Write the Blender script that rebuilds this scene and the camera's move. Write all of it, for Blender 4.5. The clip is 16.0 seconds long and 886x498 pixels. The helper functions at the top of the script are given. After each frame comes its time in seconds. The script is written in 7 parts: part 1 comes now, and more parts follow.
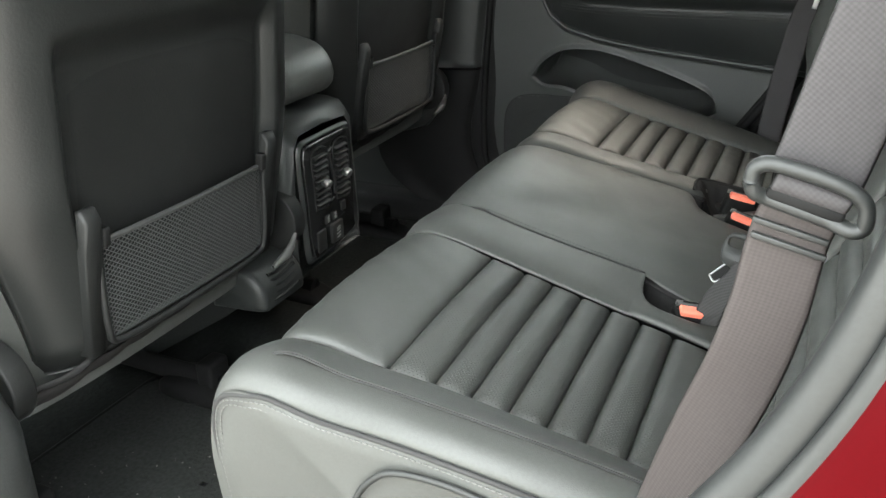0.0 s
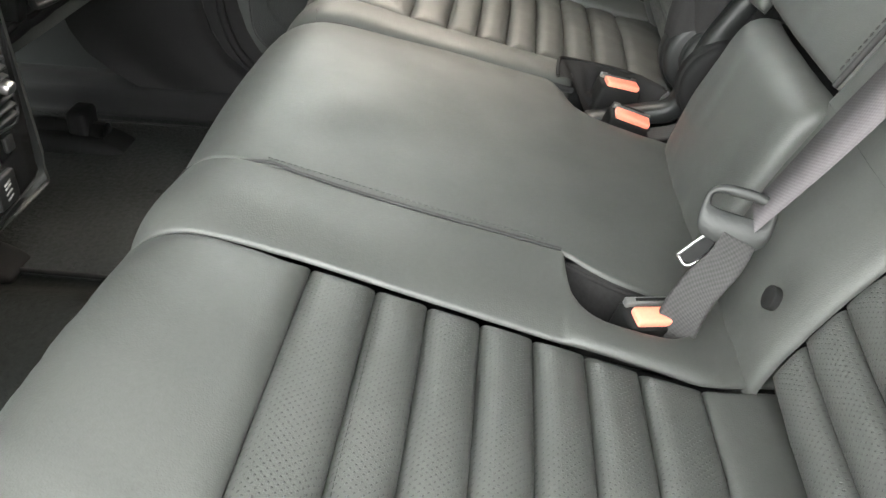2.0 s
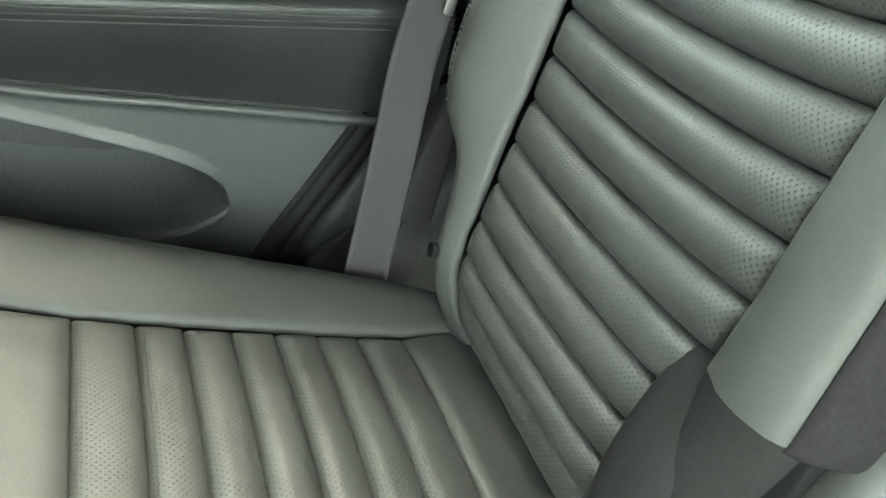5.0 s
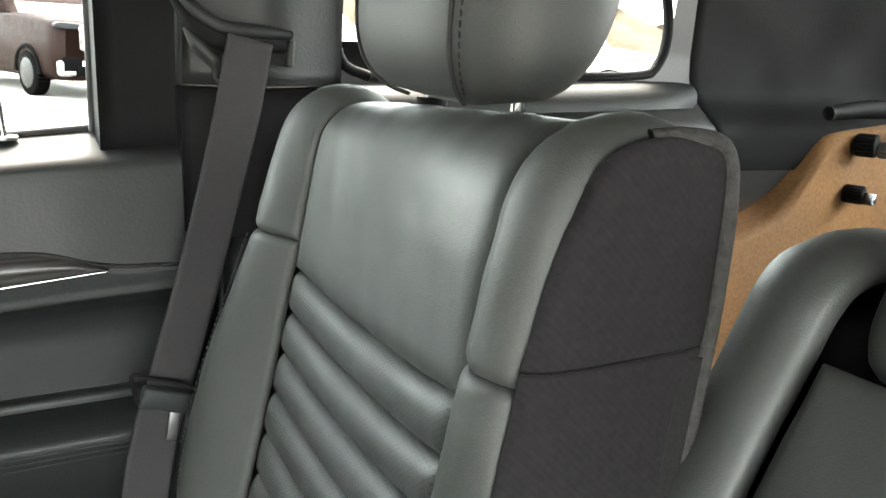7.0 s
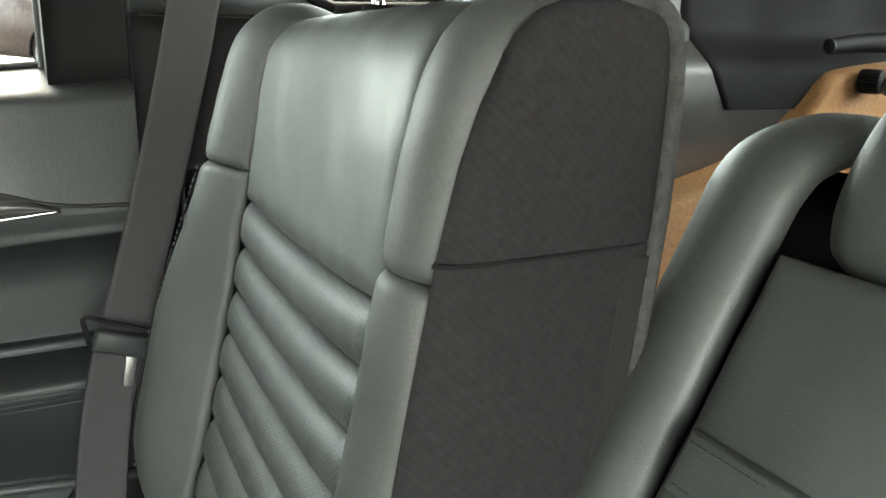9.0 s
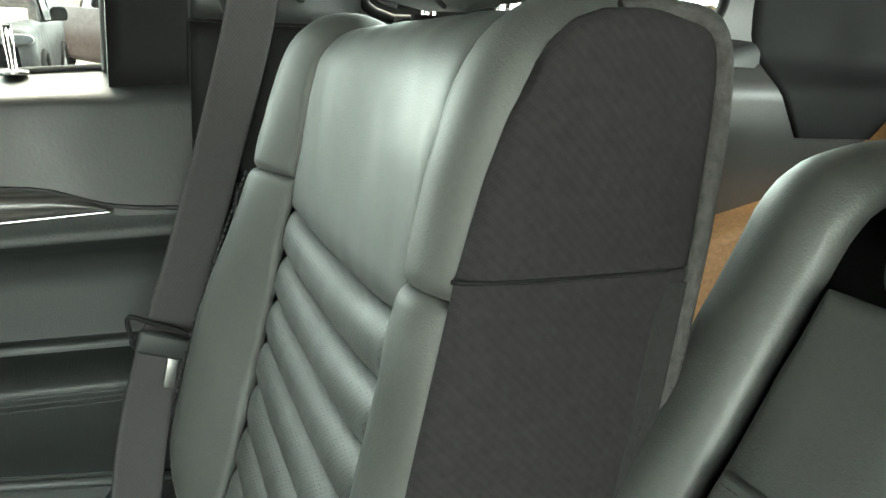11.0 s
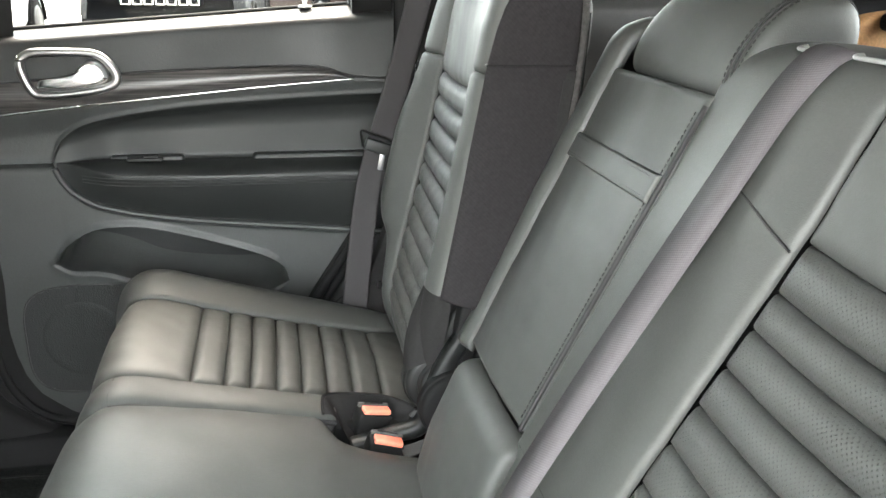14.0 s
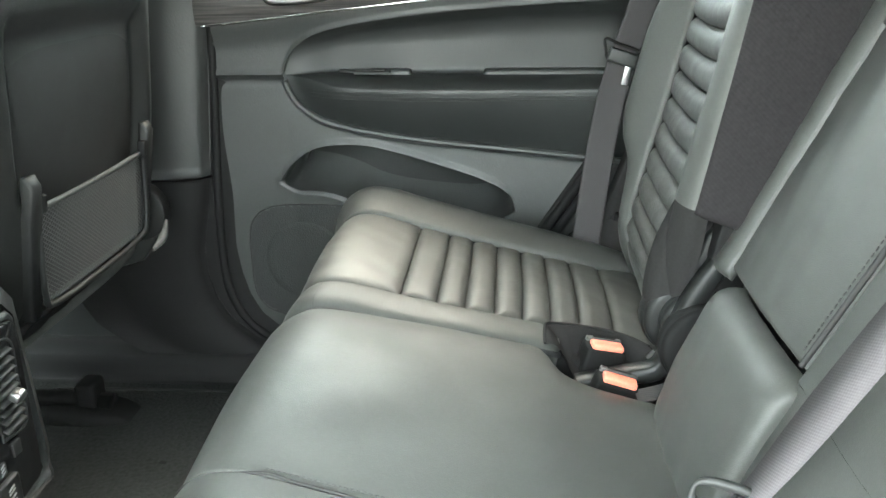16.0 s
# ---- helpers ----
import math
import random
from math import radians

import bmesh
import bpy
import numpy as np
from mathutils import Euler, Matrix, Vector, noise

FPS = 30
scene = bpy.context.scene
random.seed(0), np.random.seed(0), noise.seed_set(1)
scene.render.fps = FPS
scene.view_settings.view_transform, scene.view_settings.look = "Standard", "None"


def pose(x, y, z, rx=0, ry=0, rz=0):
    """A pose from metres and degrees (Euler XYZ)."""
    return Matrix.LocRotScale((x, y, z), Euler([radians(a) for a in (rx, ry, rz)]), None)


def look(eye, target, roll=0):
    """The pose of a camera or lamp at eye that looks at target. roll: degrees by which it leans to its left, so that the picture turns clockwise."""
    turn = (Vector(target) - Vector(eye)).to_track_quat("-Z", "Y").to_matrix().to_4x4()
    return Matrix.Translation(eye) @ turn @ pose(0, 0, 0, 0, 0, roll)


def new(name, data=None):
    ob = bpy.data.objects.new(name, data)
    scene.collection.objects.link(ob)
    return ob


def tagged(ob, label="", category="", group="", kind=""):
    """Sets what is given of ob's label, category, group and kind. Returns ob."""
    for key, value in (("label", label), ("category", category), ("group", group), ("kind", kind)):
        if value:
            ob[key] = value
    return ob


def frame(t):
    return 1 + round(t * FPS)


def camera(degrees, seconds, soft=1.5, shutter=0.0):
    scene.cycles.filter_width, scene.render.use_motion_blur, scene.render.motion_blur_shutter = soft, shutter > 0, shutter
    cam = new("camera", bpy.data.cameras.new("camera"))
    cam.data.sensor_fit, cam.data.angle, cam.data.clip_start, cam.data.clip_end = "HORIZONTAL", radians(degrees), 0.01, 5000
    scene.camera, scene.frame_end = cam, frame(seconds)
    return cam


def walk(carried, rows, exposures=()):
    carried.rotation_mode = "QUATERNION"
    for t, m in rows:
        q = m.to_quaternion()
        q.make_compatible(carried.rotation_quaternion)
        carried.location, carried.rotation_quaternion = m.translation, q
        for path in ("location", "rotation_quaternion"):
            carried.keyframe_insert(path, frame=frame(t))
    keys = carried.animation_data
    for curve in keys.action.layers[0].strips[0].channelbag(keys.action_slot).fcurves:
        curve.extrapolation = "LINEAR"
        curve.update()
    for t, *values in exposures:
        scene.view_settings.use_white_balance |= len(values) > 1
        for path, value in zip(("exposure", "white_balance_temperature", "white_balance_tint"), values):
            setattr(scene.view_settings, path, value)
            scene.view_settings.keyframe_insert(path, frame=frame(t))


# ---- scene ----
cam = camera(55.7, 16.0)
PATH = [
    (0, (0.252, -1.165, 1.346), (-0.505, 0.508, 0.554), -1.0),
    (0.5, (0.138, -1.082, 1.297), (-0.626, 0.601, 0.532), -0.8),
    (1, (0.096, -1.011, 1.28), (-0.361, 0.746, 0.442), 0.2),
    (1.5, (0.061, -0.873, 1.253), (-0.162, 0.838, 0.243), 1.5),
    (2, (0.031, -0.72, 1.251), (-0.081, 0.933, 0.131), 2.7),
    (2.5, (0.015, -0.585, 1.249), (-0.01, 1.061, 0.113), 3.3),
    (3, (-0.018, -0.398, 1.241), (0.131, 1.243, 0.108), 4.9),
    (3.5, (-0.036, -0.242, 1.234), (0.27, 1.375, 0.099), 6.1),
    (4, (-0.052, -0.107, 1.234), (0.349, 1.476, 0.08), 6.8),
    (4.5, (-0.066, -0.029, 1.26), (0.459, 1.518, 0.106), 8.1),
    (5, (-0.047, -0.032, 1.329), (0.66, 1.519, 0.282), 9.3),
    (7.3, (0.086, -0.134, 1.521), (1.061, 1.543, 1.038), 2.1),
    (7.5, (0.075, -0.133, 1.523), (1.046, 1.535, 1.010), 1.7),
    (7.7, (0.092, -0.135, 1.521), (1.080, 1.527, 1.006), 2.2),
    (8.0, (0.112, -0.143, 1.512), (1.110, 1.511, 0.995), 2.5),
    (8.2, (0.113, -0.137, 1.500), (1.108, 1.509, 0.949), 2.1),
    (10.4, (0.204, -0.125, 1.441), (0.993, 1.647, 0.953), 3.5),
    (10.5, (0.201, -0.129, 1.441), (0.993, 1.642, 0.955), 3.7),
    (11, (0.165, -0.124, 1.457), (0.941, 1.648, 0.951), 3.1),
    (11.5, (0.087, -0.256, 1.444), (0.874, 1.512, 0.939), 3.1),
    (12, (0.029, -0.483, 1.455), (0.835, 1.278, 0.955), 3.2),
    (12.5, (0.008, -0.729, 1.5), (0.797, 1.039, 1.001), 2.7),
    (13, (0.02, -0.873, 1.518), (0.592, 0.978, 1.023), 1.6),
    (13.5, (0.031, -0.888, 1.518), (0.471, 0.984, 0.969), 1.1),
    (14, (0.046, -0.838, 1.471), (0.423, 1.02, 0.832), 1.1),
    (14.5, (0.04, -0.749, 1.383), (0.361, 1.12, 0.746), 0.8),
    (15, (0.049, -0.776, 1.441), (0.156, 1.124, 0.825), -0.1),
    (15.2, (0.057, -0.777, 1.451), (0.028, 1.122, 0.822), -0.2),
    (15.5, (0.056, -0.738, 1.382), (-0.044, 1.151, 0.733), -0.7),
    (16, (0.047, -0.716, 1.33), (-0.109, 1.159, 0.653), -1.0),
]
EXPOSURE = [(0.0, 3.71, 6500, 3), (0.5, 4.67, 6630, 3), (1.5, 4.8, 6650, 4), (2.0, 4.72, 6700, 5), (2.5, 4.7, 6530, -2), (3.5, 4.81, 6450, -11), (4.0, 5.04, 6500, -8), (4.5, 5.16, 6600, -7), (5.0, 5.28, 6500, -11), (7.5, 4.37, 6500, 4), (8.2, 4.57, 6550, 3), (10.5, 4.58, 6660, -10), (11.5, 4.73, 6450, -9), (12.0, 4.76, 6400, -4), (12.5, 4.6, 6350, 2), (13.0, 4.55, 6300, 4), (13.5, 4.5, 6250, 5), (14.0, 4.8, 6500, 5), (14.5, 5.18, 6500, 1), (15.0, 5.14, 6420, 0), (16.0, 5.07, 6300, -2)]
walk(cam, [(t, look(eye, target, roll)) for t, eye, target, roll in PATH], EXPOSURE)

# ---- world, sun and sky ----
world = bpy.data.worlds.new("overcast_sky")
scene.world = world
world.use_nodes = True
wn = world.node_tree
sky = wn.nodes.new("ShaderNodeTexSky")
sky.sky_type, sky.sun_disc = "NISHITA", False
sky.sun_elevation, sky.sun_rotation = radians(61), radians(19.4)
sky.air_density, sky.dust_density, sky.ozone_density = 1.0, 6.0, 0.3
soft_sky = wn.nodes.new("ShaderNodeMix")
soft_sky.data_type = "RGBA"
soft_sky.inputs["Factor"].default_value = 0.75
# thin even cloud
way = wn.nodes.new("ShaderNodeTexCoord")
height = wn.nodes.new("ShaderNodeSeparateXYZ")
wn.links.new(way.outputs["Generated"], height.inputs[0])
cloud = wn.nodes.new("ShaderNodeMapRange")
cloud.inputs["To Min"].default_value, cloud.inputs["To Max"].default_value = 8.5, 9.0
wn.links.new(height.outputs["Z"], cloud.inputs["Value"])
wn.links.new(cloud.outputs[0], soft_sky.inputs["B"])
wn.links.new(sky.outputs["Color"], soft_sky.inputs["A"])
wn.links.new(soft_sky.outputs["Result"], wn.nodes["Background"].inputs["Color"])
wn.nodes["Background"].inputs["Strength"].default_value = 0.15
sun_data = bpy.data.lights.new("sun", "SUN")
sun_data.energy, sun_data.angle, sun_data.color = 1.05, radians(45), (1.0, 0.81, 0.69)
sun = new("sun", sun_data)
sun.matrix_world = look((1.2, 3.4, 7.6), (0, 0, 1))

# ---- materials ----


def nodes_of(name):
    m = bpy.data.materials.new(name)
    m.use_nodes = True
    return m, m.node_tree.nodes, m.node_tree.links, m.node_tree.nodes["Principled BSDF"]


def surface(name, base, rough=0.5, metal=0.0, grain=0.0, size=0.001, vary=0.18, stain=0.12, coat=0.0, specular=0.5, cells=False, sheen=0.0):
    """A surface with a fine relief of the given grain size and wear at two scales."""
    m, nd, lk, b = nodes_of(name)
    where = nd.new("ShaderNodeTexCoord").outputs["Object"]
    b.inputs["Metallic"].default_value = metal
    b.inputs["Coat Weight"].default_value = coat
    b.inputs["Coat Roughness"].default_value = 0.06
    b.inputs["Specular IOR Level"].default_value = specular
    b.inputs["Sheen Weight"].default_value = sheen
    big = nd.new("ShaderNodeTexNoise")
    big.inputs["Scale"].default_value, big.inputs["Detail"].default_value = 9.0, 4.0
    lk.new(where, big.inputs["Vector"])
    small = nd.new("ShaderNodeTexNoise")
    small.inputs["Scale"].default_value, small.inputs["Detail"].default_value = 0.35 / size, 3.0
    lk.new(where, small.inputs["Vector"])
    both = nd.new("ShaderNodeMath")
    both.operation = "MULTIPLY_ADD"
    lk.new(big.outputs["Fac"], both.inputs[0])
    both.inputs[1].default_value = 0.7
    lk.new(small.outputs["Fac"], both.inputs[2])
    tone = nd.new("ShaderNodeMapRange")
    tone.inputs["From Min"].default_value, tone.inputs["From Max"].default_value = 0.55, 1.15
    tone.inputs["To Min"].default_value, tone.inputs["To Max"].default_value = 1 - stain, 1 + stain
    lk.new(both.outputs[0], tone.inputs["Value"])
    col = nd.new("ShaderNodeVectorMath")
    col.operation = "SCALE"
    col.inputs[0].default_value = base
    lk.new(tone.outputs[0], col.inputs["Scale"])
    lk.new(col.outputs[0], b.inputs["Base Color"])
    ro = nd.new("ShaderNodeMapRange")
    ro.inputs["From Min"].default_value, ro.inputs["From Max"].default_value = 0.3, 0.7
    ro.inputs["To Min"].default_value, ro.inputs["To Max"].default_value = rough * (1 - vary), min(1, rough * (1 + vary))
    lk.new(big.outputs["Fac"], ro.inputs["Value"])
    lk.new(ro.outputs[0], b.inputs["Roughness"])
    if grain:
        bump = nd.new("ShaderNodeBump")
        bump.inputs["Strength"].default_value, bump.inputs["Distance"].default_value = 1.0, grain
        if cells:
            v = nd.new("ShaderNodeTexVoronoi")
            v.feature = "SMOOTH_F1"
            v.inputs["Scale"].default_value = 1.0 / size
            lk.new(where, v.inputs["Vector"])
            lk.new(v.outputs["Distance"], bump.inputs["Height"])
        else:
            lk.new(small.outputs["Fac"], bump.inputs["Height"])
        lk.new(bump.outputs[0], b.inputs["Normal"])
    return m


def uv_grid(nd, lk, pitch, angle=0.0):
    """Cell coordinates from -0.5 to 0.5 of a square net laid on the sheet's own metres."""
    uv = nd.new("ShaderNodeUVMap")
    mp = nd.new("ShaderNodeMapping")
    mp.inputs["Scale"].default_value = (1 / pitch, 1 / pitch, 0)
    mp.inputs["Rotation"].default_value = (0, 0, radians(angle))
    lk.new(uv.outputs[0], mp.inputs["Vector"])
    return mp.outputs[0]


def perforate(m, pitch=0.0050, radius=0.09):
    """Small staggered punched holes over a leather."""
    nd, lk, b = m.node_tree.nodes, m.node_tree.links, m.node_tree.nodes["Principled BSDF"]
    p = uv_grid(nd, lk, pitch)
    near = []
    for shift in (0.0, 0.5):
        ad = nd.new("ShaderNodeVectorMath")
        ad.operation = "ADD"
        ad.inputs[1].default_value = (shift, shift, 0)
        lk.new(p, ad.inputs[0])
        fr = nd.new("ShaderNodeVectorMath")
        fr.operation = "FRACTION"
        lk.new(ad.outputs[0], fr.inputs[0])
        su = nd.new("ShaderNodeVectorMath")
        su.operation = "SUBTRACT"
        su.inputs[1].default_value = (0.5, 0.5, 0)
        lk.new(fr.outputs[0], su.inputs[0])
        le = nd.new("ShaderNodeVectorMath")
        le.operation = "LENGTH"
        lk.new(su.outputs[0], le.inputs[0])
        near.append(le.outputs["Value"])
    mi = nd.new("ShaderNodeMath")
    mi.operation = "MINIMUM"
    lk.new(near[0], mi.inputs[0])
    lk.new(near[1], mi.inputs[1])
    hole = nd.new("ShaderNodeMapRange")
    hole.inputs["From Min"].default_value, hole.inputs["From Max"].default_value = radius, radius * 1.7
    lk.new(mi.outputs[0], hole.inputs["Value"])
    old = b.inputs["Base Color"].links[0].from_socket
    mix = nd.new("ShaderNodeMix")
    mix.data_type = "RGBA"
    mix.inputs["A"].default_value = (0.012, 0.012, 0.012, 1)
    lk.new(hole.outputs[0], mix.inputs["Factor"])
    lk.new(old, mix.inputs["B"])
    lk.new(mix.outputs["Result"], b.inputs["Base Color"])
    bump = nd.new("ShaderNodeBump")
    bump.inputs["Strength"].default_value, bump.inputs["Distance"].default_value = 0.9, 0.0006
    lk.new(hole.outputs[0], bump.inputs["Height"])
    lk.new(b.inputs["Normal"].links[0].from_socket, bump.inputs["Normal"])
    lk.new(bump.outputs[0], b.inputs["Normal"])
    return m


def weave(m, pitch, angle, depth, dark=0.45, stretch=1.0):
    """A diagonal or straight woven relief on the sheet's own metres."""
    nd, lk, b = m.node_tree.nodes, m.node_tree.links, m.node_tree.nodes["Principled BSDF"]
    p = uv_grid(nd, lk, pitch, angle)
    sep = nd.new("ShaderNodeSeparateXYZ")
    lk.new(p, sep.inputs[0])
    waves = []
    for axis, f in (("X", 1.0), ("Y", stretch)):
        mu = nd.new("ShaderNodeMath")
        mu.operation = "MULTIPLY"
        mu.inputs[1].default_value = f * math.pi * 2
        lk.new(sep.outputs[axis], mu.inputs[0])
        si = nd.new("ShaderNodeMath")
        si.operation = "SINE"
        lk.new(mu.outputs[0], si.inputs[0])
        waves.append(si.outputs[0])
    su = nd.new("ShaderNodeMath")
    su.operation = "ADD"
    lk.new(waves[0], su.inputs[0])
    lk.new(waves[1], su.inputs[1])
    mr = nd.new("ShaderNodeMapRange")
    mr.inputs["From Min"].default_value, mr.inputs["From Max"].default_value = -2.0, 2.0
    mr.inputs["To Min"].default_value, mr.inputs["To Max"].default_value = 1 - dark, 1 + dark * 0.6
    lk.new(su.outputs[0], mr.inputs["Value"])
    sc = nd.new("ShaderNodeVectorMath")
    sc.operation = "SCALE"
    lk.new(b.inputs["Base Color"].links[0].from_socket, sc.inputs[0])
    lk.new(mr.outputs[0], sc.inputs["Scale"])
    lk.new(sc.outputs[0], b.inputs["Base Color"])
    bump = nd.new("ShaderNodeBump")
    bump.inputs["Strength"].default_value, bump.inputs["Distance"].default_value = 1.0, depth
    lk.new(mr.outputs[0], bump.inputs["Height"])
    lk.new(bump.outputs[0], b.inputs["Normal"])
    return m


def wood_grain(name):
    m, nd, lk, b = nodes_of(name)
    tc = nd.new("ShaderNodeTexCoord")
    mp = nd.new("ShaderNodeMapping")
    mp.inputs["Scale"].default_value = (9, 60, 420)
    lk.new(tc.outputs["Object"], mp.inputs["Vector"])
    n = nd.new("ShaderNodeTexNoise")
    n.inputs["Scale"].default_value, n.inputs["Detail"].default_value = 1.0, 6.0
    lk.new(mp.outputs[0], n.inputs["Vector"])
    ramp = nd.new("ShaderNodeValToRGB")
    ramp.color_ramp.elements[0].position, ramp.color_ramp.elements[0].color = 0.35, (0.012, 0.011, 0.011, 1)
    ramp.color_ramp.elements[1].position, ramp.color_ramp.elements[1].color = 0.7, (0.075, 0.07, 0.066, 1)
    lk.new(n.outputs["Fac"], ramp.inputs[0])
    lk.new(ramp.outputs[0], b.inputs["Base Color"])
    b.inputs["Roughness"].default_value = 0.32
    return m


def clear_glass(name):
    m, nd, lk, b = nodes_of(name)
    out = nd["Material Output"]
    see = nd.new("ShaderNodeBsdfTransparent")
    see.inputs["Color"].default_value = (0.70, 0.73, 0.72, 1)
    gloss = nd.new("ShaderNodeBsdfGlossy")
    gloss.inputs["Roughness"].default_value = 0.02
    mix = nd.new("ShaderNodeMixShader")
    fr = nd.new("ShaderNodeFresnel")
    fr.inputs["IOR"].default_value = 1.16
    lk.new(fr.outputs[0], mix.inputs["Fac"])
    lk.new(see.outputs[0], mix.inputs[1])
    lk.new(gloss.outputs[0], mix.inputs[2])
    lk.new(mix.outputs[0], out.inputs["Surface"])
    return m


LEATHER = surface("black_leather", (0.0352, 0.0368, 0.0339), 0.57, grain=0.00012, size=0.0010, cells=True, stain=0.12, specular=0.56)
PERF = perforate(surface("perforated_leather", (0.0352, 0.0368, 0.0339), 0.57, grain=0.00012, size=0.0010, cells=True, stain=0.12, specular=0.56))
FABRIC = weave(surface("seat_side_fabric", (0.0176, 0.0163, 0.0172), 0.95, grain=0.0003, size=0.0016, stain=0.2, specular=0.07), 0.0012, 45, 0.00016, 0.13, 0.3)
FUZZ = surface("fuzzy_grey_felt", (0.045, 0.043, 0.042), 0.97, grain=0.002, size=0.0018, stain=0.3, specular=0.05)
LINER = surface("pocket_liner_fabric", (0.019, 0.0185, 0.0185), 0.95, grain=0.0004, size=0.0012, specular=0.04)
WEBBING = weave(surface("belt_webbing", (0.0344, 0.0320, 0.0332), 0.75, grain=0.0001, size=0.001, stain=0.1, specular=0.25), 0.0022, 24, 0.0003, 0.2, 0.8)
PALEWEB = weave(surface("pale_belt_webbing", (0.068, 0.062, 0.066), 0.75, grain=0.0001, size=0.001, stain=0.1, specular=0.25), 0.0022, 24, 0.0003, 0.2, 0.8)
BROWNWEB = weave(surface("brown_belt_webbing", (0.036, 0.0305, 0.0295), 0.75, grain=0.0001, size=0.001, stain=0.1, specular=0.25), 0.0022, 4, 0.0003, 0.2, 0.8)
DARKWEB = weave(surface("dark_belt_webbing", (0.028, 0.027, 0.027), 0.75, grain=0.0001, size=0.001, stain=0.1, specular=0.25), 0.002, 30, 0.0004, 0.4, 0.6)
NET = surface("pocket_net", (0.0259, 0.0266, 0.0259), 0.7, grain=0.0002, size=0.001)
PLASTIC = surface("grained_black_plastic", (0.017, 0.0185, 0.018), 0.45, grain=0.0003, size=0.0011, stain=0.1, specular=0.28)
TRIM = surface("grey_trim_plastic", (0.0159, 0.0169, 0.0165), 0.5, grain=0.0003, size=0.0012, stain=0.08, specular=0.35)
DOORPANEL = surface("door_panel_plastic", (0.0325, 0.0345, 0.0338), 0.5, grain=0.0003, size=0.0011, stain=0.08, specular=0.4)
DOORLEATHER = surface("door_leather", (0.0135, 0.0150, 0.0146), 0.48, grain=0.0002, size=0.0013, cells=True, stain=0.08, specular=0.4)
SHELL = surface("seat_shell_plastic", (0.0078, 0.0082, 0.0080), 0.55, grain=0.0002, size=0.001, stain=0.12, specular=0.28)
# Speaker mesh with the shade low on the door put into its colour
PERFPLASTIC = surface("speaker_mesh", (0.017, 0.0185, 0.018), 0.6, grain=0.0006, size=0.0022, stain=0.1, specular=0.3, cells=True)
RUBBER = surface("rubber_seal", (0.013, 0.0142, 0.014), 0.5, grain=0.0002, size=0.0015, stain=0.15)
DARKPLASTIC = surface("black_gloss_plastic", (0.010, 0.0106, 0.0104), 0.42, grain=0.0002, size=0.0011, stain=0.1, specular=0.22)
FRAME = surface("seat_shell_frame", (0.0103, 0.0109, 0.0105), 0.38, grain=0.0002, size=0.001, stain=0.12, specular=0.36)
QUARTERGLOSS = surface("smooth_quarter_plastic", (0.040, 0.039, 0.0375), 0.42, grain=0.0001, size=0.0011, stain=0.1, specular=0.45)
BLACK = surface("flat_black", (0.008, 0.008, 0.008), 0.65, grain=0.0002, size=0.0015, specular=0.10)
PIANO = surface("gloss_black", (0.008, 0.008, 0.008), 0.09, stain=0.05)
CARPET = surface("black_carpet", (0.0118, 0.0128, 0.0122), 0.97, grain=0.0028, size=0.0028, stain=0.35, specular=0.04)
MAT = surface("carpet_floor_mat", (0.0254, 0.0270, 0.0261), 0.97, grain=0.003, size=0.0024, stain=0.35, specular=0.04)
GRIT = surface("light_grit", (0.16, 0.155, 0.145), 0.8)
HEADLINER = surface("headliner_cloth", (0.22, 0.22, 0.21), 0.95, grain=0.0006, size=0.002)
LEVER = surface("bright_lever_metal", (0.78, 0.78, 0.77), 0.27, metal=1.0, stain=0.04)
CHROME = surface("chrome", (0.62, 0.62, 0.61), 0.14, metal=1.0, stain=0.04)
SATIN = surface("satin_metal", (0.30, 0.30, 0.295), 0.34, metal=1.0)
THREAD = surface("grey_thread", (0.085, 0.085, 0.082), 0.75)
DTHREAD = surface("dark_thread", (0.03, 0.031, 0.03), 0.8)
# Near-black thread and piping tone, with groove shade put into the colour
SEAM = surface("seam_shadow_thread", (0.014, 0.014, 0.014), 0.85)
REDBTN = surface("red_button", (0.92, 0.21, 0.14), 0.4, stain=0.06)
GUIDE = surface("belt_guide_plastic", (0.065, 0.065, 0.063), 0.45, stain=0.1)
BEZEL = surface("light_belt_bezel", (0.18, 0.18, 0.175), 0.4)
REDPAINT = surface("red_car_paint", (0.040, 0.0006, 0.0016), 0.35, specular=0.03, stain=0.05)
WOOD = wood_grain("dark_open_pore_wood")
GLASS = clear_glass("window_glass")
# Brown-grey cargo lining; its warm glow is put into the tan colour
TAN = surface("tan_cargo_panel", (0.27, 0.14, 0.055), 0.8, grain=0.0004, size=0.002, stain=0.25)

# ---- mesh tools ----


def mesh(name, verts, faces, material, uvs=None, smooth=True):
    me = bpy.data.meshes.new(name)
    me.from_pydata([tuple(map(float, v)) for v in verts], [], faces)
    me.materials.append(material)
    if smooth:
        me.polygons.foreach_set("use_smooth", [True] * len(me.polygons))
    if uvs is not None:
        layer = me.uv_layers.new(name="UVMap")
        idx = np.zeros(len(me.loops), dtype=np.int32)
        me.loops.foreach_get("vertex_index", idx)
        layer.data.foreach_set("uv", np.asarray(uvs, dtype=np.float32)[idx].ravel())
    me.update()
    return me


def thing(name, at, label, category, group="", kind=""):
    ob = new(name)
    ob.empty_display_size = 0.05
    ob.location = at
    return tagged(ob, label, category, group, kind)


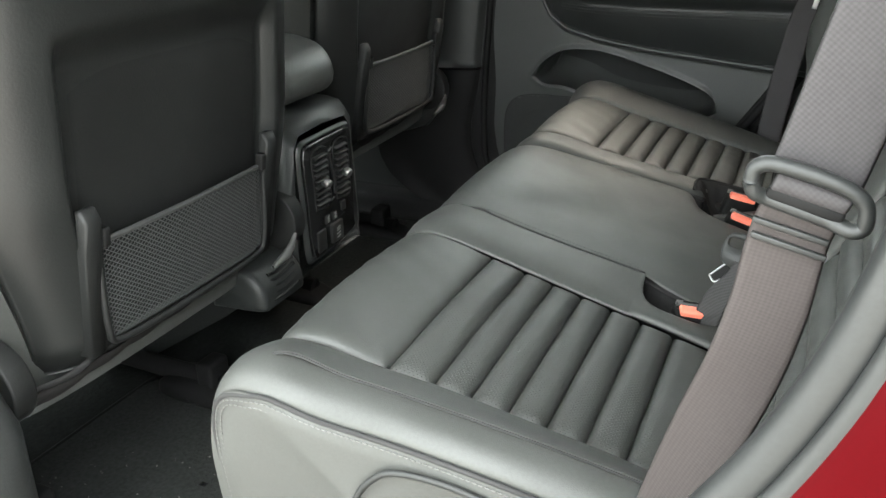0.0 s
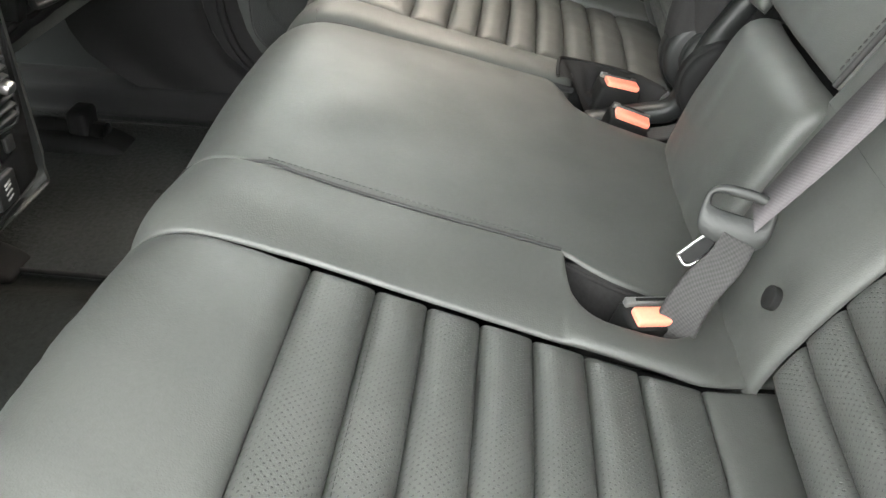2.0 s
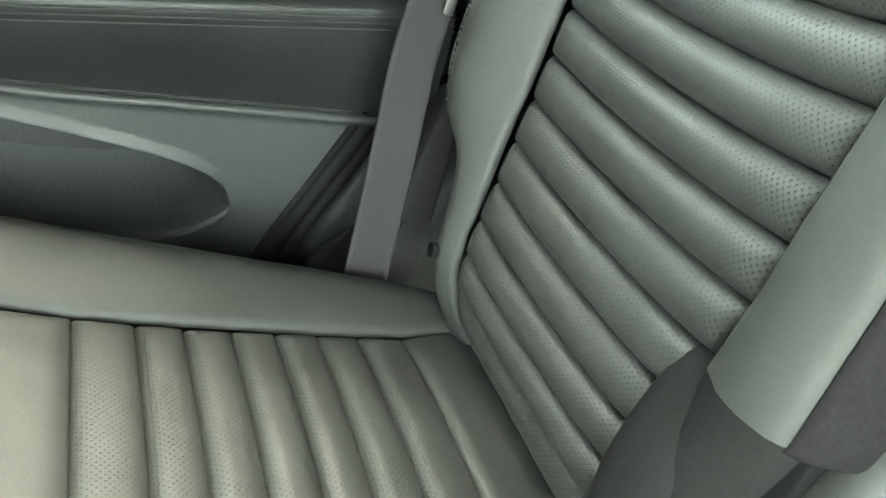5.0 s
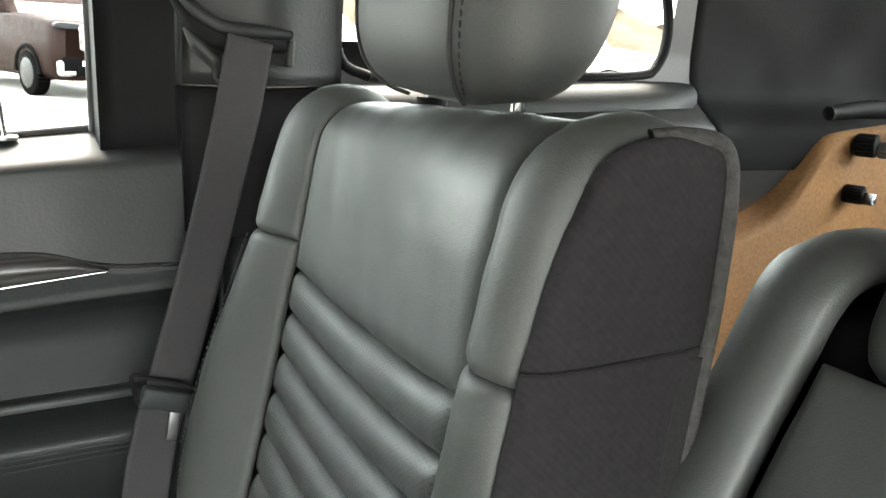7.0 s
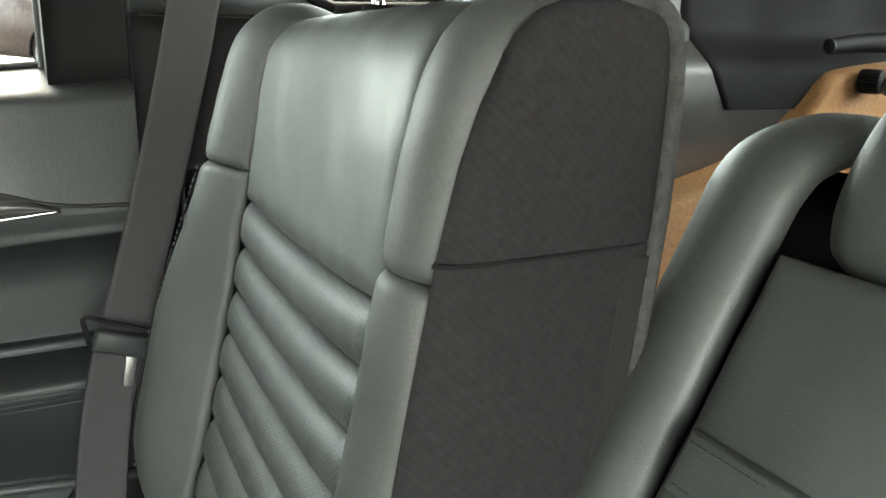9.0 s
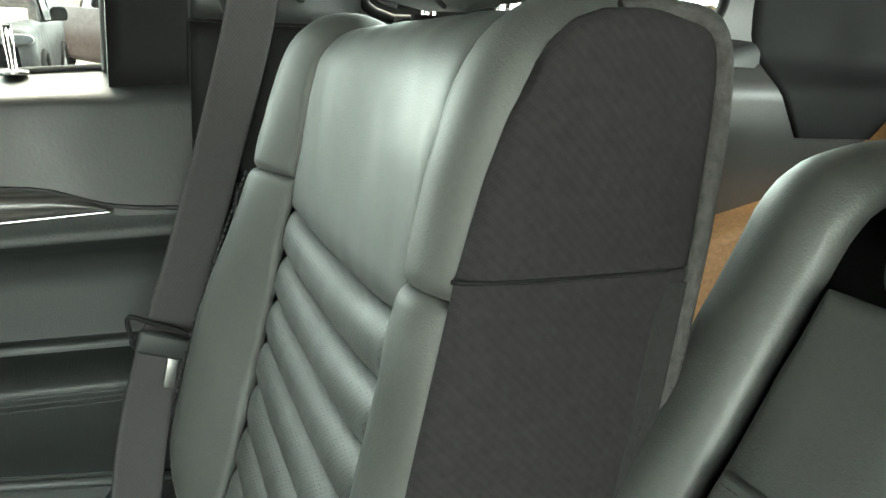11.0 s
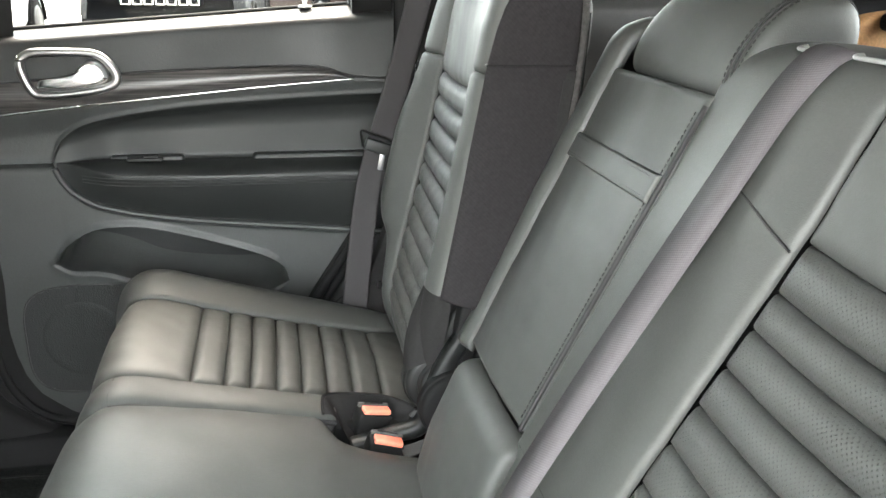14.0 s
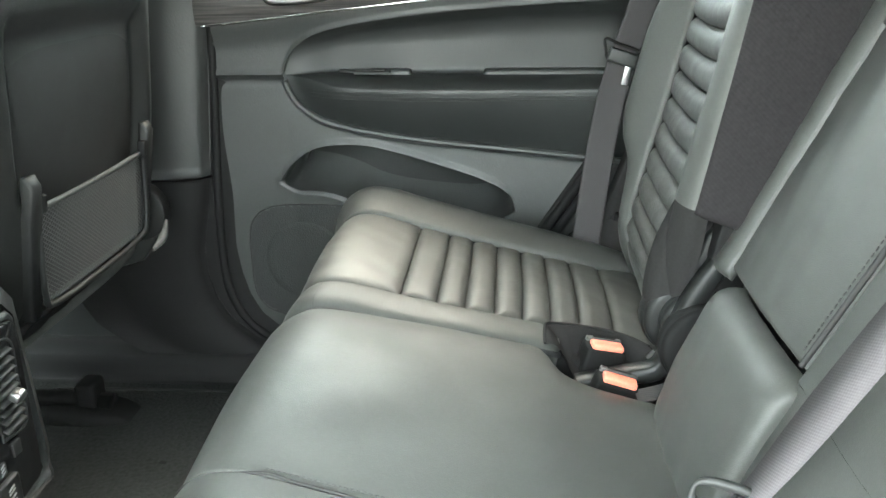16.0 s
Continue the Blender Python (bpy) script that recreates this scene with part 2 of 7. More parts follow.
def child(name, data, parent, label=""):
    ob = new(name, data)
    if parent is not None:
        ob.parent = parent
        if parent.data is None:
            ob.matrix_parent_inverse = Matrix.Translation(parent.location).inverted()
    if label:
        ob["label"] = label
    return ob


def part(name, bm, material, parent, label="", smooth=True):
    bmesh.ops.recalc_face_normals(bm, faces=bm.faces)
    me = bpy.data.meshes.new(name)
    bm.to_mesh(me)
    bm.free()
    me.materials.append(material)
    if smooth:
        me.polygons.foreach_set("use_smooth", [True] * len(me.polygons))
    return child(name, me, parent, label)


def spline(pts, n=160):
    """A smooth line through the points, evenly spaced along its length."""
    p = np.asarray(pts, float)
    if len(p) == 2:
        return p[0] + (p[1] - p[0]) * np.linspace(0, 1, n)[:, None]
    q = np.vstack([2 * p[0] - p[1], p, 2 * p[-1] - p[-2]])
    out = []
    for i in range(1, len(q) - 2):
        t = np.linspace(0, 1, 24, endpoint=False)[:, None]
        a, b, c, d = q[i - 1], q[i], q[i + 1], q[i + 2]
        out.append(0.5 * ((2 * b) + (c - a) * t + (2 * a - 5 * b + 4 * c - d) * t ** 2 + (3 * b - a - 3 * c + d) * t ** 3))
    out = np.vstack(out + [p[-1:]])
    s = np.concatenate([[0], np.cumsum(np.linalg.norm(np.diff(out, axis=0), axis=1))])
    w = np.linspace(0, s[-1], n)
    return np.stack([np.interp(w, s, out[:, k]) for k in range(p.shape[1])], axis=1)


class Profile:
    """A smooth line in the x-z plane, walked by its length; side gives the way of its outward normal at the start."""

    def __init__(self, pts, side):
        self.p = spline(pts, 700)
        self.s = np.concatenate([[0], np.cumsum(np.linalg.norm(np.diff(self.p, axis=0), axis=1))])
        t = np.gradient(self.p, self.s, axis=0)
        t /= np.linalg.norm(t, axis=1)[:, None]
        n = np.stack([-t[:, 1], t[:, 0]], axis=1)
        self.n = n if n[0] @ np.asarray(side) > 0 else -n
        self.length = self.s[-1]

    def at(self, a):
        pos = np.stack([np.interp(a, self.s, self.p[:, k]) for k in (0, 1)], axis=-1)
        nor = np.stack([np.interp(a, self.s, self.n[:, k]) for k in (0, 1)], axis=-1)
        return pos, nor / np.linalg.norm(nor, axis=-1)[..., None]

    def by(self, axis, value, first=True):
        """The length at which a coordinate reaches a value."""
        d = self.p[:, axis] - value
        k = np.nonzero(np.sign(d[:-1]) != np.sign(d[1:]))[0]
        k = k[0] if first else k[-1]
        return float(self.s[k] + (self.s[k + 1] - self.s[k]) * d[k] / (d[k] - d[k + 1]))


def ticks(length, r, step):
    """Sample places along a length, close together near both ends."""
    r = min(r, length * 0.45)
    e = r * np.array([0, 0.04, 0.14, 0.3, 0.52, 0.78])
    mid = np.linspace(r, length - r, max(2, int(round((length - 2 * r) / step)) + 1))
    return np.concatenate([e, mid, length - e[::-1]]) / length


def quads(nu, nv, loop=False):
    f = []
    for i in range(nu - 1):
        for j in range(nv if loop else nv - 1):
            k = (j + 1) % nv
            f.append((i * nv + j, (i + 1) * nv + j, (i + 1) * nv + k, i * nv + k))
    return f


def ripple(x, y, z, f, seed):
    return (np.sin(f * (x * 1.0 + y * 0.7) + seed) * np.sin(f * (z * 1.1 - y * 0.8) + seed * 1.7) + 0.5 * np.sin(f * 2.3 * (y + 0.4 * x - 0.3 * z) + seed * 2.3))


def panel(name, parent, material, prof, a0, a1, sec0, sec1=None, bend=None, r=0.011, d=0.008, crown=0.0, step=0.009, edges=(1, 1, 1, 1), lift=0.0, soft=0.0006, label="", smooth_sec=True):
    """An upholstery panel laid on a profile: sec gives its cross-section as (y, height) at both ends; the edges dip into the seams."""
    def section(pts):
        return spline(pts, 120) if smooth_sec and len(pts) > 2 else spline_straight(pts)
    s0, s1 = section(sec0), section(sec1 or sec0)
    wid = float(np.linalg.norm(np.diff(s0, axis=0), axis=1).sum())
    u, v = ticks(abs(a1 - a0), r, step), ticks(wid, r, step)
    k = v * (len(s0) - 1)
    lerp = lambda s: np.stack([np.interp(k, np.arange(len(s)), s[:, c]) for c in (0, 1)], axis=-1)
    c0, c1 = lerp(s0), lerp(s1)
    U, V = np.meshgrid(u, v, indexing="ij")
    sec = c0[None] * (1 - U[..., None]) + c1[None] * U[..., None]
    tan = np.gradient(sec, axis=1)
    tan /= np.maximum(np.linalg.norm(tan, axis=2), 1e-9)[..., None]
    A = a0 + (a1 - a0) * U
    if bend is not None:
        A = A + bend(U, V)
    pos, nor = prof.at(A)
    q = lambda dist: 1 - np.sqrt(1 - (1 - np.clip(dist / r, 0, 1)) ** 2)
    la = abs(a1 - a0)
    drop = np.zeros_like(U)
    for flag, dist in zip(edges, (U * la, (1 - U) * la, V * wid, (1 - V) * wid)):
        if flag:
            drop = np.maximum(drop, q(dist))
    off = crown * np.sqrt(np.clip(4 * U * (1 - U) if edges[0] or edges[1] else 1, 0, 1)) * np.sqrt(np.clip(4 * V * (1 - V) if edges[2] or edges[3] else 1, 0, 1)) - d * drop + lift
    ny, nn = -tan[..., 1], tan[..., 0]
    h = sec[..., 1] + off * nn
    x, y, z = pos[..., 0] + nor[..., 0] * h, sec[..., 0] + off * ny, pos[..., 1] + nor[..., 1] * h
    if soft:
        w = soft * ripple(x, y, z, 60, len(name) + a0 * 40) + soft * 0.6 * ripple(x, y, z, 150, a1 * 60)
        x, z = x + nor[..., 0] * w, z + nor[..., 1] * w
    verts = np.stack([x, y, z], axis=-1).reshape(-1, 3)
    uvs = np.stack([A, sec[..., 0]], axis=-1).reshape(-1, 2)
    return child(name, mesh(name, verts, quads(*U.shape), material, uvs), parent, label)


def glide(x, xs, ys):
    """Smooth values between stations, with no overshoot."""
    xs, ys = np.asarray(xs, float), np.asarray(ys, float)
    h, dl = np.diff(xs), np.diff(ys) / np.diff(xs)
    m = np.zeros(len(xs))
    for i in range(1, len(xs) - 1):
        if dl[i - 1] * dl[i] > 0:
            w1, w2 = 2 * h[i] + h[i - 1], h[i] + 2 * h[i - 1]
            m[i] = (w1 + w2) / (w1 / dl[i - 1] + w2 / dl[i])
    m[0], m[-1] = dl[0], dl[-1]
    k = np.clip(np.searchsorted(xs, x, side="right") - 1, 0, len(h) - 1)
    t = (x - xs[k]) / h[k]
    return ys[k] * (1 + 2 * t) * (1 - t) ** 2 + m[k] * h[k] * t * (1 - t) ** 2 + ys[k + 1] * t * t * (3 - 2 * t) + m[k + 1] * h[k] * t * t * (t - 1)


def long_panel(name, parent, material, prof, stations, r=0.009, d=0.007, step=0.009, edges=(1, 1, 1, 1), soft=0.0004, label="", extra=()):
    """One upholstery panel through several cross-sections [(length, [(y, height), ...]), ...], smooth from each to the next."""
    st = [a for a, _ in stations]
    secs = np.array([spline(s, 120) for _, s in stations])
    wid = float(np.linalg.norm(np.diff(secs[len(secs) // 2], axis=0), axis=1).sum())
    la = st[-1] - st[0]
    u, v = np.unique(np.concatenate([ticks(la, r, step), (np.asarray(list(extra)) - st[0]) / la if len(extra) else []])), ticks(wid, r, step)
    k = v * 119
    cols = np.stack([[np.interp(k, np.arange(120), s[:, c]) for c in (0, 1)] for s in secs])
    a = st[0] + u * la
    sec = np.stack([np.stack([glide(a, st, cols[:, c, j]) for j in range(len(v))], axis=1) for c in (0, 1)], axis=-1)
    U, V = np.meshgrid(u, v, indexing="ij")
    tan = np.gradient(sec, axis=1)
    tan /= np.maximum(np.linalg.norm(tan, axis=2), 1e-9)[..., None]
    pos, nor = prof.at(a)
    pos, nor = pos[:, None, :] + 0 * sec, nor[:, None, :] + 0 * sec
    width = np.linalg.norm(np.diff(sec, axis=1), axis=2).sum(axis=1)[:, None]
    q = lambda dist: 1 - np.sqrt(1 - (1 - np.clip(dist / r, 0, 1)) ** 2)
    drop = np.zeros_like(U)
    for flag, dist in zip(edges, (U * la, (1 - U) * la, V * width, (1 - V) * width)):
        if flag:
            drop = np.maximum(drop, q(dist))
    off = -d * drop
    h = sec[..., 1] + off * tan[..., 0]
    x, y, z = pos[..., 0] + nor[..., 0] * h, sec[..., 0] - off * tan[..., 1], pos[..., 1] + nor[..., 1] * h
    if soft:
        w = soft * ripple(x, y, z, 60, len(name)) + soft * 0.6 * ripple(x, y, z, 150, 3.0)
        x, z = x + nor[..., 0] * w, z + nor[..., 1] * w
    uvs = np.stack([a[:, None] + 0 * U, sec[..., 0]], axis=-1).reshape(-1, 2)
    return child(name, mesh(name, np.stack([x, y, z], axis=-1).reshape(-1, 3), quads(*U.shape), material, uvs), parent, label)


def spline_straight(pts):
    p = np.asarray(pts, float)
    s = np.concatenate([[0], np.cumsum(np.linalg.norm(np.diff(p, axis=0), axis=1))])
    w = np.linspace(0, s[-1], 120)
    return np.stack([np.interp(w, s, p[:, k]) for k in (0, 1)], axis=1)


def frames_along(p):
    t = np.gradient(p, axis=0)
    t /= np.maximum(np.linalg.norm(t, axis=1), 1e-9)[:, None]
    up = np.array([0, 0, 1.0]) if abs(t[0][2]) < 0.9 else np.array([1.0, 0, 0])
    n = np.cross(t[0], up)
    n /= np.linalg.norm(n)
    ns = [n]
    for i in range(1, len(p)):
        n = ns[-1] - t[i] * (ns[-1] @ t[i])
        ns.append(n / np.linalg.norm(n))
    ns = np.array(ns)
    return t, ns, np.cross(t, ns)


def tube(name, pts, radius, material, parent, n=60, sides=10, label="", flat=1.0, closed=False):
    p = spline(pts, n)
    t, a, b = frames_along(p)
    ang = np.linspace(0, 2 * np.pi, sides, endpoint=False)
    rad = np.broadcast_to(np.asarray(radius, float), (n,)) if np.ndim(radius) == 0 else np.interp(np.linspace(0, 1, n), np.linspace(0, 1, len(radius)), radius)
    ring = p[:, None] + rad[:, None, None] * (np.cos(ang)[None, :, None] * a[:, None] + flat * np.sin(ang)[None, :, None] * b[:, None])
    f = quads(n, sides, True)
    if not closed:
        f += [tuple(range(sides))[::-1], tuple(range((n - 1) * sides, n * sides))]
    return child(name, mesh(name, ring.reshape(-1, 3), f, material), parent, label)


def ribbon(name, pts, across, width, thick, material, parent, n=60, label=""):
    """Webbing along a line; across: its width direction at the start, middle and end."""
    p = spline(pts, n)
    t, _, _ = frames_along(p)
    ac = np.asarray(across, float)
    w = np.stack([np.interp(np.linspace(0, 1, n), np.linspace(0, 1, len(ac)), ac[:, k]) for k in range(3)], axis=1) if len(ac) > 1 else np.repeat(ac, n, 0)
    w = w - t * np.sum(w * t, axis=1)[:, None]
    w /= np.linalg.norm(w, axis=1)[:, None]
    nn = np.cross(t, w)
    wid = np.interp(np.linspace(0, 1, n), np.linspace(0, 1, len(width)), width) if np.ndim(width) else np.full(n, width)
    cols, uvs = [], []
    s = np.concatenate([[0], np.cumsum(np.linalg.norm(np.diff(p, axis=0), axis=1))])
    prof = [(-0.5, -0.3), (-0.46, 0.5), (-0.38, 0.42), (0, 0.5), (0.38, 0.42), (0.46, 0.5), (0.5, -0.3), (0, -0.5)]
    for cx, cz in prof:
        cols.append(p + w * (cx * wid)[:, None] + nn * (cz * thick))
        uvs.append(np.stack([s, cx * wid], axis=1))
    verts, uv = np.stack(cols, axis=1).reshape(-1, 3), np.stack(uvs, axis=1).reshape(-1, 2)
    m = len(prof)
    f = quads(n, m, True) + [tuple(range(m)), tuple(range((n - 1) * m, n * m))]
    return child(name, mesh(name, verts, f, material, uv), parent, label)


def loft(name, rings, material, parent, label="", caps=True):
    rings = np.asarray(rings, float)
    n, m, _ = rings.shape
    f = quads(n, m, True)
    if caps:
        f += [tuple(range(m))[::-1], tuple(range((n - 1) * m, n * m))]
    return child(name, mesh(name, rings.reshape(-1, 3), f, material), parent, label)


def pillow(name, outline, y0, y1, round_, material, parent, label="", n=26, bow=0.0):
    """A padded form: a closed x-z outline drawn out from y0 to y1, with rounded ends."""
    o = spline(np.vstack([outline, outline[:1]]), 72)[:-1]
    c = o.mean(axis=0)
    ys = ticks(y1 - y0, round_, (y1 - y0) / n)
    rings = []
    for w in ys:
        dist = min(w, 1 - w) * (y1 - y0)
        k = np.sqrt(max(0, 1 - (1 - min(1, dist / round_)) ** 2))
        half = 0.5 * min(np.ptp(o[:, 0]), np.ptp(o[:, 1]))
        sc = 1 - min(1, round_ / half) * (1 - k) * 0.96
        b = bow * (1 - (2 * w - 1) ** 2)
        rings.append([(c[0] + (q[0] - c[0]) * sc + b, y0 + (y1 - y0) * w, c[1] + (q[1] - c[1]) * sc) for q in o])
    for end in (0, -1):
        edge = np.array(rings[end])
        mid = edge.mean(axis=0)
        for k in (0.75, 0.4, 0.05):
            ring = mid + (edge - mid) * k + np.array([0, (0.15 if end else -0.15) * round_ * (1 - k), 0])
            rings = [ring] + rings if end == 0 else rings + [ring]
    return loft(name, rings, material, parent, label, caps=False)


def box(name, size, m, material, parent, bevel=0.004, label="", seg=3, taper=None):
    bm = bmesh.new()
    bmesh.ops.create_cube(bm, size=1.0)
    for v in bm.verts:
        k = 1.0
        if taper and v.co.z > 0:
            k = taper
        v.co = Vector((v.co.x * size[0] * k, v.co.y * size[1] * k, v.co.z * size[2]))
    if bevel:
        bmesh.ops.bevel(bm, geom=bm.edges[:], offset=bevel, segments=seg, profile=0.5, affect="EDGES")
    bmesh.ops.transform(bm, matrix=m, verts=bm.verts)
    return part(name, bm, material, parent, label)


def disc(name, radius, depth, m, material, parent, bevel=0.001, label="", sides=20):
    bm = bmesh.new()
    bmesh.ops.create_cone(bm, cap_ends=True, segments=sides, radius1=radius, radius2=radius, depth=depth)
    if bevel:
        bmesh.ops.bevel(bm, geom=bm.edges[:], offset=bevel, segments=2, profile=0.5, affect="EDGES")
    bmesh.ops.transform(bm, matrix=m, verts=bm.verts)
    return part(name, bm, material, parent, label)


def stitches(name, pts, material, parent, gap=0.0065, long=0.0042, radius=0.0006, n=400, label=""):
    """A row of short thread stitches along a line."""
    p = spline(pts, n)
    s = np.concatenate([[0], np.cumsum(np.linalg.norm(np.diff(p, axis=0), axis=1))])
    verts, faces = [], []
    at = lambda w: np.array([np.interp(w, s, p[:, k]) for k in range(3)])
    w = gap
    while w < s[-1] - gap:
        a, b = at(w), at(w + long)
        t = (b - a) / np.linalg.norm(b - a)
        u = np.cross(t, (0.3, 0.2, 0.9))
        u /= np.linalg.norm(u)
        x = np.cross(t, u)
        k = len(verts)
        for e, g in ((a, 0.5), ((a + b) / 2, 1.0), (b, 0.5)):
            for ang in range(4):
                verts.append(e + radius * g * (u * math.cos(ang * math.pi / 2) + x * math.sin(ang * math.pi / 2)))
        for i in range(2):
            for j in range(4):
                faces.append((k + i * 4 + j, k + i * 4 + (j + 1) % 4, k + i * 4 + 4 + (j + 1) % 4, k + i * 4 + 4 + j))
        faces += [(k, k + 1, k + 2, k + 3), (k + 8, k + 9, k + 10, k + 11)]
        w += gap
    return child(name, mesh(name, verts, faces, material), parent, label)


def sheet(name, fn, us, vs, material, parent, label="", thick=None):
    """A surface from fn(u, v) over two lists of values; thick: an offset that gives it a back."""
    P = np.array([[fn(u, v) for v in vs] for u in us], float)
    nu, nv, _ = P.shape
    verts, f = P.reshape(-1, 3), quads(nu, nv)
    UV = np.array([[(u, v) for v in vs] for u in us], float).reshape(-1, 2)
    if thick is not None:
        base = len(verts)
        verts = np.vstack([verts, verts + np.asarray(thick)])
        UV = np.vstack([UV, UV])
        f = f + [tuple(base + i for i in q[::-1]) for q in f]
        rim = [i * nv for i in range(nu)] + [(nu - 1) * nv + j for j in range(1, nv)] + [i * nv + nv - 1 for i in range(nu - 2, -1, -1)] + [j for j in range(nv - 2, 0, -1)]
        f += [(rim[i], rim[(i + 1) % len(rim)], base + rim[(i + 1) % len(rim)], base + rim[i]) for i in range(len(rim))]
    return child(name, mesh(name, verts, f, material, UV), parent, label)


def structure(ob, label, category):
    return tagged(ob, label, category, kind="structure")


def smoothstep(a, b, x):
    t = min(1, max(0, (x - a) / (b - a)))
    return t * t * (3 - 2 * t)


def slab(name, xz, y0, y1, material, parent, label="", bevel=0.004):
    bm = bmesh.new()
    vs = [bm.verts.new((x, y0, z)) for x, z in xz]
    f = bm.faces.new(vs)
    ret = bmesh.ops.extrude_face_region(bm, geom=[f])
    for g in ret["geom"]:
        if isinstance(g, bmesh.types.BMVert):
            g.co.y = y1
    if bevel:
        rim = [e for e in bm.edges if abs(e.verts[0].co.y - e.verts[1].co.y) < 1e-6]
        bmesh.ops.bevel(bm, geom=rim, offset=bevel, segments=2, profile=0.5, affect="EDGES")
    return part(name, bm, material, parent, label)

# ---- rear seat cushions ----
CUSH = Profile([(0.315, 0.816), (0.25, 0.8345), (0.19, 0.850), (0.10, 0.8735), (0.0, 0.8995), (-0.09, 0.924), (-0.145, 0.940), (-0.180, 0.943), (-0.204, 0.931), (-0.219, 0.904), (-0.227, 0.868), (-0.227, 0.83), (-0.219, 0.77), (-0.199, 0.69)], (0, 1))
cx = lambda x: CUSH.by(0, x)
RIB_X = [0.19, 0.144, 0.105, 0.068, 0.031, -0.006, -0.042, -0.087]
NOSE = CUSH.length - 0.01


def cushion_pad(parent, inner, outer):
    """The ribbed, perforated middle of an outer seat with its front and rear pads; inner and outer give the seam's y at an x."""
    lo = (lambda x: min(inner(x), outer(x)))
    hi = (lambda x: max(inner(x), outer(x)))
    for x0, x1 in zip(RIB_X[:-1], RIB_X[1:]):
        s0 = [(lo(x0), -0.001), (lo(x0) * 0.5 + hi(x0) * 0.5, 0.004), (hi(x0), -0.001)]
        s1 = [(lo(x1), -0.001), (lo(x1) * 0.5 + hi(x1) * 0.5, 0.004), (hi(x1), -0.001)]
        panel("rib", parent, PERF, CUSH, cx(x0), cx(x1), s0, s1, r=0.015, d=0.0105, crown=0.003, step=0.007, soft=0.0003)
    xf = RIB_X[-1]
    s0 = [(lo(xf), 0.0), ((lo(xf) + hi(xf)) / 2, 0.004), (hi(xf), 0.0)]
    s1 = [(lo(-0.2), 0.0), ((lo(-0.2) + hi(-0.2)) / 2, 0.004), (hi(-0.2), 0.0)]
    panel("front_pad", parent, LEATHER, CUSH, cx(xf), NOSE, s0, s1, r=0.02, d=0.009, crown=0.003, step=0.01, edges=(1, 0, 1, 1))
    s0 = [(lo(0.29), -0.004), ((lo(0.29) + hi(0.29)) / 2, 0.002), (hi(0.29) , -0.004)]
    s1 = [(lo(0.19), -0.001), ((lo(0.19) + hi(0.19)) / 2, 0.003), (hi(0.19), -0.001)]
    panel("rear_pad", parent, LEATHER, CUSH, cx(0.29), cx(0.19), s0, s1, r=0.014, d=0.008, crown=0.002)


# small cushion, far outer seat
small_seat = thing("rear_seat", (0.1, 0.42, 0.56), "narrow upright black leather rear seat with ribbed perforated middle", "car seat", "rear seats")
# Cushion core is flat black: crease shade between pads put into its colour
small_cushion = panel("cushion", small_seat, BLACK, CUSH, cx(0.305), NOSE, [(0.215, -0.2), (0.222, -0.012), (0.6, -0.012), (0.61, -0.2)], [(0.175, -0.2), (0.18, -0.012), (0.61, -0.012), (0.62, -0.2)], d=0.0, edges=(0, 0, 0, 0), soft=0, smooth_sec=False)
f_in = lambda x: float(np.interp(x, [-0.2, -0.087, 0.0, 0.19, 0.3], [0.222, 0.246, 0.257, 0.286, 0.300]))
f_out = lambda x: float(np.interp(x, [-0.2, -0.087, 0.0, 0.19, 0.3], [0.522, 0.520, 0.523, 0.540, 0.585]))
cushion_pad(small_cushion, f_in, f_out)
IN0, IN1, IN2 = [(0.199, -0.035), (0.202, -0.010), (0.214, 0.002), (0.245, 0.004), (f_in(0.112), -0.001)], [(0.158, -0.035), (0.161, -0.010), (0.174, 0.002), (0.205, 0.004), (0.236, 0.0)], [(0.140, -0.035), (0.143, -0.010), (0.158, 0.002), (0.19, 0.004), (f_in(-0.2), 0.0)]
panel("inner_bolster", small_cushion, LEATHER, CUSH, cx(0.112), cx(-0.18), IN0, IN1, r=0.009, d=0.007, edges=(1, 0, 0, 1))
panel("inner_bolster", small_cushion, LEATHER, CUSH, cx(-0.18), NOSE, IN1, IN2, r=0.009, d=0.007, edges=(0, 0, 0, 1))
FAR_ROLL = lambda a, b, h, c, e: [(a, 0.0), (a * 0.55 + b * 0.45, h * 0.62), (b, h), (c, h * 0.2), (e, -0.04), (e, -0.11), (e, -0.2)]
long_panel("outer_bolster", small_cushion, LEATHER, CUSH, [(cx(0.278), FAR_ROLL(0.556, 0.594, 0.004, 0.612, 0.616)), (cx(0.24), FAR_ROLL(0.552, 0.594, 0.012, 0.616, 0.620)), (cx(0.19), FAR_ROLL(f_out(0.19), 0.594, 0.017, 0.618, 0.622)), (cx(0.05), FAR_ROLL(f_out(0.05), 0.596, 0.019, 0.624, 0.629)), (cx(-0.1), FAR_ROLL(f_out(-0.1), 0.598, 0.019, 0.630, 0.638)), (NOSE, FAR_ROLL(f_out(-0.2), 0.600, 0.016, 0.635, 0.645))], r=0.010, d=0.008, edges=(1, 0, 1, 0), soft=0.0003)
tube("piping", [(x, 0.200 - 0.0425 * (0.112 - x) / 0.292, CUSH.at(cx(x))[0][1] - 0.0065) for x in (0.11, 0.05, 0.0, -0.05, -0.1, -0.15, -0.178)], 0.0036, SEAM, small_cushion)

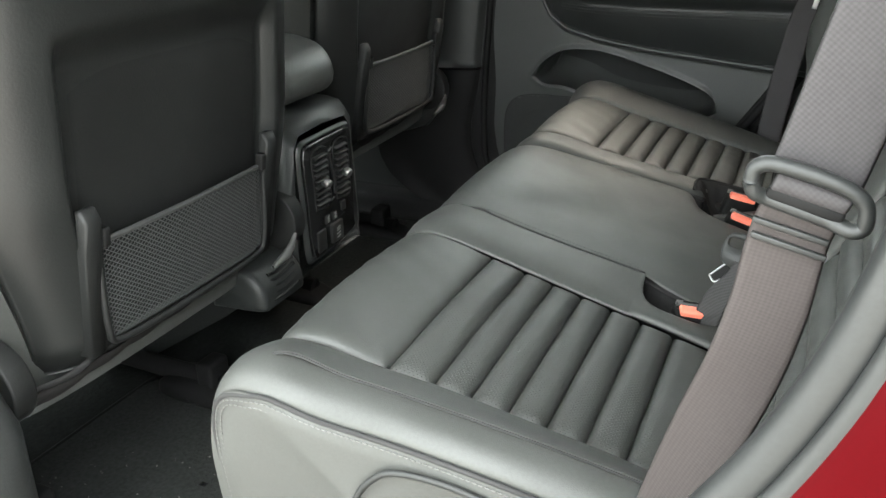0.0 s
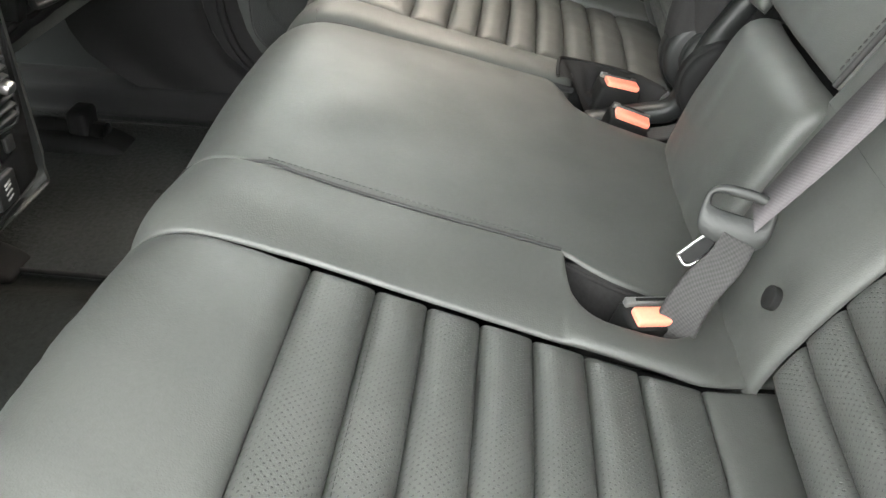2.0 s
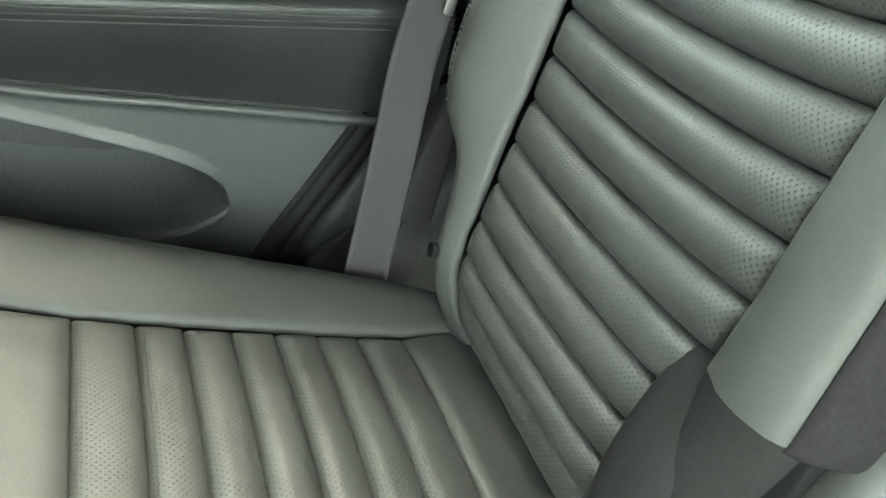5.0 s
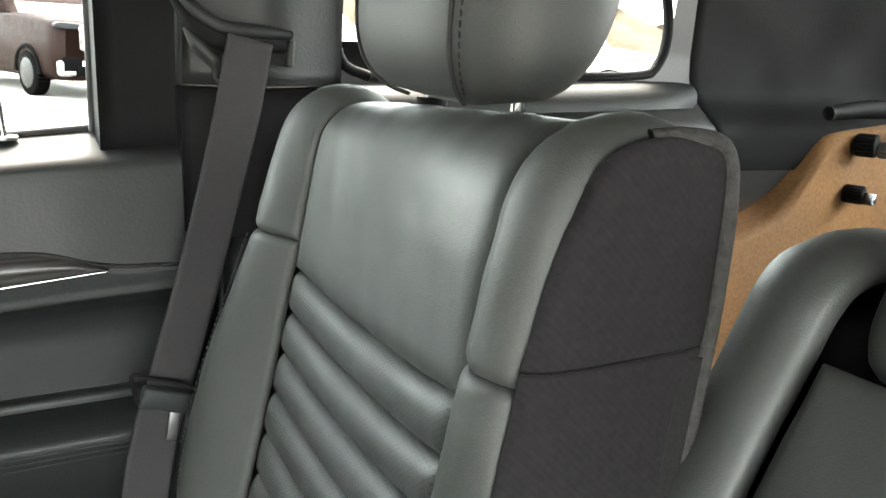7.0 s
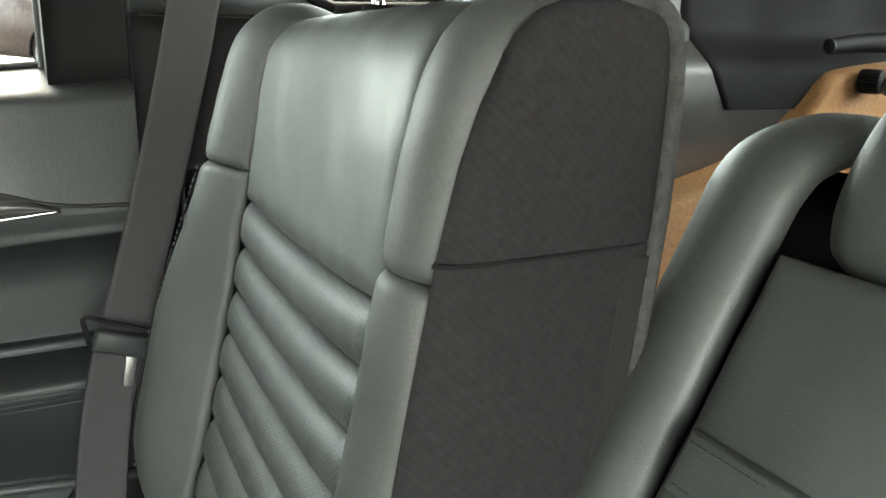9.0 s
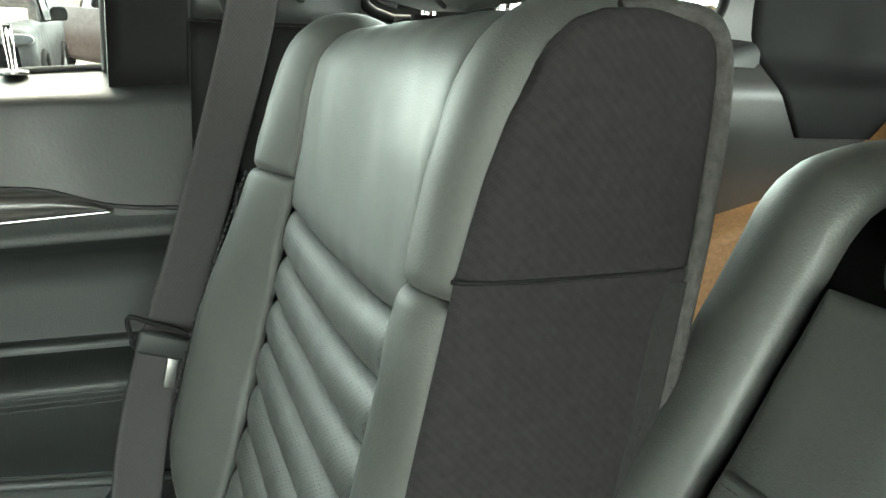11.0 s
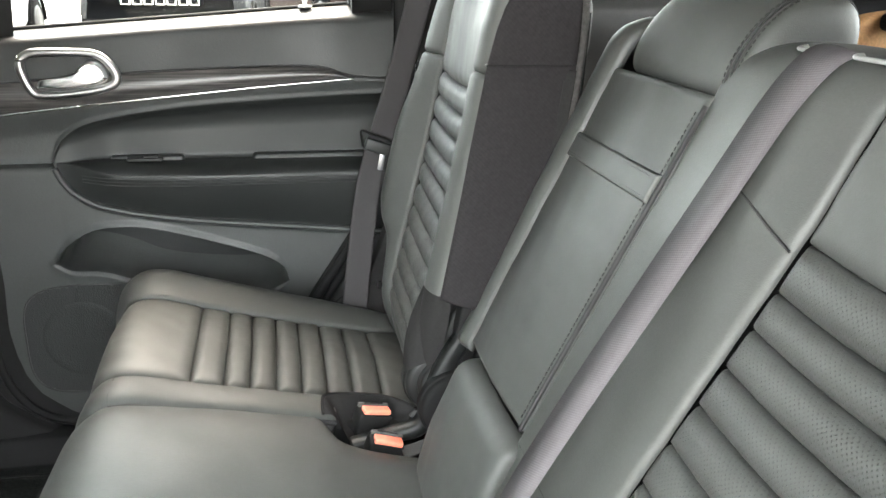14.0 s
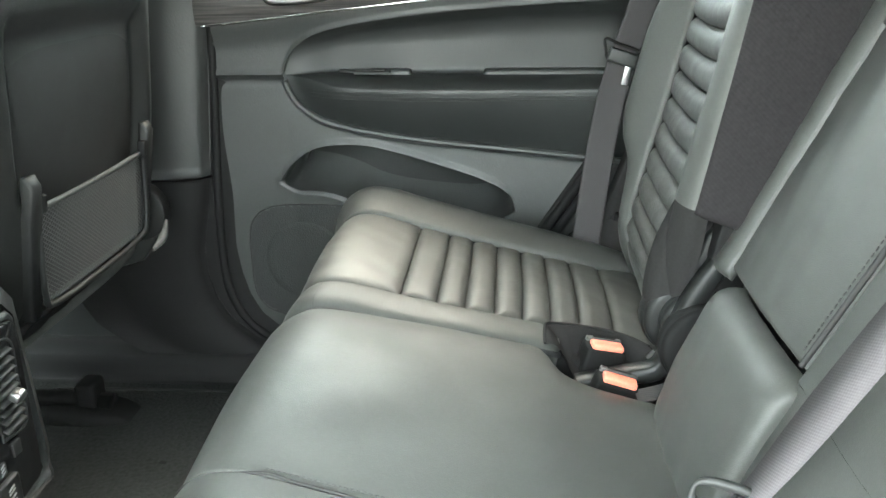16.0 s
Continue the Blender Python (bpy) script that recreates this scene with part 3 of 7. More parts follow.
# large cushion, near outer seat and middle
large_seat = thing("rear_seat", (0.1, -0.2, 0.56), "wide black leather rear seat, back reclined, with folding middle armrest", "car seat", "rear seats")
# Black core here too, with the shade of the pad gaps in its colour
large_cushion = panel("cushion", large_seat, BLACK, CUSH, cx(0.305), NOSE, [(-0.615, -0.2), (-0.615, -0.014), (-0.24, -0.014), (-0.232, -0.09), (-0.14, -0.09), (-0.13, -0.016), (0.14, -0.018), (0.145, -0.2)], [(-0.625, -0.2), (-0.625, -0.014), (-0.24, -0.014), (-0.23, -0.014), (-0.14, -0.014), (-0.13, -0.014), (0.145, -0.016), (0.15, -0.2)], d=0.0, edges=(0, 0, 0, 0), soft=0, smooth_sec=False)
n_in = lambda x: float(np.interp(x, [-0.2, -0.087, 0.0, 0.187, 0.3], [-0.272, -0.264, -0.266, -0.271, -0.228]))
n_out = lambda x: float(np.interp(x, [-0.2, -0.087, 0.0, 0.19, 0.3], [-0.572, -0.553, -0.542, -0.522, -0.54]))
cushion_pad(large_cushion, n_in, n_out)
c_seam = lambda x: float(np.interp(x, [-0.2, -0.16, -0.05, 0.05, 0.09, 0.3], [-0.180, -0.170, -0.168, -0.167, -0.170, -0.16]))
SEAM_X = (0.06, 0.03, 0.0, -0.03, -0.06, -0.09, -0.12, -0.15)
seam_h = lambda x: float(np.interp(x, [-0.15, -0.05, 0.0, 0.06, 0.085], [0.003, 0.0035, 0.005, 0.0075, 0.0095]))
BOLSTER = [(0.292, -0.140, -0.012), (0.238, -0.138, -0.002), (0.216, -0.142, 0.002), (0.207, -0.152, 0.004), (0.202, -0.170, 0.006), (0.198, -0.193, 0.007), (0.192, -0.212, 0.008), (0.182, -0.226, 0.008), (0.162, -0.2385, 0.008), (0.136, -0.241, 0.008), (0.115, -0.239, 0.007), (0.100, -0.231, 0.007), (0.0925, -0.218, 0.007), (0.0890, -0.204, 0.007), (0.0875, -0.190, 0.008), (0.0862, -0.178, 0.009), (0.0845, -0.1705, 0.010), (0.080, c_seam(0.080), seam_h(0.080))] + [(x, c_seam(x), seam_h(x)) for x in SEAM_X]
across = lambda a, b, hb: [(a, -0.001), (a * 0.8 + min(b, -0.165) * 0.2, 0.0050), (min(a * 0.55 - 0.165 * 0.45, b - 0.012), 0.0070), (b, hb)]
long_panel("middle_bolster", large_cushion, LEATHER, CUSH, [(cx(x), across(n_in(x), y, h)) for x, y, h in BOLSTER] + [(NOSE, across(n_in(-0.2), c_seam(-0.2), 0.003))], r=0.0035, d=0.0032, edges=(1, 0, 1, 1), step=0.006, soft=0.0, extra=[cx(x) for x in (0.2005, 0.1955, 0.190, 0.183, 0.17, 0.0925, 0.0908, 0.088, 0.0874, 0.0862, 0.0853, 0.0846, 0.0838, 0.082, 0.205, 0.2)])
def on_cushion(x, y, h=0.0):
    p, n = CUSH.at(cx(x))
    return (p[0] + n[0] * h, y, p[1] + n[1] * h)


MID = [(0.30, -0.136, -0.012, 0.146, -0.012), (0.225, -0.138, -0.002, 0.144, -0.010), (0.208, -0.152, 0.002, 0.1435, -0.009), (0.19, -0.178, 0.004, 0.1425, -0.009), (0.166, -0.186, 0.005, 0.142, -0.008), (0.139, -0.187, 0.007, 0.1455, -0.008), (0.125, -0.186, 0.008, 0.149, -0.007), (0.108, -0.182, 0.009, 0.160, -0.006), (0.094, -0.174, 0.009, 0.190, -0.004), (0.080, c_seam(0.08), seam_h(0.08), 0.203, -0.003)] + [(x, c_seam(x), seam_h(x), float(np.interp(x, [-0.15, -0.037, 0.08], [0.166, 0.189, 0.203])), float(np.interp(x, [-0.15, -0.037], [-0.005, -0.003]))) for x in SEAM_X]
mid_sec = lambda n0, h0, n1, h1: [(n0, h0), (n0 * 0.55 + n1 * 0.45 - 0.02, 0.008 + h0 * 0.4), (n0 * 0.3 + n1 * 0.7 - 0.01, 0.009), (n1 - 0.045, 0.006), (n1, h1)]
long_panel("middle_pad", large_cushion, LEATHER, CUSH, [(cx(p[0]), mid_sec(*p[1:])) for p in MID] + [(NOSE, mid_sec(c_seam(-0.2), 0.003, 0.132, -0.006))], r=0.0035, d=0.0032, edges=(1, 0, 1, 1), soft=0.0, step=0.008)
# raised outer roll: station along the seat, seam, rise, crest stitching, shoulder and piping as (y, height)
ROLL = [(cx(0.2), [(-0.522, 0.0), (-0.555, 0.022), (-0.598, 0.046), (-0.632, 0.046), (-0.648, 0.032)]),
        (cx(0.09), [(-0.530, 0.0), (-0.560, 0.018), (-0.600, 0.037), (-0.634, 0.036), (-0.648, 0.022)]),
        (cx(-0.02), [(-0.541, 0.0), (-0.567, 0.013), (-0.604, 0.026), (-0.636, 0.023), (-0.650, 0.009)]),
        (cx(-0.10), [(-0.556, 0.0), (-0.577, 0.009), (-0.609, 0.016), (-0.640, 0.011), (-0.654, -0.004)]),
        (cx(-0.165), [(-0.567, 0.0), (-0.585, 0.006), (-0.614, 0.011), (-0.643, 0.006), (-0.658, -0.008)]),
        (CUSH.by(1, 0.895, False), [(-0.570, 0.0), (-0.588, 0.006), (-0.614, 0.010), (-0.640, 0.007), (-0.655, -0.003)]),
        (NOSE, [(-0.572, 0.0), (-0.590, 0.006), (-0.614, 0.010), (-0.636, 0.008), (-0.650, 0.0)])]
long_panel("outer_bolster", large_cushion, LEATHER, CUSH, [(a, s[::-1]) for a, s in ROLL], r=0.007, d=0.005, edges=(0, 0, 1, 1), soft=0.0003, label="smooth leather edge roll with twin stitching")


def on_nose(a, y, h=0.0):
    p, n = CUSH.at(a)
    return (p[0] + n[0] * h, y, p[1] + n[1] * h)


roll_a = [a for a, _ in ROLL]
roll_y = lambda a: float(np.interp(a, roll_a, [q[4][0] for _, q in ROLL]))
roll_h = lambda a: float(np.interp(a, roll_a, [q[4][1] for _, q in ROLL]))


def side_at(a, q):
    """The flat side of the cushion, drawn in from its piping towards the seat's foot."""
    x, y, z = on_nose(a, roll_y(a) - 0.001, roll_h(a) - 0.001)
    return (x + (0.06 - x) * q, y - 0.004 * smoothstep(0.0, 0.08, q) + 0.012 * q, z + (0.72 - z) * q)


sheet("side_panel", side_at, np.linspace(roll_a[0], NOSE, 70), [0, 0.015, 0.03, 0.06, 0.1, 0.16, 0.25, 0.4, 0.6, 0.8, 0.97], LEATHER, large_cushion, "leather side panel below the piping")
rolled = lambda k, dy, dh, lo=0, hi=7: [on_nose(a, s[k][0] + dy, s[k][1] + dh) for a, s in ROLL[lo:hi]]
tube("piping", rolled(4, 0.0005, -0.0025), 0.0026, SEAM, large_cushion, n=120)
stitches("stitching", rolled(4, -0.0030, -0.007), THREAD, large_cushion, gap=0.0056, long=0.0040, radius=0.0010)
stitches("stitching", rolled(4, -0.0032, -0.013), THREAD, large_cushion, gap=0.0056, long=0.0040, radius=0.0010)
tube("crest_seam", rolled(2, -0.001, 0.0016), 0.0008, DTHREAD, large_cushion, n=120, sides=6)
tube("crest_seam", rolled(2, -0.0034, 0.0012), 0.0012, SEAM, large_cushion, n=120, sides=6)
tube("side_cutout_edge", [(-0.078, -0.6600, 0.79), (-0.066, -0.6605, 0.85), (-0.047, -0.6605, 0.880), (-0.022, -0.6600, 0.894), (0.03, -0.6575, 0.892), (0.10, -0.654, 0.872)], 0.003, TRIM, large_cushion, n=40, sides=8, label="moulded edge of a cut-out in the side panel")
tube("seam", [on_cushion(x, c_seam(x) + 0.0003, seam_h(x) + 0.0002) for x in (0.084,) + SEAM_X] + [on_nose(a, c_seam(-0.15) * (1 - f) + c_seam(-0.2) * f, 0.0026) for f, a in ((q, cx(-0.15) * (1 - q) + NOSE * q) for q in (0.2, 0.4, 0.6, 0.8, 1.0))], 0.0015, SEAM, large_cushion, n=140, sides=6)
stitches("stitching", [on_cushion(x, c_seam(x) + 0.0075, float(np.interp(x, [-0.15, 0.0, 0.08], [0.0045, 0.0062, 0.0095]))) for x in (0.08, 0.04, 0.0, -0.05, -0.1, -0.15)], DTHREAD, large_cushion, gap=0.005, long=0.0036, radius=0.0005)
# stitched seams between the front-most rib and the next, on both outer seats
for own, a, b in ((large_cushion, n_out, n_in), (small_cushion, f_in, f_out)):
    stitches("stitching", [on_cushion(-0.0385, a(-0.04) * (1 - f) + b(-0.04) * f, 0.002) for f in (0.05, 0.3, 0.6, 0.95)], DTHREAD, own, gap=0.005, long=0.0036, radius=0.0005)


# ---- buckle wells ----
def well(name, ring, depth, label):
    """A fabric-lined well between cushions: a rim drawn down into a narrower floor."""
    ob = thing(name, (float(np.mean([p[0] for p in ring])), float(np.mean([p[1] for p in ring])), 0.76), label, "seat pocket", "buckle pockets")
    r = spline(np.vstack([ring, ring[:1]]), 49)[:-1]
    c = r.mean(axis=0)
    rows = []
    for k, (s, dz) in enumerate(((1.04, 0.004), (0.99, 0.002), (0.93, -0.02), (0.86, -0.05), (0.8, -depth), (0.4, -depth - 0.004), (0.02, -depth))):
        row = c + (r - c) * s
        row[:, 2] += dz + 0.0015 * np.sin(np.arange(48) * 1.3 + k)
        rows.append(row)
    loft("lining", rows, LINER, ob, caps=False)
    tube("bound_edge", np.vstack([r, r[:1]])[::4] + np.array([0, 0, -0.001]), 0.0024, LINER, ob, n=90, sides=6)
    return ob


well("buckle_pocket", np.array([on_cushion(x, y, h) for x, y, h in ((0.086, -0.172, 0.0), (0.085, -0.205, -0.002), (0.095, -0.235, -0.003), (0.113, -0.244, -0.003), (0.136, -0.246, -0.003), (0.165, -0.243, -0.003), (0.189, -0.224, -0.004), (0.203, -0.196, -0.006), (0.206, -0.170, -0.007), (0.17, -0.179, -0.005), (0.13, -0.180, -0.003))]), 0.07, "dark fabric-lined buckle pocket in the leather seat")

# far pocket: a cloth flap falls from the cushion's corner round two buckles into a dark pan
far_pocket = thing("buckle_pocket", (0.17, 0.21, 0.76), "dark cloth pocket flap gathered round two belt buckles", "seat pocket", "buckle pockets")
flap_top = spline(np.array([(0.092, 0.200, 0.880), (0.092, 0.222, 0.888), (0.098, 0.246, 0.885), (0.126, 0.262, 0.876), (0.160, 0.270, 0.868), (0.190, 0.272, 0.860), (0.212, 0.262, 0.855), (0.232, 0.245, 0.851)]), 60)
flap_low = spline(np.array([(0.132, 0.170, 0.842), (0.134, 0.186, 0.834), (0.140, 0.205, 0.828), (0.146, 0.222, 0.826), (0.158, 0.238, 0.826), (0.176, 0.245, 0.828), (0.196, 0.244, 0.832), (0.214, 0.232, 0.834)]), 60)
flap_rows = []
for q in np.linspace(0, 1, 18):
    fold = 0.0035 * np.sin(np.linspace(0, 17, 60) + 3.0 * q) * math.sin(math.pi * q) + 0.002 * np.sin(np.linspace(0, 41, 60) + 5 * q) * math.sin(math.pi * q)
    row = flap_top * (1 - q) + flap_low * q
    row[:, 2] += 0.016 * math.sin(math.pi * q) * (1 - q) + fold
    row[:, 1] += 0.5 * fold
    flap_rows.append(row)
child("cloth_flap", mesh("cloth_flap", np.array(flap_rows).reshape(-1, 3), quads(18, 60), LINER), far_pocket, "soft dark cloth flap")
tube("bound_edge", flap_top[::4] + np.array([0, 0, 0.0005]), 0.0022, LINER, far_pocket, n=80, sides=6)
pan = np.array([(0.09, 0.24, 0.85), (0.13, 0.29, 0.845), (0.22, 0.28, 0.835), (0.285, 0.24, 0.83), (0.29, 0.15, 0.82), (0.2, 0.135, 0.825), (0.13, 0.14, 0.835), (0.10, 0.18, 0.845)])
loft("pan", [pan * (1, 1, 0) + (0, 0, 0.822), (pan - pan.mean(axis=0)) * (0.9, 0.9, 0) + pan.mean(axis=0) * (1, 1, 0) + (0, 0, 0.79), (pan - pan.mean(axis=0)) * (0.05, 0.05, 0) + pan.mean(axis=0) * (1, 1, 0) + (0, 0, 0.785)], BLACK, far_pocket, caps=False)


def buckle(at, tilt, yaw, label, tall=0.085):
    """A belt buckle: black housing, slotted head and red release button."""
    ob = thing("belt_buckle", (at[0], at[1], at[2] - tall), label, "belt buckle", "belt buckles")
    m = pose(*at) @ pose(0, 0, 0, tilt[0], tilt[1], yaw)
    box("housing", (0.052, 0.030, tall), m @ pose(0, 0.001, -tall / 2), BLACK, ob, 0.005, taper=0.97)
    box("release_button", (0.041, 0.0155, 0.008), m @ pose(0, -0.0042, 0.0015), REDBTN, ob, 0.0025, "bright red push button")
    box("slot_rim", (0.046, 0.007, 0.007), m @ pose(0, 0.0100, 0.001), GUIDE, ob, 0.0015)
    box("slot", (0.030, 0.0026, 0.003), m @ pose(0, 0.0100, 0.0038), BLACK, ob, 0.0004)
    return ob


buckle((0.1665, 0.222, 0.868), (6, 14), 14, "black belt buckle with red release button in a pocket")
buckle((0.177, 0.166, 0.852), (10, 18), 4, "black belt buckle with red release button beside the middle seat")
buckle((0.158, -0.216, 0.868), (12, 8), 20, "black belt buckle with red release button sunk in a leather pocket")
lap = thing("lap_belt_anchor", (0.25, 0.185, 0.82), "black moulded belt anchor arm bending down behind the buckles", "belt anchor")
ARM = [(0.322, 1.040, 0.010), (0.300, 1.012, 0.011), (0.279, 0.979, 0.012), (0.257, 0.938, 0.013), (0.243, 0.900, 0.013), (0.234, 0.868, 0.013), (0.220, 0.852, 0.012), (0.190, 0.846, 0.010), (0.150, 0.838, 0.009), (0.128, 0.834, 0.007)]
arm_line = spline(np.array([(x, z) for x, z, _ in ARM]), 60)
arm_half = np.interp(np.linspace(0, 1, 60), np.linspace(0, 1, len(ARM)), [h for _, _, h in ARM])
arm_t = np.gradient(arm_line, axis=0)
arm_n = np.stack([-arm_t[:, 1], arm_t[:, 0]], axis=1) / np.linalg.norm(arm_t, axis=1)[:, None]
loft("anchor_arm", [[(p[0] + n[0] * a * h, 0.190 + b * 0.013, p[1] + n[1] * a * h) for a, b in ((-1, -0.7), (-0.7, -1), (0.5, -1), (0.95, -0.6), (1, 0.0), (0.95, 0.6), (0.5, 1), (-0.7, 1), (-1, 0.7))] for p, n, h in zip(arm_line, arm_n, arm_half)], DARKPLASTIC, lap, "smooth black plastic arm")
box("metal_strip", (0.036, 0.004, 0.014), pose(0.236, 0.232, 0.842, 0, 38, -6), GUIDE, lap, 0.001, "short pale metal strip")
ribbon("anchor_strap", [(0.196, 0.150, 0.838), (0.226, 0.152, 0.846), (0.27, 0.15, 0.866)], [(0, 1, 0.2)], 0.024, 0.003, DARKWEB, lap)

# ---- rear seat backs ----
SMALL = Profile([(0.262, 0.80), (0.241, 0.842), (0.227, 0.882), (0.2235, 0.93), (0.240, 1.02), (0.264, 1.14), (0.284, 1.24), (0.303, 1.345), (0.316, 1.41), (0.327, 1.442), (0.350, 1.463), (0.385, 1.468), (0.418, 1.452), (0.432, 1.415), (0.425, 1.33), (0.405, 1.15), (0.37, 0.95)], (-1, 0))
sz = lambda z: SMALL.by(1, z)
# Backrest core in flat black: shade of the rib gaps put into it
small_back = slab("backrest", [(0.262, 0.84), (0.275, 1.0), (0.30, 1.14), (0.338, 1.345), (0.350, 1.41), (0.362, 1.438), (0.385, 1.444), (0.408, 1.438), (0.418, 1.415), (0.414, 1.33), (0.396, 1.17), (0.352, 1.005), (0.30, 0.84)], 0.182, 0.60, BLACK, small_seat)
b_in = lambda z: float(np.interp(z, [0.85, 0.94, 1.0, 1.1, 1.2, 1.44], [0.272, 0.264, 0.252, 0.238, 0.231, 0.229]))
b_out = lambda z: float(np.interp(z, [0.85, 0.94, 1.0, 1.1, 1.2, 1.32, 1.44], [0.53, 0.545, 0.547, 0.550, 0.555, 0.550, 0.538]))
dip_out = lambda z: float(np.interp(z, [0.85, 1.0, 1.15, 1.3, 1.45], [-0.004, -0.012, -0.021, -0.022, -0.014]))
RIB_Z = [0.869, 0.909, 0.944, 0.979, 1.016, 1.054, 1.092, 1.130, 1.168, 1.206, 1.243, 1.280, 1.319]
sag = lambda U, V: -0.008 * (1 - (2 * V - 1) ** 2) - 0.010 * V + 0.003
for z0, z1 in zip(RIB_Z[:-1], RIB_Z[1:]):
    s0 = [(b_in(z0), 0.0), (b_in(z0) * 0.5 + b_out(z0) * 0.5, 0.5 * dip_out(z0) - 0.004), (b_out(z0), dip_out(z0))]
    s1 = [(b_in(z1), 0.0), (b_in(z1) * 0.5 + b_out(z1) * 0.5, 0.5 * dip_out(z1) - 0.004), (b_out(z1), dip_out(z1))]
    panel("rib", small_back, PERF, SMALL, sz(z0), sz(z1), s0, s1, bend=sag, r=0.0165, d=0.013, crown=0.005, step=0.007, soft=0.0003)
z0, zt = 1.319, SMALL.length - 0.42
top_sag = lambda U, V: sag(U, V) * np.clip(1 - 2 * U, 0, 1)
panel("upper_pad", small_back, LEATHER, SMALL, sz(z0), zt, [(b_in(z0), 0.0), ((b_in(z0) + b_out(z0)) / 2, 0.5 * dip_out(z0) - 0.004), (b_out(z0), dip_out(z0))], [(0.234, 0.002), (0.38, -0.004), (0.535, -0.012)], bend=top_sag, r=0.018, d=0.008, crown=0.003, step=0.009)
seg = [(0.88, 1.055), (1.055, 1.345), (1.345, None)]
for za, zb in seg:
    e = zt if zb is None else sz(zb)
    zz = 1.45 if zb is None else zb
    panel("inner_bolster", small_back, LEATHER if za > 0.9 else LINER, SMALL, sz(za) if za > 0.81 else 0.0, e,
          [(0.176, -0.018), (0.183, 0.004), ((0.176 + b_in(za)) / 2 + 0.004, 0.013), (b_in(za), 0.0)] if za > 0.9 else [(0.226, -0.045), (0.230, -0.020), (0.246, -0.006), (b_in(za), -0.004)],
          [(0.176, -0.018), (0.183, 0.004), ((0.176 + b_in(zz)) / 2 + 0.004, 0.013 if zb else 0.008), (b_in(zz), 0.0)], r=0.009, d=0.007, edges=(1 if za > 1.3 else 0, 1 if zz > 1.3 else 0, 0, 1))
wing = [(0.80, 0.53, 0.558, 0.0, 0.575, -0.02), (0.93, 0.545, 0.565, 0.004, 0.585, -0.016), (0.99, 0.547, 0.570, 0.006, 0.590, -0.012), (1.015, 0.548, 0.575, 0.010, 0.600, -0.010), (1.045, 0.549, 0.590, 0.022, 0.632, 0.0), (1.09, 0.550, 0.598, 0.028, 0.652, 0.004), (1.18, 0.554, 0.600, 0.026, 0.655, -0.004), (1.335, 0.549, 0.588, 0.006, 0.624, -0.022)]
long_panel("outer_bolster", small_back, LEATHER, SMALL, [(sz(za) if za > 0.81 else 0.0, [(a, dip_out(za)), (b, bh), (c, ch), (c + 0.004, ch - 0.05)]) for za, a, b, bh, c, ch in wing], r=0.009, d=0.007, edges=(0, 1, 1, 0))
panel("outer_bolster", small_back, LEATHER, SMALL, sz(1.335), zt, [(0.549, -0.021), (0.588, 0.006), (0.624, -0.022), (0.628, -0.06)], [(0.535, -0.012), (0.560, -0.006), (0.582, -0.028), (0.586, -0.07)], r=0.009, d=0.007, edges=(1, 0, 1, 0))
stitches("stitching", [(lambda p, n: (p[0] + n[0] * (bh + 0.0004), b + 0.012, p[1] + n[1] * (bh + 0.0004)))(*SMALL.at(sz(za))) for za, a, b, bh, c, ch in wing[4:]], SEAM, small_back, gap=0.006, long=0.0040, radius=0.0013)


def cloth_side(name, front, rear, foot, head, material, parent, y=0.170, ends=(0.003, 0.012), label=""):
    """A cloth facing between two edge curves x(v) and two height curves z(u), softly rounded over the foam."""
    us = 0.5 - 0.5 * np.cos(np.linspace(0, math.pi, 34))
    vs = 0.5 - 0.5 * np.cos(np.linspace(0, math.pi, 40))
    verts, uvs = [], []
    for v in vs:
        for u in us:
            x = front(v) + (rear(v) - front(v)) * u
            z = foot(u) + (head(u) - foot(u)) * v
            w, h = rear(v) - front(v), head(u) - foot(u)
            dy = -0.004 * math.sin(math.pi * u) ** 0.7 + 0.0008 * ripple(x, 0.0, z, 38, 3)
            for d, r in ((u * w, 0.016), ((1 - u) * w, 0.010), (v * h, ends[0]), ((1 - v) * h, ends[1])):
                k = min(1.0, d / r)
                dy += 0.5 * r * (1 - math.sqrt(max(0.0, 1 - (1 - k) ** 2)))
            verts.append((x, y + dy, z))
            uvs.append((x, z))
    return child(name, mesh(name, verts, quads(40, 34), material, uvs), parent, label)


curve = lambda *p: (lambda q: float(np.interp(q, [a for a, _ in p], [b for _, b in p])))
cloth_side("side_cloth", curve((0, 0.249), (0.25, 0.263), (1, 0.303)), curve((0, 0.368), (0.4, 0.396), (1, 0.419)), curve((0, 1.050), (0.4, 1.034), (1, 1.03)), lambda u: 1.3574, FABRIC, small_back, ends=(0.012, 0.003), label="dark grey twill side facing")
cloth_side("side_cloth", curve((0, 0.303), (0.5, 0.314), (0.8, 0.323), (1, 0.332)), curve((0, 0.419), (1, 0.425)), lambda u: 1.3576, curve((0, 1.442), (0.06, 1.455), (0.15, 1.464), (0.3, 1.469), (0.5, 1.470), (0.85, 1.470), (0.95, 1.466), (1, 1.456)), FABRIC, small_back, label="dark grey twill side facing")
ribbon("zip_tape", [(0.408, 0.1685, 1.352), (0.399, 0.1675, 1.28), (0.386, 0.1675, 1.18), (0.362, 0.1685, 1.06)], [(1, 0, -0.2)], 0.016, 0.0010, LINER, small_back, label="stitched dark cloth strip along the rear edge")
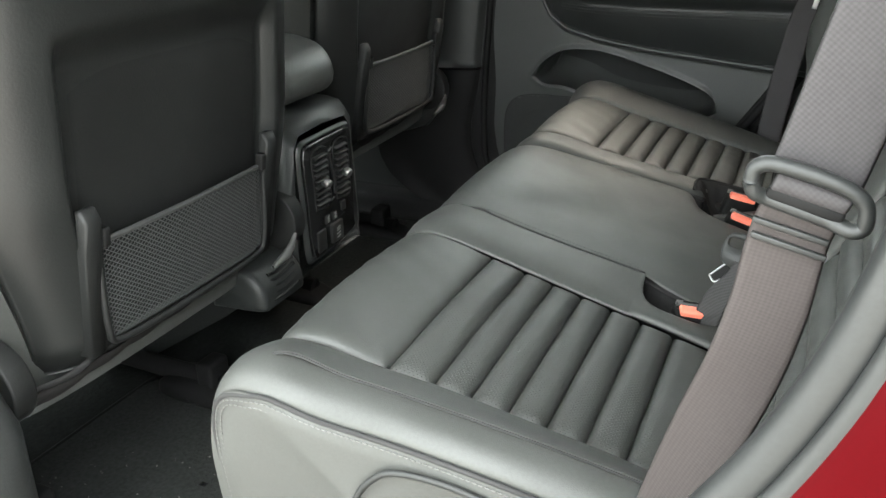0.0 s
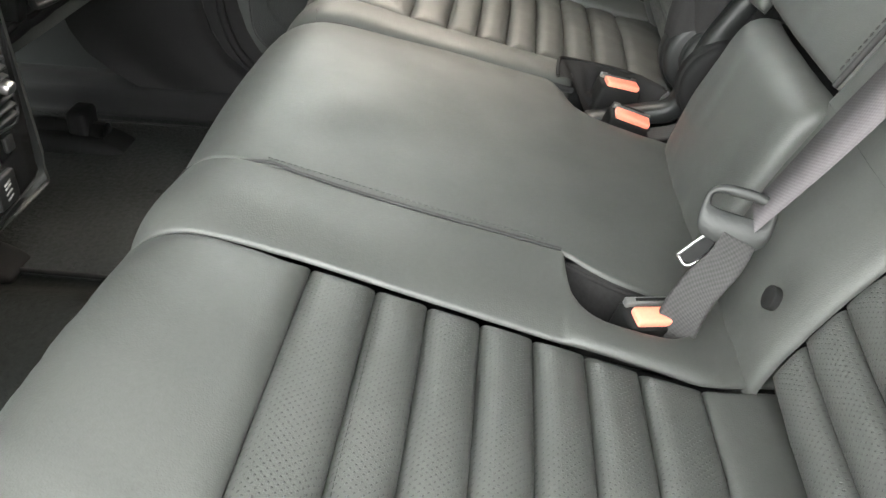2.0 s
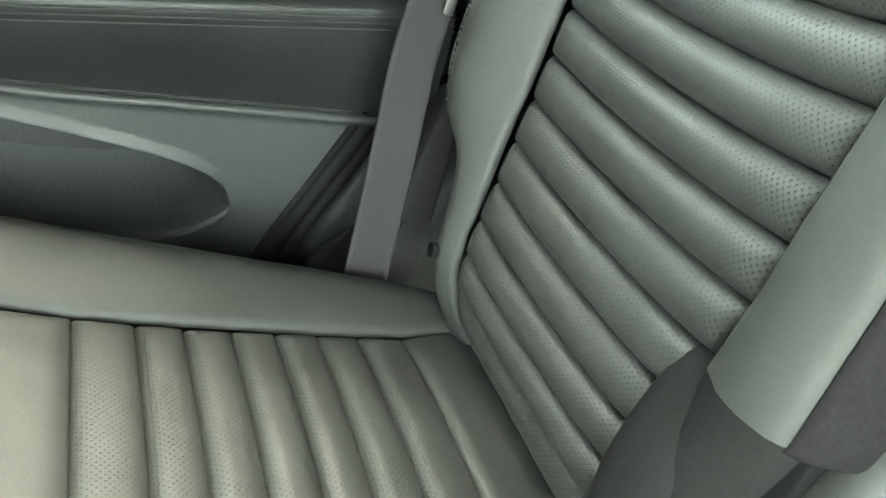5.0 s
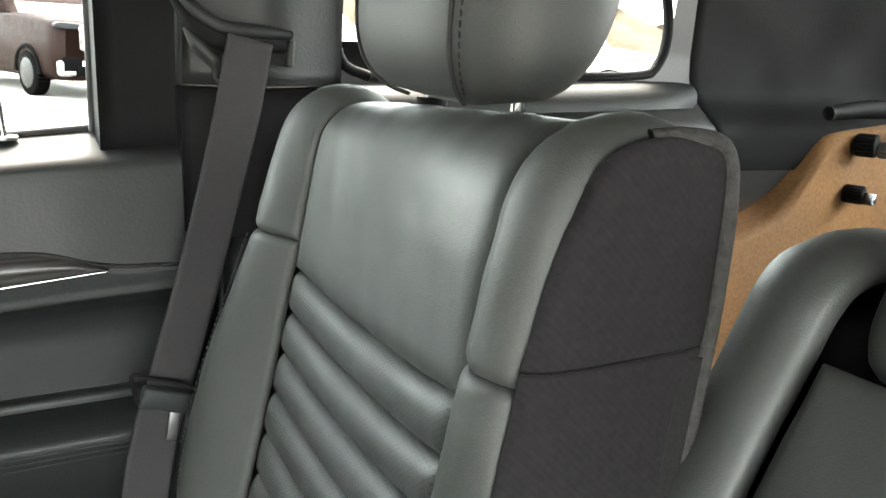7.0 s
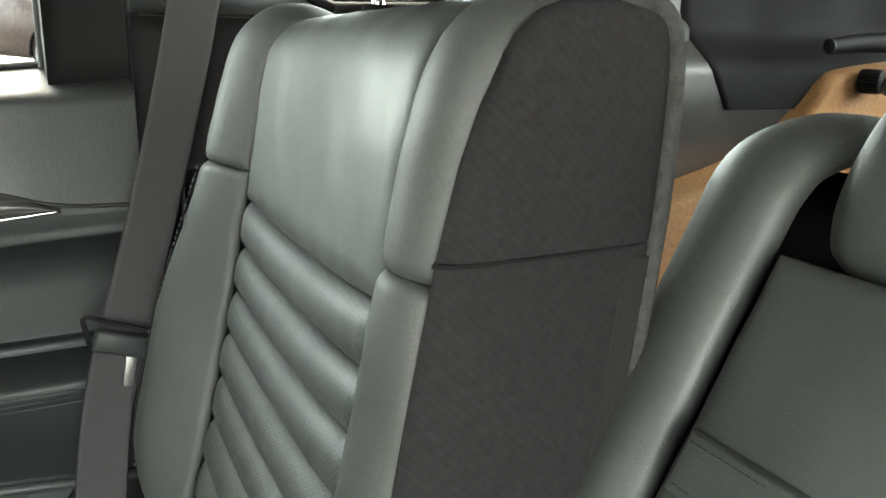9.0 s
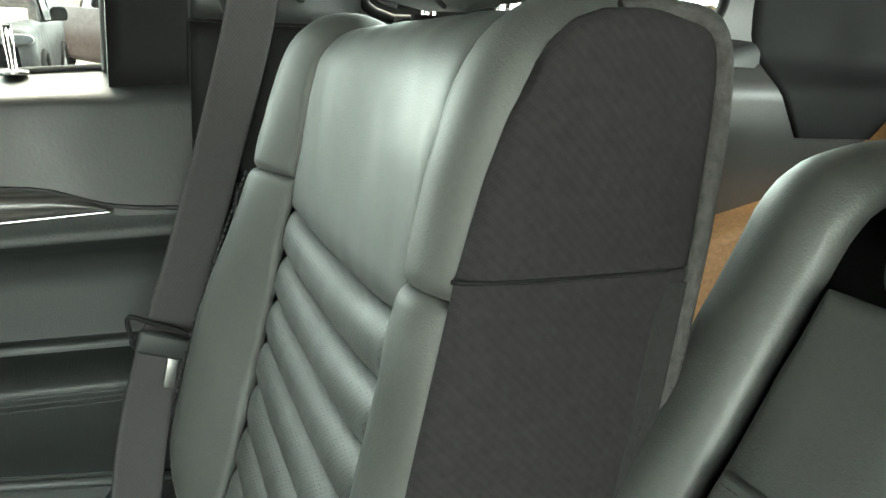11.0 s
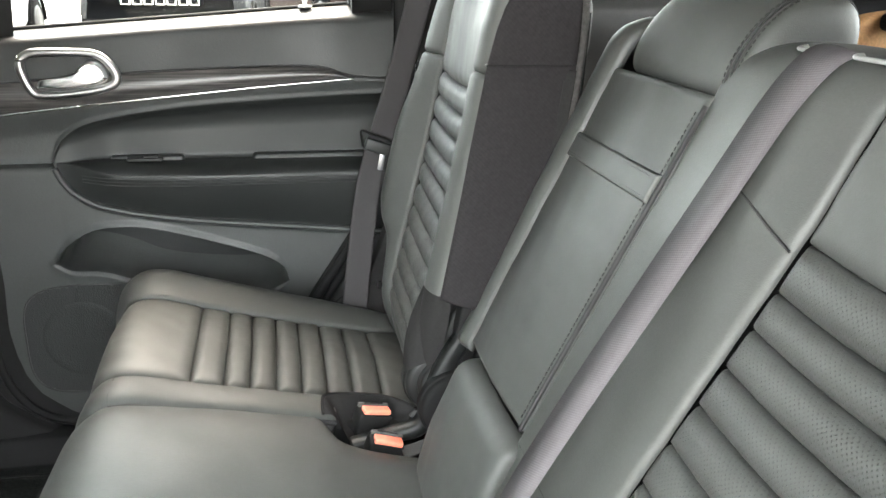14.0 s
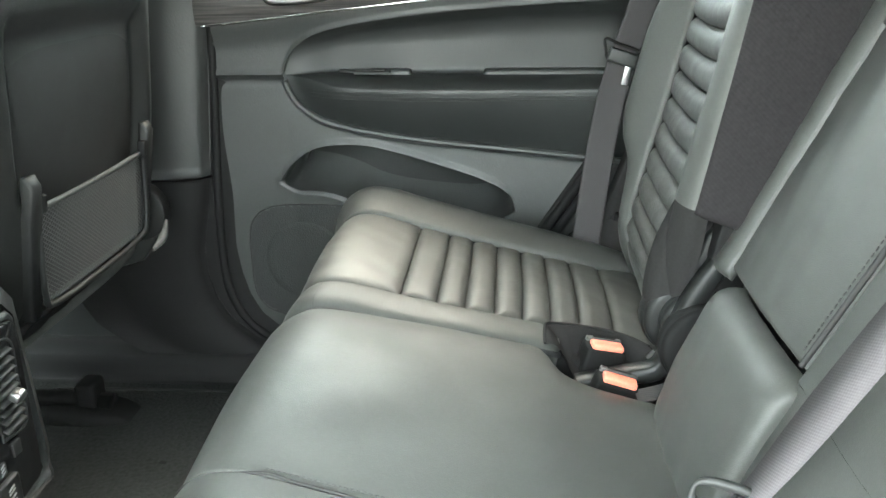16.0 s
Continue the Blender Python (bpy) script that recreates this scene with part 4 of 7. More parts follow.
tube("rear_edge_piping", [(0.372, 0.180, 1.468), (0.392, 0.174, 1.4695), (0.414, 0.171, 1.464), (0.4225, 0.171, 1.440), (0.4225, 0.171, 1.39), (0.4185, 0.171, 1.34), (0.3985, 0.171, 1.17), (0.368, 0.171, 1.03)], 0.0050, FUZZ, small_back, n=90, label="fuzzy grey carpet edge of the seat back")
slab("rear_carpet", [(0.424, 1.42), (0.434, 1.42), (0.43, 1.33), (0.41, 1.15), (0.375, 0.95), (0.365, 0.95), (0.398, 1.17), (0.418, 1.33)], 0.176, 0.60, CARPET, small_back)
tube("cloth_seam", [(0.300, 0.1745, 1.3575), (0.312, 0.1695, 1.3576), (0.36, 0.1672, 1.3577), (0.405, 0.1695, 1.3576)], 0.0011, BLACK, small_back, n=24, sides=6)
disc("screw_cap", 0.0075, 0.006, pose(0.216, 0.566, 0.925, 0, -80, 0), BLACK, small_back)

# far headrest
oval = lambda c, a, b, z, n=40, e=2.6: [(c[0] + a * np.sign(np.cos(t)) * abs(np.cos(t)) ** (2 / e), c[1] + b * np.sign(np.sin(t)) * abs(np.sin(t)) ** (2 / e), z) for t in np.linspace(0, 2 * np.pi, n, endpoint=False)]


def headrest(parent, c, z0, z1, half_x, half_y, lean, label=""):
    """A padded headrest with seams on both sides and two steel posts."""
    rings = []
    for t in np.linspace(0, 1, 26):
        k = np.sqrt(max(0.0, 1 - abs(2 * t - 1) ** 4.5)) * 0.92 + 0.08
        z = z0 + (z1 - z0) * t
        rings.append(oval((c[0] + lean * (z - z0) - 0.012 * (1 - t), c[1]), half_x * k * (0.85 + 0.2 * math.sin(t * 2.6)), half_y * (0.94 * k ** 0.5 + 0.06 * math.sin(t * 3)), z))
    ob = loft("headrest", rings, LEATHER, parent, label)

    def on_front(t, f, out=0.0006):
        k = np.sqrt(max(0.0, 1 - abs(2 * t - 1) ** 4.5)) * 0.92 + 0.08
        z = z0 + (z1 - z0) * t
        a = half_x * k * (0.85 + 0.2 * math.sin(t * 2.6)) * (1 - abs(f) ** 2.6) ** (1 / 2.6)
        return (c[0] + lean * (z - z0) - 0.012 * (1 - t) - a - out, c[1] + f * half_y * (0.94 * k ** 0.5 + 0.06 * math.sin(t * 3)), z)
    for s in (-1, 1):
        rise = (0.01, 0.03, 0.07, 0.13, 0.2, 0.3, 0.4, 0.5, 0.6, 0.7, 0.8, 0.87, 0.93, 0.97, 0.99)
        tube("seam", [on_front(t, s * 0.60) for t in rise], 0.0017, SEAM, ob, n=70, sides=6)
        stitches("stitching", [on_front(t, s * 0.665) for t in rise[1:-1]], SEAM, ob, gap=0.0062, long=0.0042, radius=0.0010)
        tube("post", [(c[0], c[1] + s * half_y * 0.5, z0 - 0.05), (c[0], c[1] + s * half_y * 0.5, z0 + 0.03)], 0.0055, CHROME, parent, n=4)
        tube("collar", [(c[0], c[1] + s * half_y * 0.5, z0 - 0.012), (c[0], c[1] + s * half_y * 0.5, z0 - 0.002)], 0.012, BLACK, parent, n=3)
    return ob


headrest(small_seat, (0.392, 0.384), 1.468, 1.654, 0.064, 0.117, 0.10, "plump leather headrest")

# hinge and lower hardware between the backs
def hinge_dome(name, c, r, y0, y1, material, parent, label=""):
    """A round hinge cover about a cross axis, domed towards y0, with a stepped rim."""
    rows = []
    for k, q in ((1.0, 1.0), (1.0, 0.55), (0.985, 0.46), (0.955, 0.44), (0.945, 0.36), (0.93, 0.2), (0.88, 0.08), (0.78, 0.02), (0.5, 0.0), (0.02, 0.0)):
        rows.append([(c[0] + r * k * math.cos(a), y0 + (y1 - y0) * q, c[1] + r * k * math.sin(a)) for a in np.linspace(0, 2 * math.pi, 40, endpoint=False)])
    return loft(name, rows, material, parent, label, caps=False)


hinge_dome("pivot_cover", (0.258, 0.905), 0.051, 0.214, 0.246, DARKPLASTIC, small_seat, "round black plastic hinge cover")
hinge_dome("pivot_cover", (0.266, 0.906), 0.040, 0.200, 0.222, DARKPLASTIC, small_seat)
hinge_dome("pivot_cover", (0.272, 0.893), 0.052, 0.158, 0.182, BLACK, small_seat)
slab("hinge_bracket", [(0.246, 0.946), (0.250, 0.958), (0.266, 0.998), (0.272, 1.016), (0.300, 1.046), (0.336, 1.098), (0.366, 1.098), (0.345, 1.04), (0.316, 0.985), (0.296, 0.945), (0.27, 0.925)], 0.208, 0.236, DARKPLASTIC, small_seat, "angular black hinge bracket", bevel=0.006)
slab("hinge_bracket", [(0.285, 0.93), (0.31, 0.93), (0.372, 1.07), (0.345, 1.08)], 0.174, 0.205, BLACK, small_seat, bevel=0.006)
gaiter_o = [(0.240, 0.862), (0.224, 0.868), (0.213, 0.905), (0.212, 0.945), (0.219, 0.985), (0.232, 1.022), (0.250, 1.055), (0.290, 1.066), (0.304, 1.046), (0.278, 1.022), (0.264, 0.990), (0.250, 0.955), (0.246, 0.91)]
pillow("fabric_gaiter", gaiter_o, 0.216, 0.272, 0.022, LINER, small_seat, "dark cloth gaiter gathered over the hinge")

LARGE = Profile([(0.215, 0.80), (0.222, 0.85), (0.240, 0.90), (0.262, 0.945), (0.291, 1.0), (0.335, 1.10), (0.379, 1.20), (0.423, 1.30), (0.450, 1.362), (0.463, 1.388), (0.478, 1.402), (0.508, 1.410), (0.545, 1.406), (0.566, 1.384), (0.56, 1.33), (0.52, 1.2), (0.46, 1.0)], (-1, 0))
lz = lambda z: LARGE.by(1, z)
# Core painted black as well, for shade between the back panels
large_back = slab("backrest", [(0.262, 0.80), (0.275, 0.90), (0.325, 1.0), (0.455, 1.30), (0.488, 1.368), (0.500, 1.382), (0.52, 1.386), (0.545, 1.384), (0.556, 1.37), (0.552, 1.33), (0.515, 1.2), (0.455, 1.0), (0.40, 0.85), (0.33, 0.8)], -0.63, 0.196, BLACK, large_seat)
LTOP = lz(1.37) + 0.14
panel("edge_bolster", large_back, LEATHER, LARGE, lz(0.985), LTOP, [(0.150, -0.002), (0.165, 0.012), (0.188, 0.010), (0.204, -0.012), (0.206, -0.06)], [(0.118, -0.006), (0.135, 0.006), (0.165, 0.004), (0.186, -0.02), (0.19, -0.07)], r=0.010, d=0.008, edges=(1, 0, 1, 0))
# middle lower pad
panel("lower_pad", large_back, LEATHER, LARGE, 0.0, lz(0.992), [(-0.125, -0.01), (-0.10, 0.01), (0.0, 0.02), (0.10, 0.012), (0.145, -0.02)], [(-0.112, -0.004), (-0.09, 0.02), (0.0, 0.028), (0.11, 0.022), (0.155, -0.012)], r=0.03, d=0.03, edges=(0, 1, 1, 1))
# folding armrest
arm_in0, arm_in1 = -0.080, -0.116
armrest = panel("armrest", large_seat, LEATHER, LARGE, lz(0.998), lz(1.361), [(arm_in0, 0.0), (0.03, 0.006), (0.150, 0.002)], [(arm_in1, 0.0), (0.0, 0.004), (0.122, 0.0)], r=0.009, d=0.007, crown=0.003, lift=0.003, label="fold-down leather armrest panel")


def on_back(z, y, h=0.0, prof=LARGE, find=lz):
    p, n = prof.at(find(z))
    return (p[0] + n[0] * h, y, p[1] + n[1] * h)


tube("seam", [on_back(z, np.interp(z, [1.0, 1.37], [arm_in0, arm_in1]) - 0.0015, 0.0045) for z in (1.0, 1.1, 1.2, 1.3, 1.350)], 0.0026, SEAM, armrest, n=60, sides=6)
stitches("stitching", [on_back(z, np.interp(z, [1.0, 1.37], [arm_in0, arm_in1]) + 0.0055, 0.0068) for z in (1.005, 1.1, 1.2, 1.3, 1.346)], SEAM, armrest, gap=0.0062, long=0.0042, radius=0.0011)
panel("pull_strap", armrest, LEATHER, LARGE, lz(1.252), lz(1.281), [(-0.103, 0.011), (0.02, 0.0145), (0.122, 0.011)], [(-0.105, 0.011), (0.02, 0.0145), (0.120, 0.011)], r=0.003, d=0.006, soft=0.0003, label="flat leather pull strap")
for dz in (0.005, 0.024):
    stitches("stitching", [on_back(1.252 + dz, y, 0.0132) for y in (-0.1, -0.04, 0.02, 0.08, 0.118)], DTHREAD, armrest, gap=0.004, long=0.003, radius=0.0004)
# strip between armrest and near outer seat
l_in = lambda z: float(np.interp(z, [0.8, 0.92, 1.07, 1.18, 1.29, 1.42], [-0.26, -0.262, -0.278, -0.298, -0.314, -0.326]))
panel("middle_strip", large_back, LEATHER, LARGE, 0.0, lz(0.99), [(l_in(0.8), -0.004), (-0.23, 0.004), (-0.17, 0.004), (-0.118, -0.004)], [(l_in(0.99), -0.004), (-0.235, 0.006), (-0.16, 0.006), (arm_in0 - 0.001, 0.002)], r=0.009, d=0.007, edges=(0, 0, 1, 1))
panel("middle_strip", large_back, LEATHER, LARGE, lz(0.99), lz(1.30), [(l_in(0.99), -0.004), (-0.235, 0.006), (-0.16, 0.006), (arm_in0 - 0.001, 0.002)], [(l_in(1.30), -0.004), (-0.26, 0.006), (-0.17, 0.006), (arm_in1 + 0.006, 0.002)], r=0.009, d=0.007, edges=(0, 0, 1, 1), soft=0.0003)
panel("middle_strip", large_back, LEATHER, LARGE, lz(1.30), LTOP, [(l_in(1.30), -0.004), (-0.26, 0.006), (-0.17, 0.006), (arm_in1 + 0.006, 0.002)], [(l_in(1.42), -0.004), (-0.27, 0.004), (-0.17, 0.004), (-0.10, -0.006)], r=0.009, d=0.007, edges=(0, 0, 1, 1), soft=0.0003)
tube("seam", [(p[0] + n[0] * h, y, p[1] + n[1] * h) for (p, n), y, h in ((LARGE.at(lz(1.276)), -0.312, -0.002), (LARGE.at(lz(1.284)), -0.285, 0.0042), (LARGE.at(lz(1.294)), -0.25, 0.0062), (LARGE.at(lz(1.303)), -0.215, 0.0064))], 0.0013, SEAM, large_back, n=20, sides=6)
# near outer seat: ribs, upper pad, outer bolster
l_out = lambda z: float(np.interp(z, [0.8, 0.95, 1.1, 1.3, 1.42], [-0.53, -0.545, -0.555, -0.565, -0.56]))
LRIB = [0.858, 0.893, 0.928, 0.963, 0.998, 1.033, 1.069, 1.109, 1.147, 1.182, 1.216, 1.247, 1.287]
lsag = lambda U, V: -0.007 * (1 - (2 * V - 1) ** 2)
for z0, z1 in zip(LRIB[:-1], LRIB[1:]):
    s0 = [(l_out(z0), -0.004), ((l_in(z0) + l_out(z0)) / 2, -0.010), (l_in(z0), -0.006)]
    s1 = [(l_out(z1), -0.004), ((l_in(z1) + l_out(z1)) / 2, -0.010), (l_in(z1), -0.006)]
    panel("rib", large_back, PERF, LARGE, lz(z0), lz(z1), s0, s1, bend=lsag, r=0.0165, d=0.013, crown=0.005, step=0.007, soft=0.0003)
panel("upper_pad", large_back, LEATHER, LARGE, lz(1.287), LTOP, [(l_out(1.287), -0.004), (-0.44, -0.010), (l_in(1.287), -0.006)], [(-0.55, 0.0), (-0.44, 0.0), (-0.335, 0.0)], bend=lambda U, V: -0.007 * (1 - (2 * V - 1) ** 2) * np.clip(1 - 2 * U, 0, 1), r=0.016, d=0.008, crown=0.003)
panel("outer_bolster", large_back, LEATHER, LARGE, 0.0, LTOP, [(-0.60, -0.06), (-0.595, -0.01), (-0.56, 0.014), (l_out(0.8), -0.002)], [(-0.645, -0.07), (-0.63, -0.02), (-0.60, 0.012), (-0.555, -0.002)], r=0.010, d=0.008, edges=(0, 0, 0, 1))
disc("screw_cap", 0.0085, 0.006, pose(0.219, -0.259, 0.922, 0, -70, 0), BLACK, large_back)
# middle headrest, folded low
REST = [(0.500, 1.350), (0.470, 1.352), (0.457, 1.364), (0.461, 1.390), (0.482, 1.424), (0.510, 1.447), (0.540, 1.4535), (0.566, 1.449), (0.580, 1.431), (0.581, 1.402), (0.570, 1.374), (0.535, 1.356)]
rest_o = spline(np.vstack([REST, REST[:1]]), 97)[:-1]
rest_c = np.array([0.522, 1.402])
rest_rows = []
for y, k in ((0.1165, 0.02), (0.116, 0.3), (0.1145, 0.6), (0.112, 0.80), (0.107, 0.90), (0.100, 0.96), (0.092, 0.99), (0.080, 1.0), (0.05, 1.006), (0.02, 1.010), (-0.03, 1.010), (-0.08, 1.006), (-0.112, 1.0), (-0.119, 0.992), (-0.124, 0.978), (-0.128, 0.955), (-0.131, 0.92), (-0.135, 0.80), (-0.138, 0.55), (-0.139, 0.25), (-0.139, 0.02)):
    rest_rows.append([(rest_c[0] + (p[0] - rest_c[0]) * k, y, rest_c[1] + (p[1] - rest_c[1]) * k) for p in rest_o])
mid_rest = loft("headrest", rest_rows, LEATHER, large_seat, "low wedge-shaped middle headrest", caps=False)
crest = lambda k, y: [(rest_c[0] + (x - rest_c[0]) * k, y, rest_c[1] + (z - rest_c[1]) * k) for x, z in REST[1:10]]
for y, k in ((-0.1175, 1.001), (-0.1235, 0.986)):
    tube("seam", crest(k, y), 0.0016, SEAM, mid_rest, sides=6)
for y, k in ((-0.1125, 1.004), (-0.127, 0.966)):
    stitches("stitching", crest(k, y), SEAM, mid_rest, gap=0.0065, long=0.0044, radius=0.0011)
headrest(large_seat, (0.546, -0.435), 1.400, 1.585, 0.066, 0.150, 0.14, "plump leather headrest")
# middle belt outlet on top of the back
box("belt_outlet", (0.030, 0.150, 0.006), pose(0.500, -0.262, 1.4105, 0, -10, 0), PLASTIC, large_seat, 0.003, "dark plastic belt outlet plate")
for ya, yb in ((-0.190, -0.213), (-0.262, -0.312)):
    tube("outlet_lip", [(0.486, ya, 1.4128), (0.4775, ya - 0.002, 1.4118), (0.476, (ya + yb) / 2, 1.4115), (0.4775, yb + 0.002, 1.4118), (0.486, yb, 1.4128)], 0.0021, BEZEL, large_seat, n=24, sides=8, label="pale rounded lip of the belt outlet")

# ---- seat belts ----
far_belt = thing("seat_belt", (0.185, 0.63, 0.86), "grey webbing seat belt with metal tongue hanging at the far pillar", "seat belt", "seat belts")
ribbon("webbing", [(0.318, 0.668, 1.50), (0.30, 0.662, 1.42), (0.268, 0.655, 1.30), (0.238, 0.650, 1.20), (0.222, 0.648, 1.15)], [(1, 0.1, -0.2), (1, 0.25, -0.2), (1, 0.15, -0.15)], 0.047, 0.0016, WEBBING, far_belt)
ribbon("webbing", [(0.222, 0.648, 1.152), (0.205, 0.645, 1.08), (0.188, 0.630, 0.97), (0.176, 0.630, 0.86), (0.170, 0.630, 0.80)], [(1, 0.1, -0.15), (1, 0.0, -0.1)], 0.047, 0.0016, WEBBING, far_belt)
tube("tongue_loop", [(0.196, 0.640, 1.17), (0.194, 0.638, 1.192), (0.215, 0.638, 1.184), (0.248, 0.638, 1.170), (0.252, 0.640, 1.15), (0.23, 0.640, 1.15), (0.20, 0.640, 1.162), (0.196, 0.640, 1.17)], 0.0024, BLACK, far_belt, n=50)
box("tongue", (0.010, 0.003, 0.032), pose(0.229, 0.637, 1.136, 0, 10, 0), SATIN, far_belt, 0.001)
box("tongue_grip", (0.05, 0.012, 0.022), pose(0.224, 0.639, 1.162, 0, 18, 0), PLASTIC, far_belt, 0.004)
guide = thing("belt_guide", (0.318, 0.68, 1.49), "grey plastic upper belt guide on the pillar trim", "belt guide")
LIP = [(0.252, 0.690, 1.540), (0.262, 0.682, 1.527), (0.276, 0.675, 1.513), (0.294, 0.672, 1.504), (0.322, 0.672, 1.502), (0.360, 0.676, 1.500)]
tube("guide_slot", [(x, y + 0.006, z - 0.006) for x, y, z in LIP], [0.003, 0.009, 0.011, 0.011, 0.010, 0.006], BLACK, guide, n=40)
tube("guide_lip", [(x, y - 0.001, z + 0.005) for x, y, z in LIP], [0.004, 0.006, 0.007, 0.007, 0.006, 0.004], TRIM, guide, n=40)
tube("guide_edge", [(0.262, 0.688, 1.51), (0.276, 0.684, 1.49), (0.288, 0.682, 1.476), (0.290, 0.686, 1.462)], [0.004, 0.009, 0.008, 0.003], TRIM, guide, n=24)
box("guide_end", (0.008, 0.01, 0.026), pose(0.359, 0.678, 1.487, 0, 5, 0), TRIM, guide, 0.003)

near_belt = thing("seat_belt", (0.21, -0.69, 0.9), "brown-grey webbing seat belt hanging by the open doorway", "seat belt", "seat belts")
nb_top = [(0.352, -0.70, 1.53), (0.318, -0.70, 1.41), (0.293, -0.70, 1.33), (0.280, -0.70, 1.293), (0.262, -0.70, 1.215), (0.258, -0.70, 1.198)]
ribbon("webbing", nb_top, [(1, -0.05, -0.22), (1, 0.0, -0.22)], 0.047, 0.0018, WEBBING, near_belt)
ribbon("webbing", [(0.257, -0.704, 1.192), (0.250, -0.702, 1.166), (0.245, -0.70, 1.12), (0.2355, -0.698, 1.074), (0.216, -0.694, 1.01), (0.196, -0.688, 0.94), (0.18, -0.68, 0.86)], [(1, 0.0, -0.22), (1, 0.0, -0.12), (0.8, -0.5, 0.0), (0.7, -0.7, 0)], [0.041, 0.045, 0.047, 0.047], 0.0018, BROWNWEB, near_belt, label="brown-grey webbing below the tongue")
box("tongue_grip", (0.041, 0.006, 0.007), pose(0.2555, -0.7095, 1.1895, 0, 15, 0), BLACK, near_belt, 0.002)
tube("tongue_loop", [(0.2275, -0.712, 1.200), (0.2285, -0.712, 1.207), (0.2345, -0.712, 1.2105), (0.245, -0.712, 1.2095), (0.262, -0.712, 1.2055), (0.276, -0.712, 1.2005), (0.2835, -0.712, 1.1945), (0.2855, -0.712, 1.187), (0.2845, -0.711, 1.1805), (0.279, -0.711, 1.1785), (0.268, -0.7075, 1.1815), (0.250, -0.7075, 1.1865), (0.236, -0.7075, 1.1905), (0.2295, -0.711, 1.194), (0.2275, -0.712, 1.200)], 0.0054, TRIM, near_belt, n=90, flat=0.8, label="grey plastic belt loop")
ribbon("webbing_fold", [(0.260, -0.7095, 1.2020), (0.2585, -0.7125, 1.1985), (0.257, -0.7125, 1.1940), (0.2555, -0.7085, 1.1890), (0.2545, -0.706, 1.184)], [(1, 0.0, -0.24)], 0.0400, 0.0016, WEBBING, near_belt, label="webbing folded over the loop bar")
for z in (1.172, 1.163):
    box("webbing_stop", (0.041, 0.004, 0.0035), pose(0.2505, -0.7045, z, 0, 13, 0), TRIM, near_belt, 0.001)

mid_belt = thing("seat_belt", (0.2, -0.19, 0.86), "grey middle seat belt drawn down over the leather back", "seat belt", "seat belts")
over = [(0.505, -0.236, 1.412), (0.481, -0.236, 1.4135), (0.4615, -0.235, 1.4005)]
ribbon("webbing", over + [(0.4405, -0.226, 1.365), (0.4075, -0.218, 1.30), (0.352, -0.212, 1.20), (0.296, -0.207, 1.10), (0.242, -0.203, 1.0), (0.214, -0.199, 0.947)], [(0, 1, 0.1), (0.05, 1, 0.15), (0.08, 1, 0.2), (0.10, 1, 0.2), (0.12, 1, 0.2), (0.15, 1, 0.2), (0.30, 0.95, 0.2)], [0.050] * 9 + [0.044], 0.0016, PALEWEB, mid_belt, n=90)
ribbon("webbing", [(0.206, -0.206, 0.932), (0.198, -0.212, 0.915), (0.182, -0.219, 0.892), (0.172, -0.225, 0.862), (0.170, -0.225, 0.82)], [(1, -0.2, 0.1), (0.9, -0.2, 0.1)], [0.026, 0.032, 0.034], 0.004, DARKWEB, mid_belt, label="dark coarse webbing stub")


def loop_plate(name, c, u, v, outer, inner, shift, thick, material, parent, label):
    """A flat moulded loop with a slot: u across, v along the belt; the slot lies off the middle by shift."""
    u, v = Vector(u).normalized(), Vector(v)
    v = (v - u * v.dot(u)).normalized()
    w = u.cross(v)
    ang = np.linspace(0, 2 * np.pi, 48, endpoint=False)
    round_ = lambda a, b, e: [(a * np.sign(np.cos(t)) * abs(np.cos(t)) ** (2 / e), b * np.sign(np.sin(t)) * abs(np.sin(t)) ** (2 / e)) for t in ang]
    rows = []
    for (a, b), e, s, h in ((inner, 4, shift, -0.5), ((inner[0] * 1.06, inner[1] * 1.12), 4, shift, -0.9), ((outer[0] * 0.94, outer[1] * 0.94), 3.2, 0, -1.0), (outer, 3.2, 0, -0.4), (outer, 3.2, 0, 0.4), ((outer[0] * 0.94, outer[1] * 0.94), 3.2, 0, 1.0), ((inner[0] * 1.06, inner[1] * 1.12), 4, shift, 0.9), (inner, 4, shift, 0.5), (inner, 4, shift, -0.5)):
        rows.append([Vector(c) + u * p + v * (q + s) + w * (h * thick / 2) for p, q in round_(a, b, e)])
    return loft(name, rows, material, parent, label, caps=False)


loop_plate("tongue_loop", (0.203, -0.197, 0.945), (0.039, -0.011, -0.004), (-0.013, 0.019, 0.037), (0.026, 0.0215), (0.0205, 0.006), 0.008, 0.008, TRIM, mid_belt, "grey moulded belt loop")
tube("tongue", [(0.167, -0.201, 0.912), (0.186, -0.197, 0.929), (0.196, -0.201, 0.926), (0.176, -0.206, 0.907), (0.167, -0.201, 0.912)], 0.0012, SATIN, mid_belt, n=44, sides=6, label="bright steel latch tongue")
child("tongue_plate", mesh("tongue_plate", [(0.168, -0.2015, 0.9115), (0.186, -0.1975, 0.9285), (0.195, -0.2012, 0.9255), (0.176, -0.2055, 0.9070), (0.170, -0.2015, 0.9095), (0.188, -0.1975, 0.9265), (0.197, -0.2012, 0.9235), (0.178, -0.2055, 0.9050)], [(0, 1, 2, 3), (7, 6, 5, 4), (0, 4, 5, 1), (1, 5, 6, 2), (2, 6, 7, 3), (3, 7, 4, 0)], BLACK, smooth=False), mid_belt)

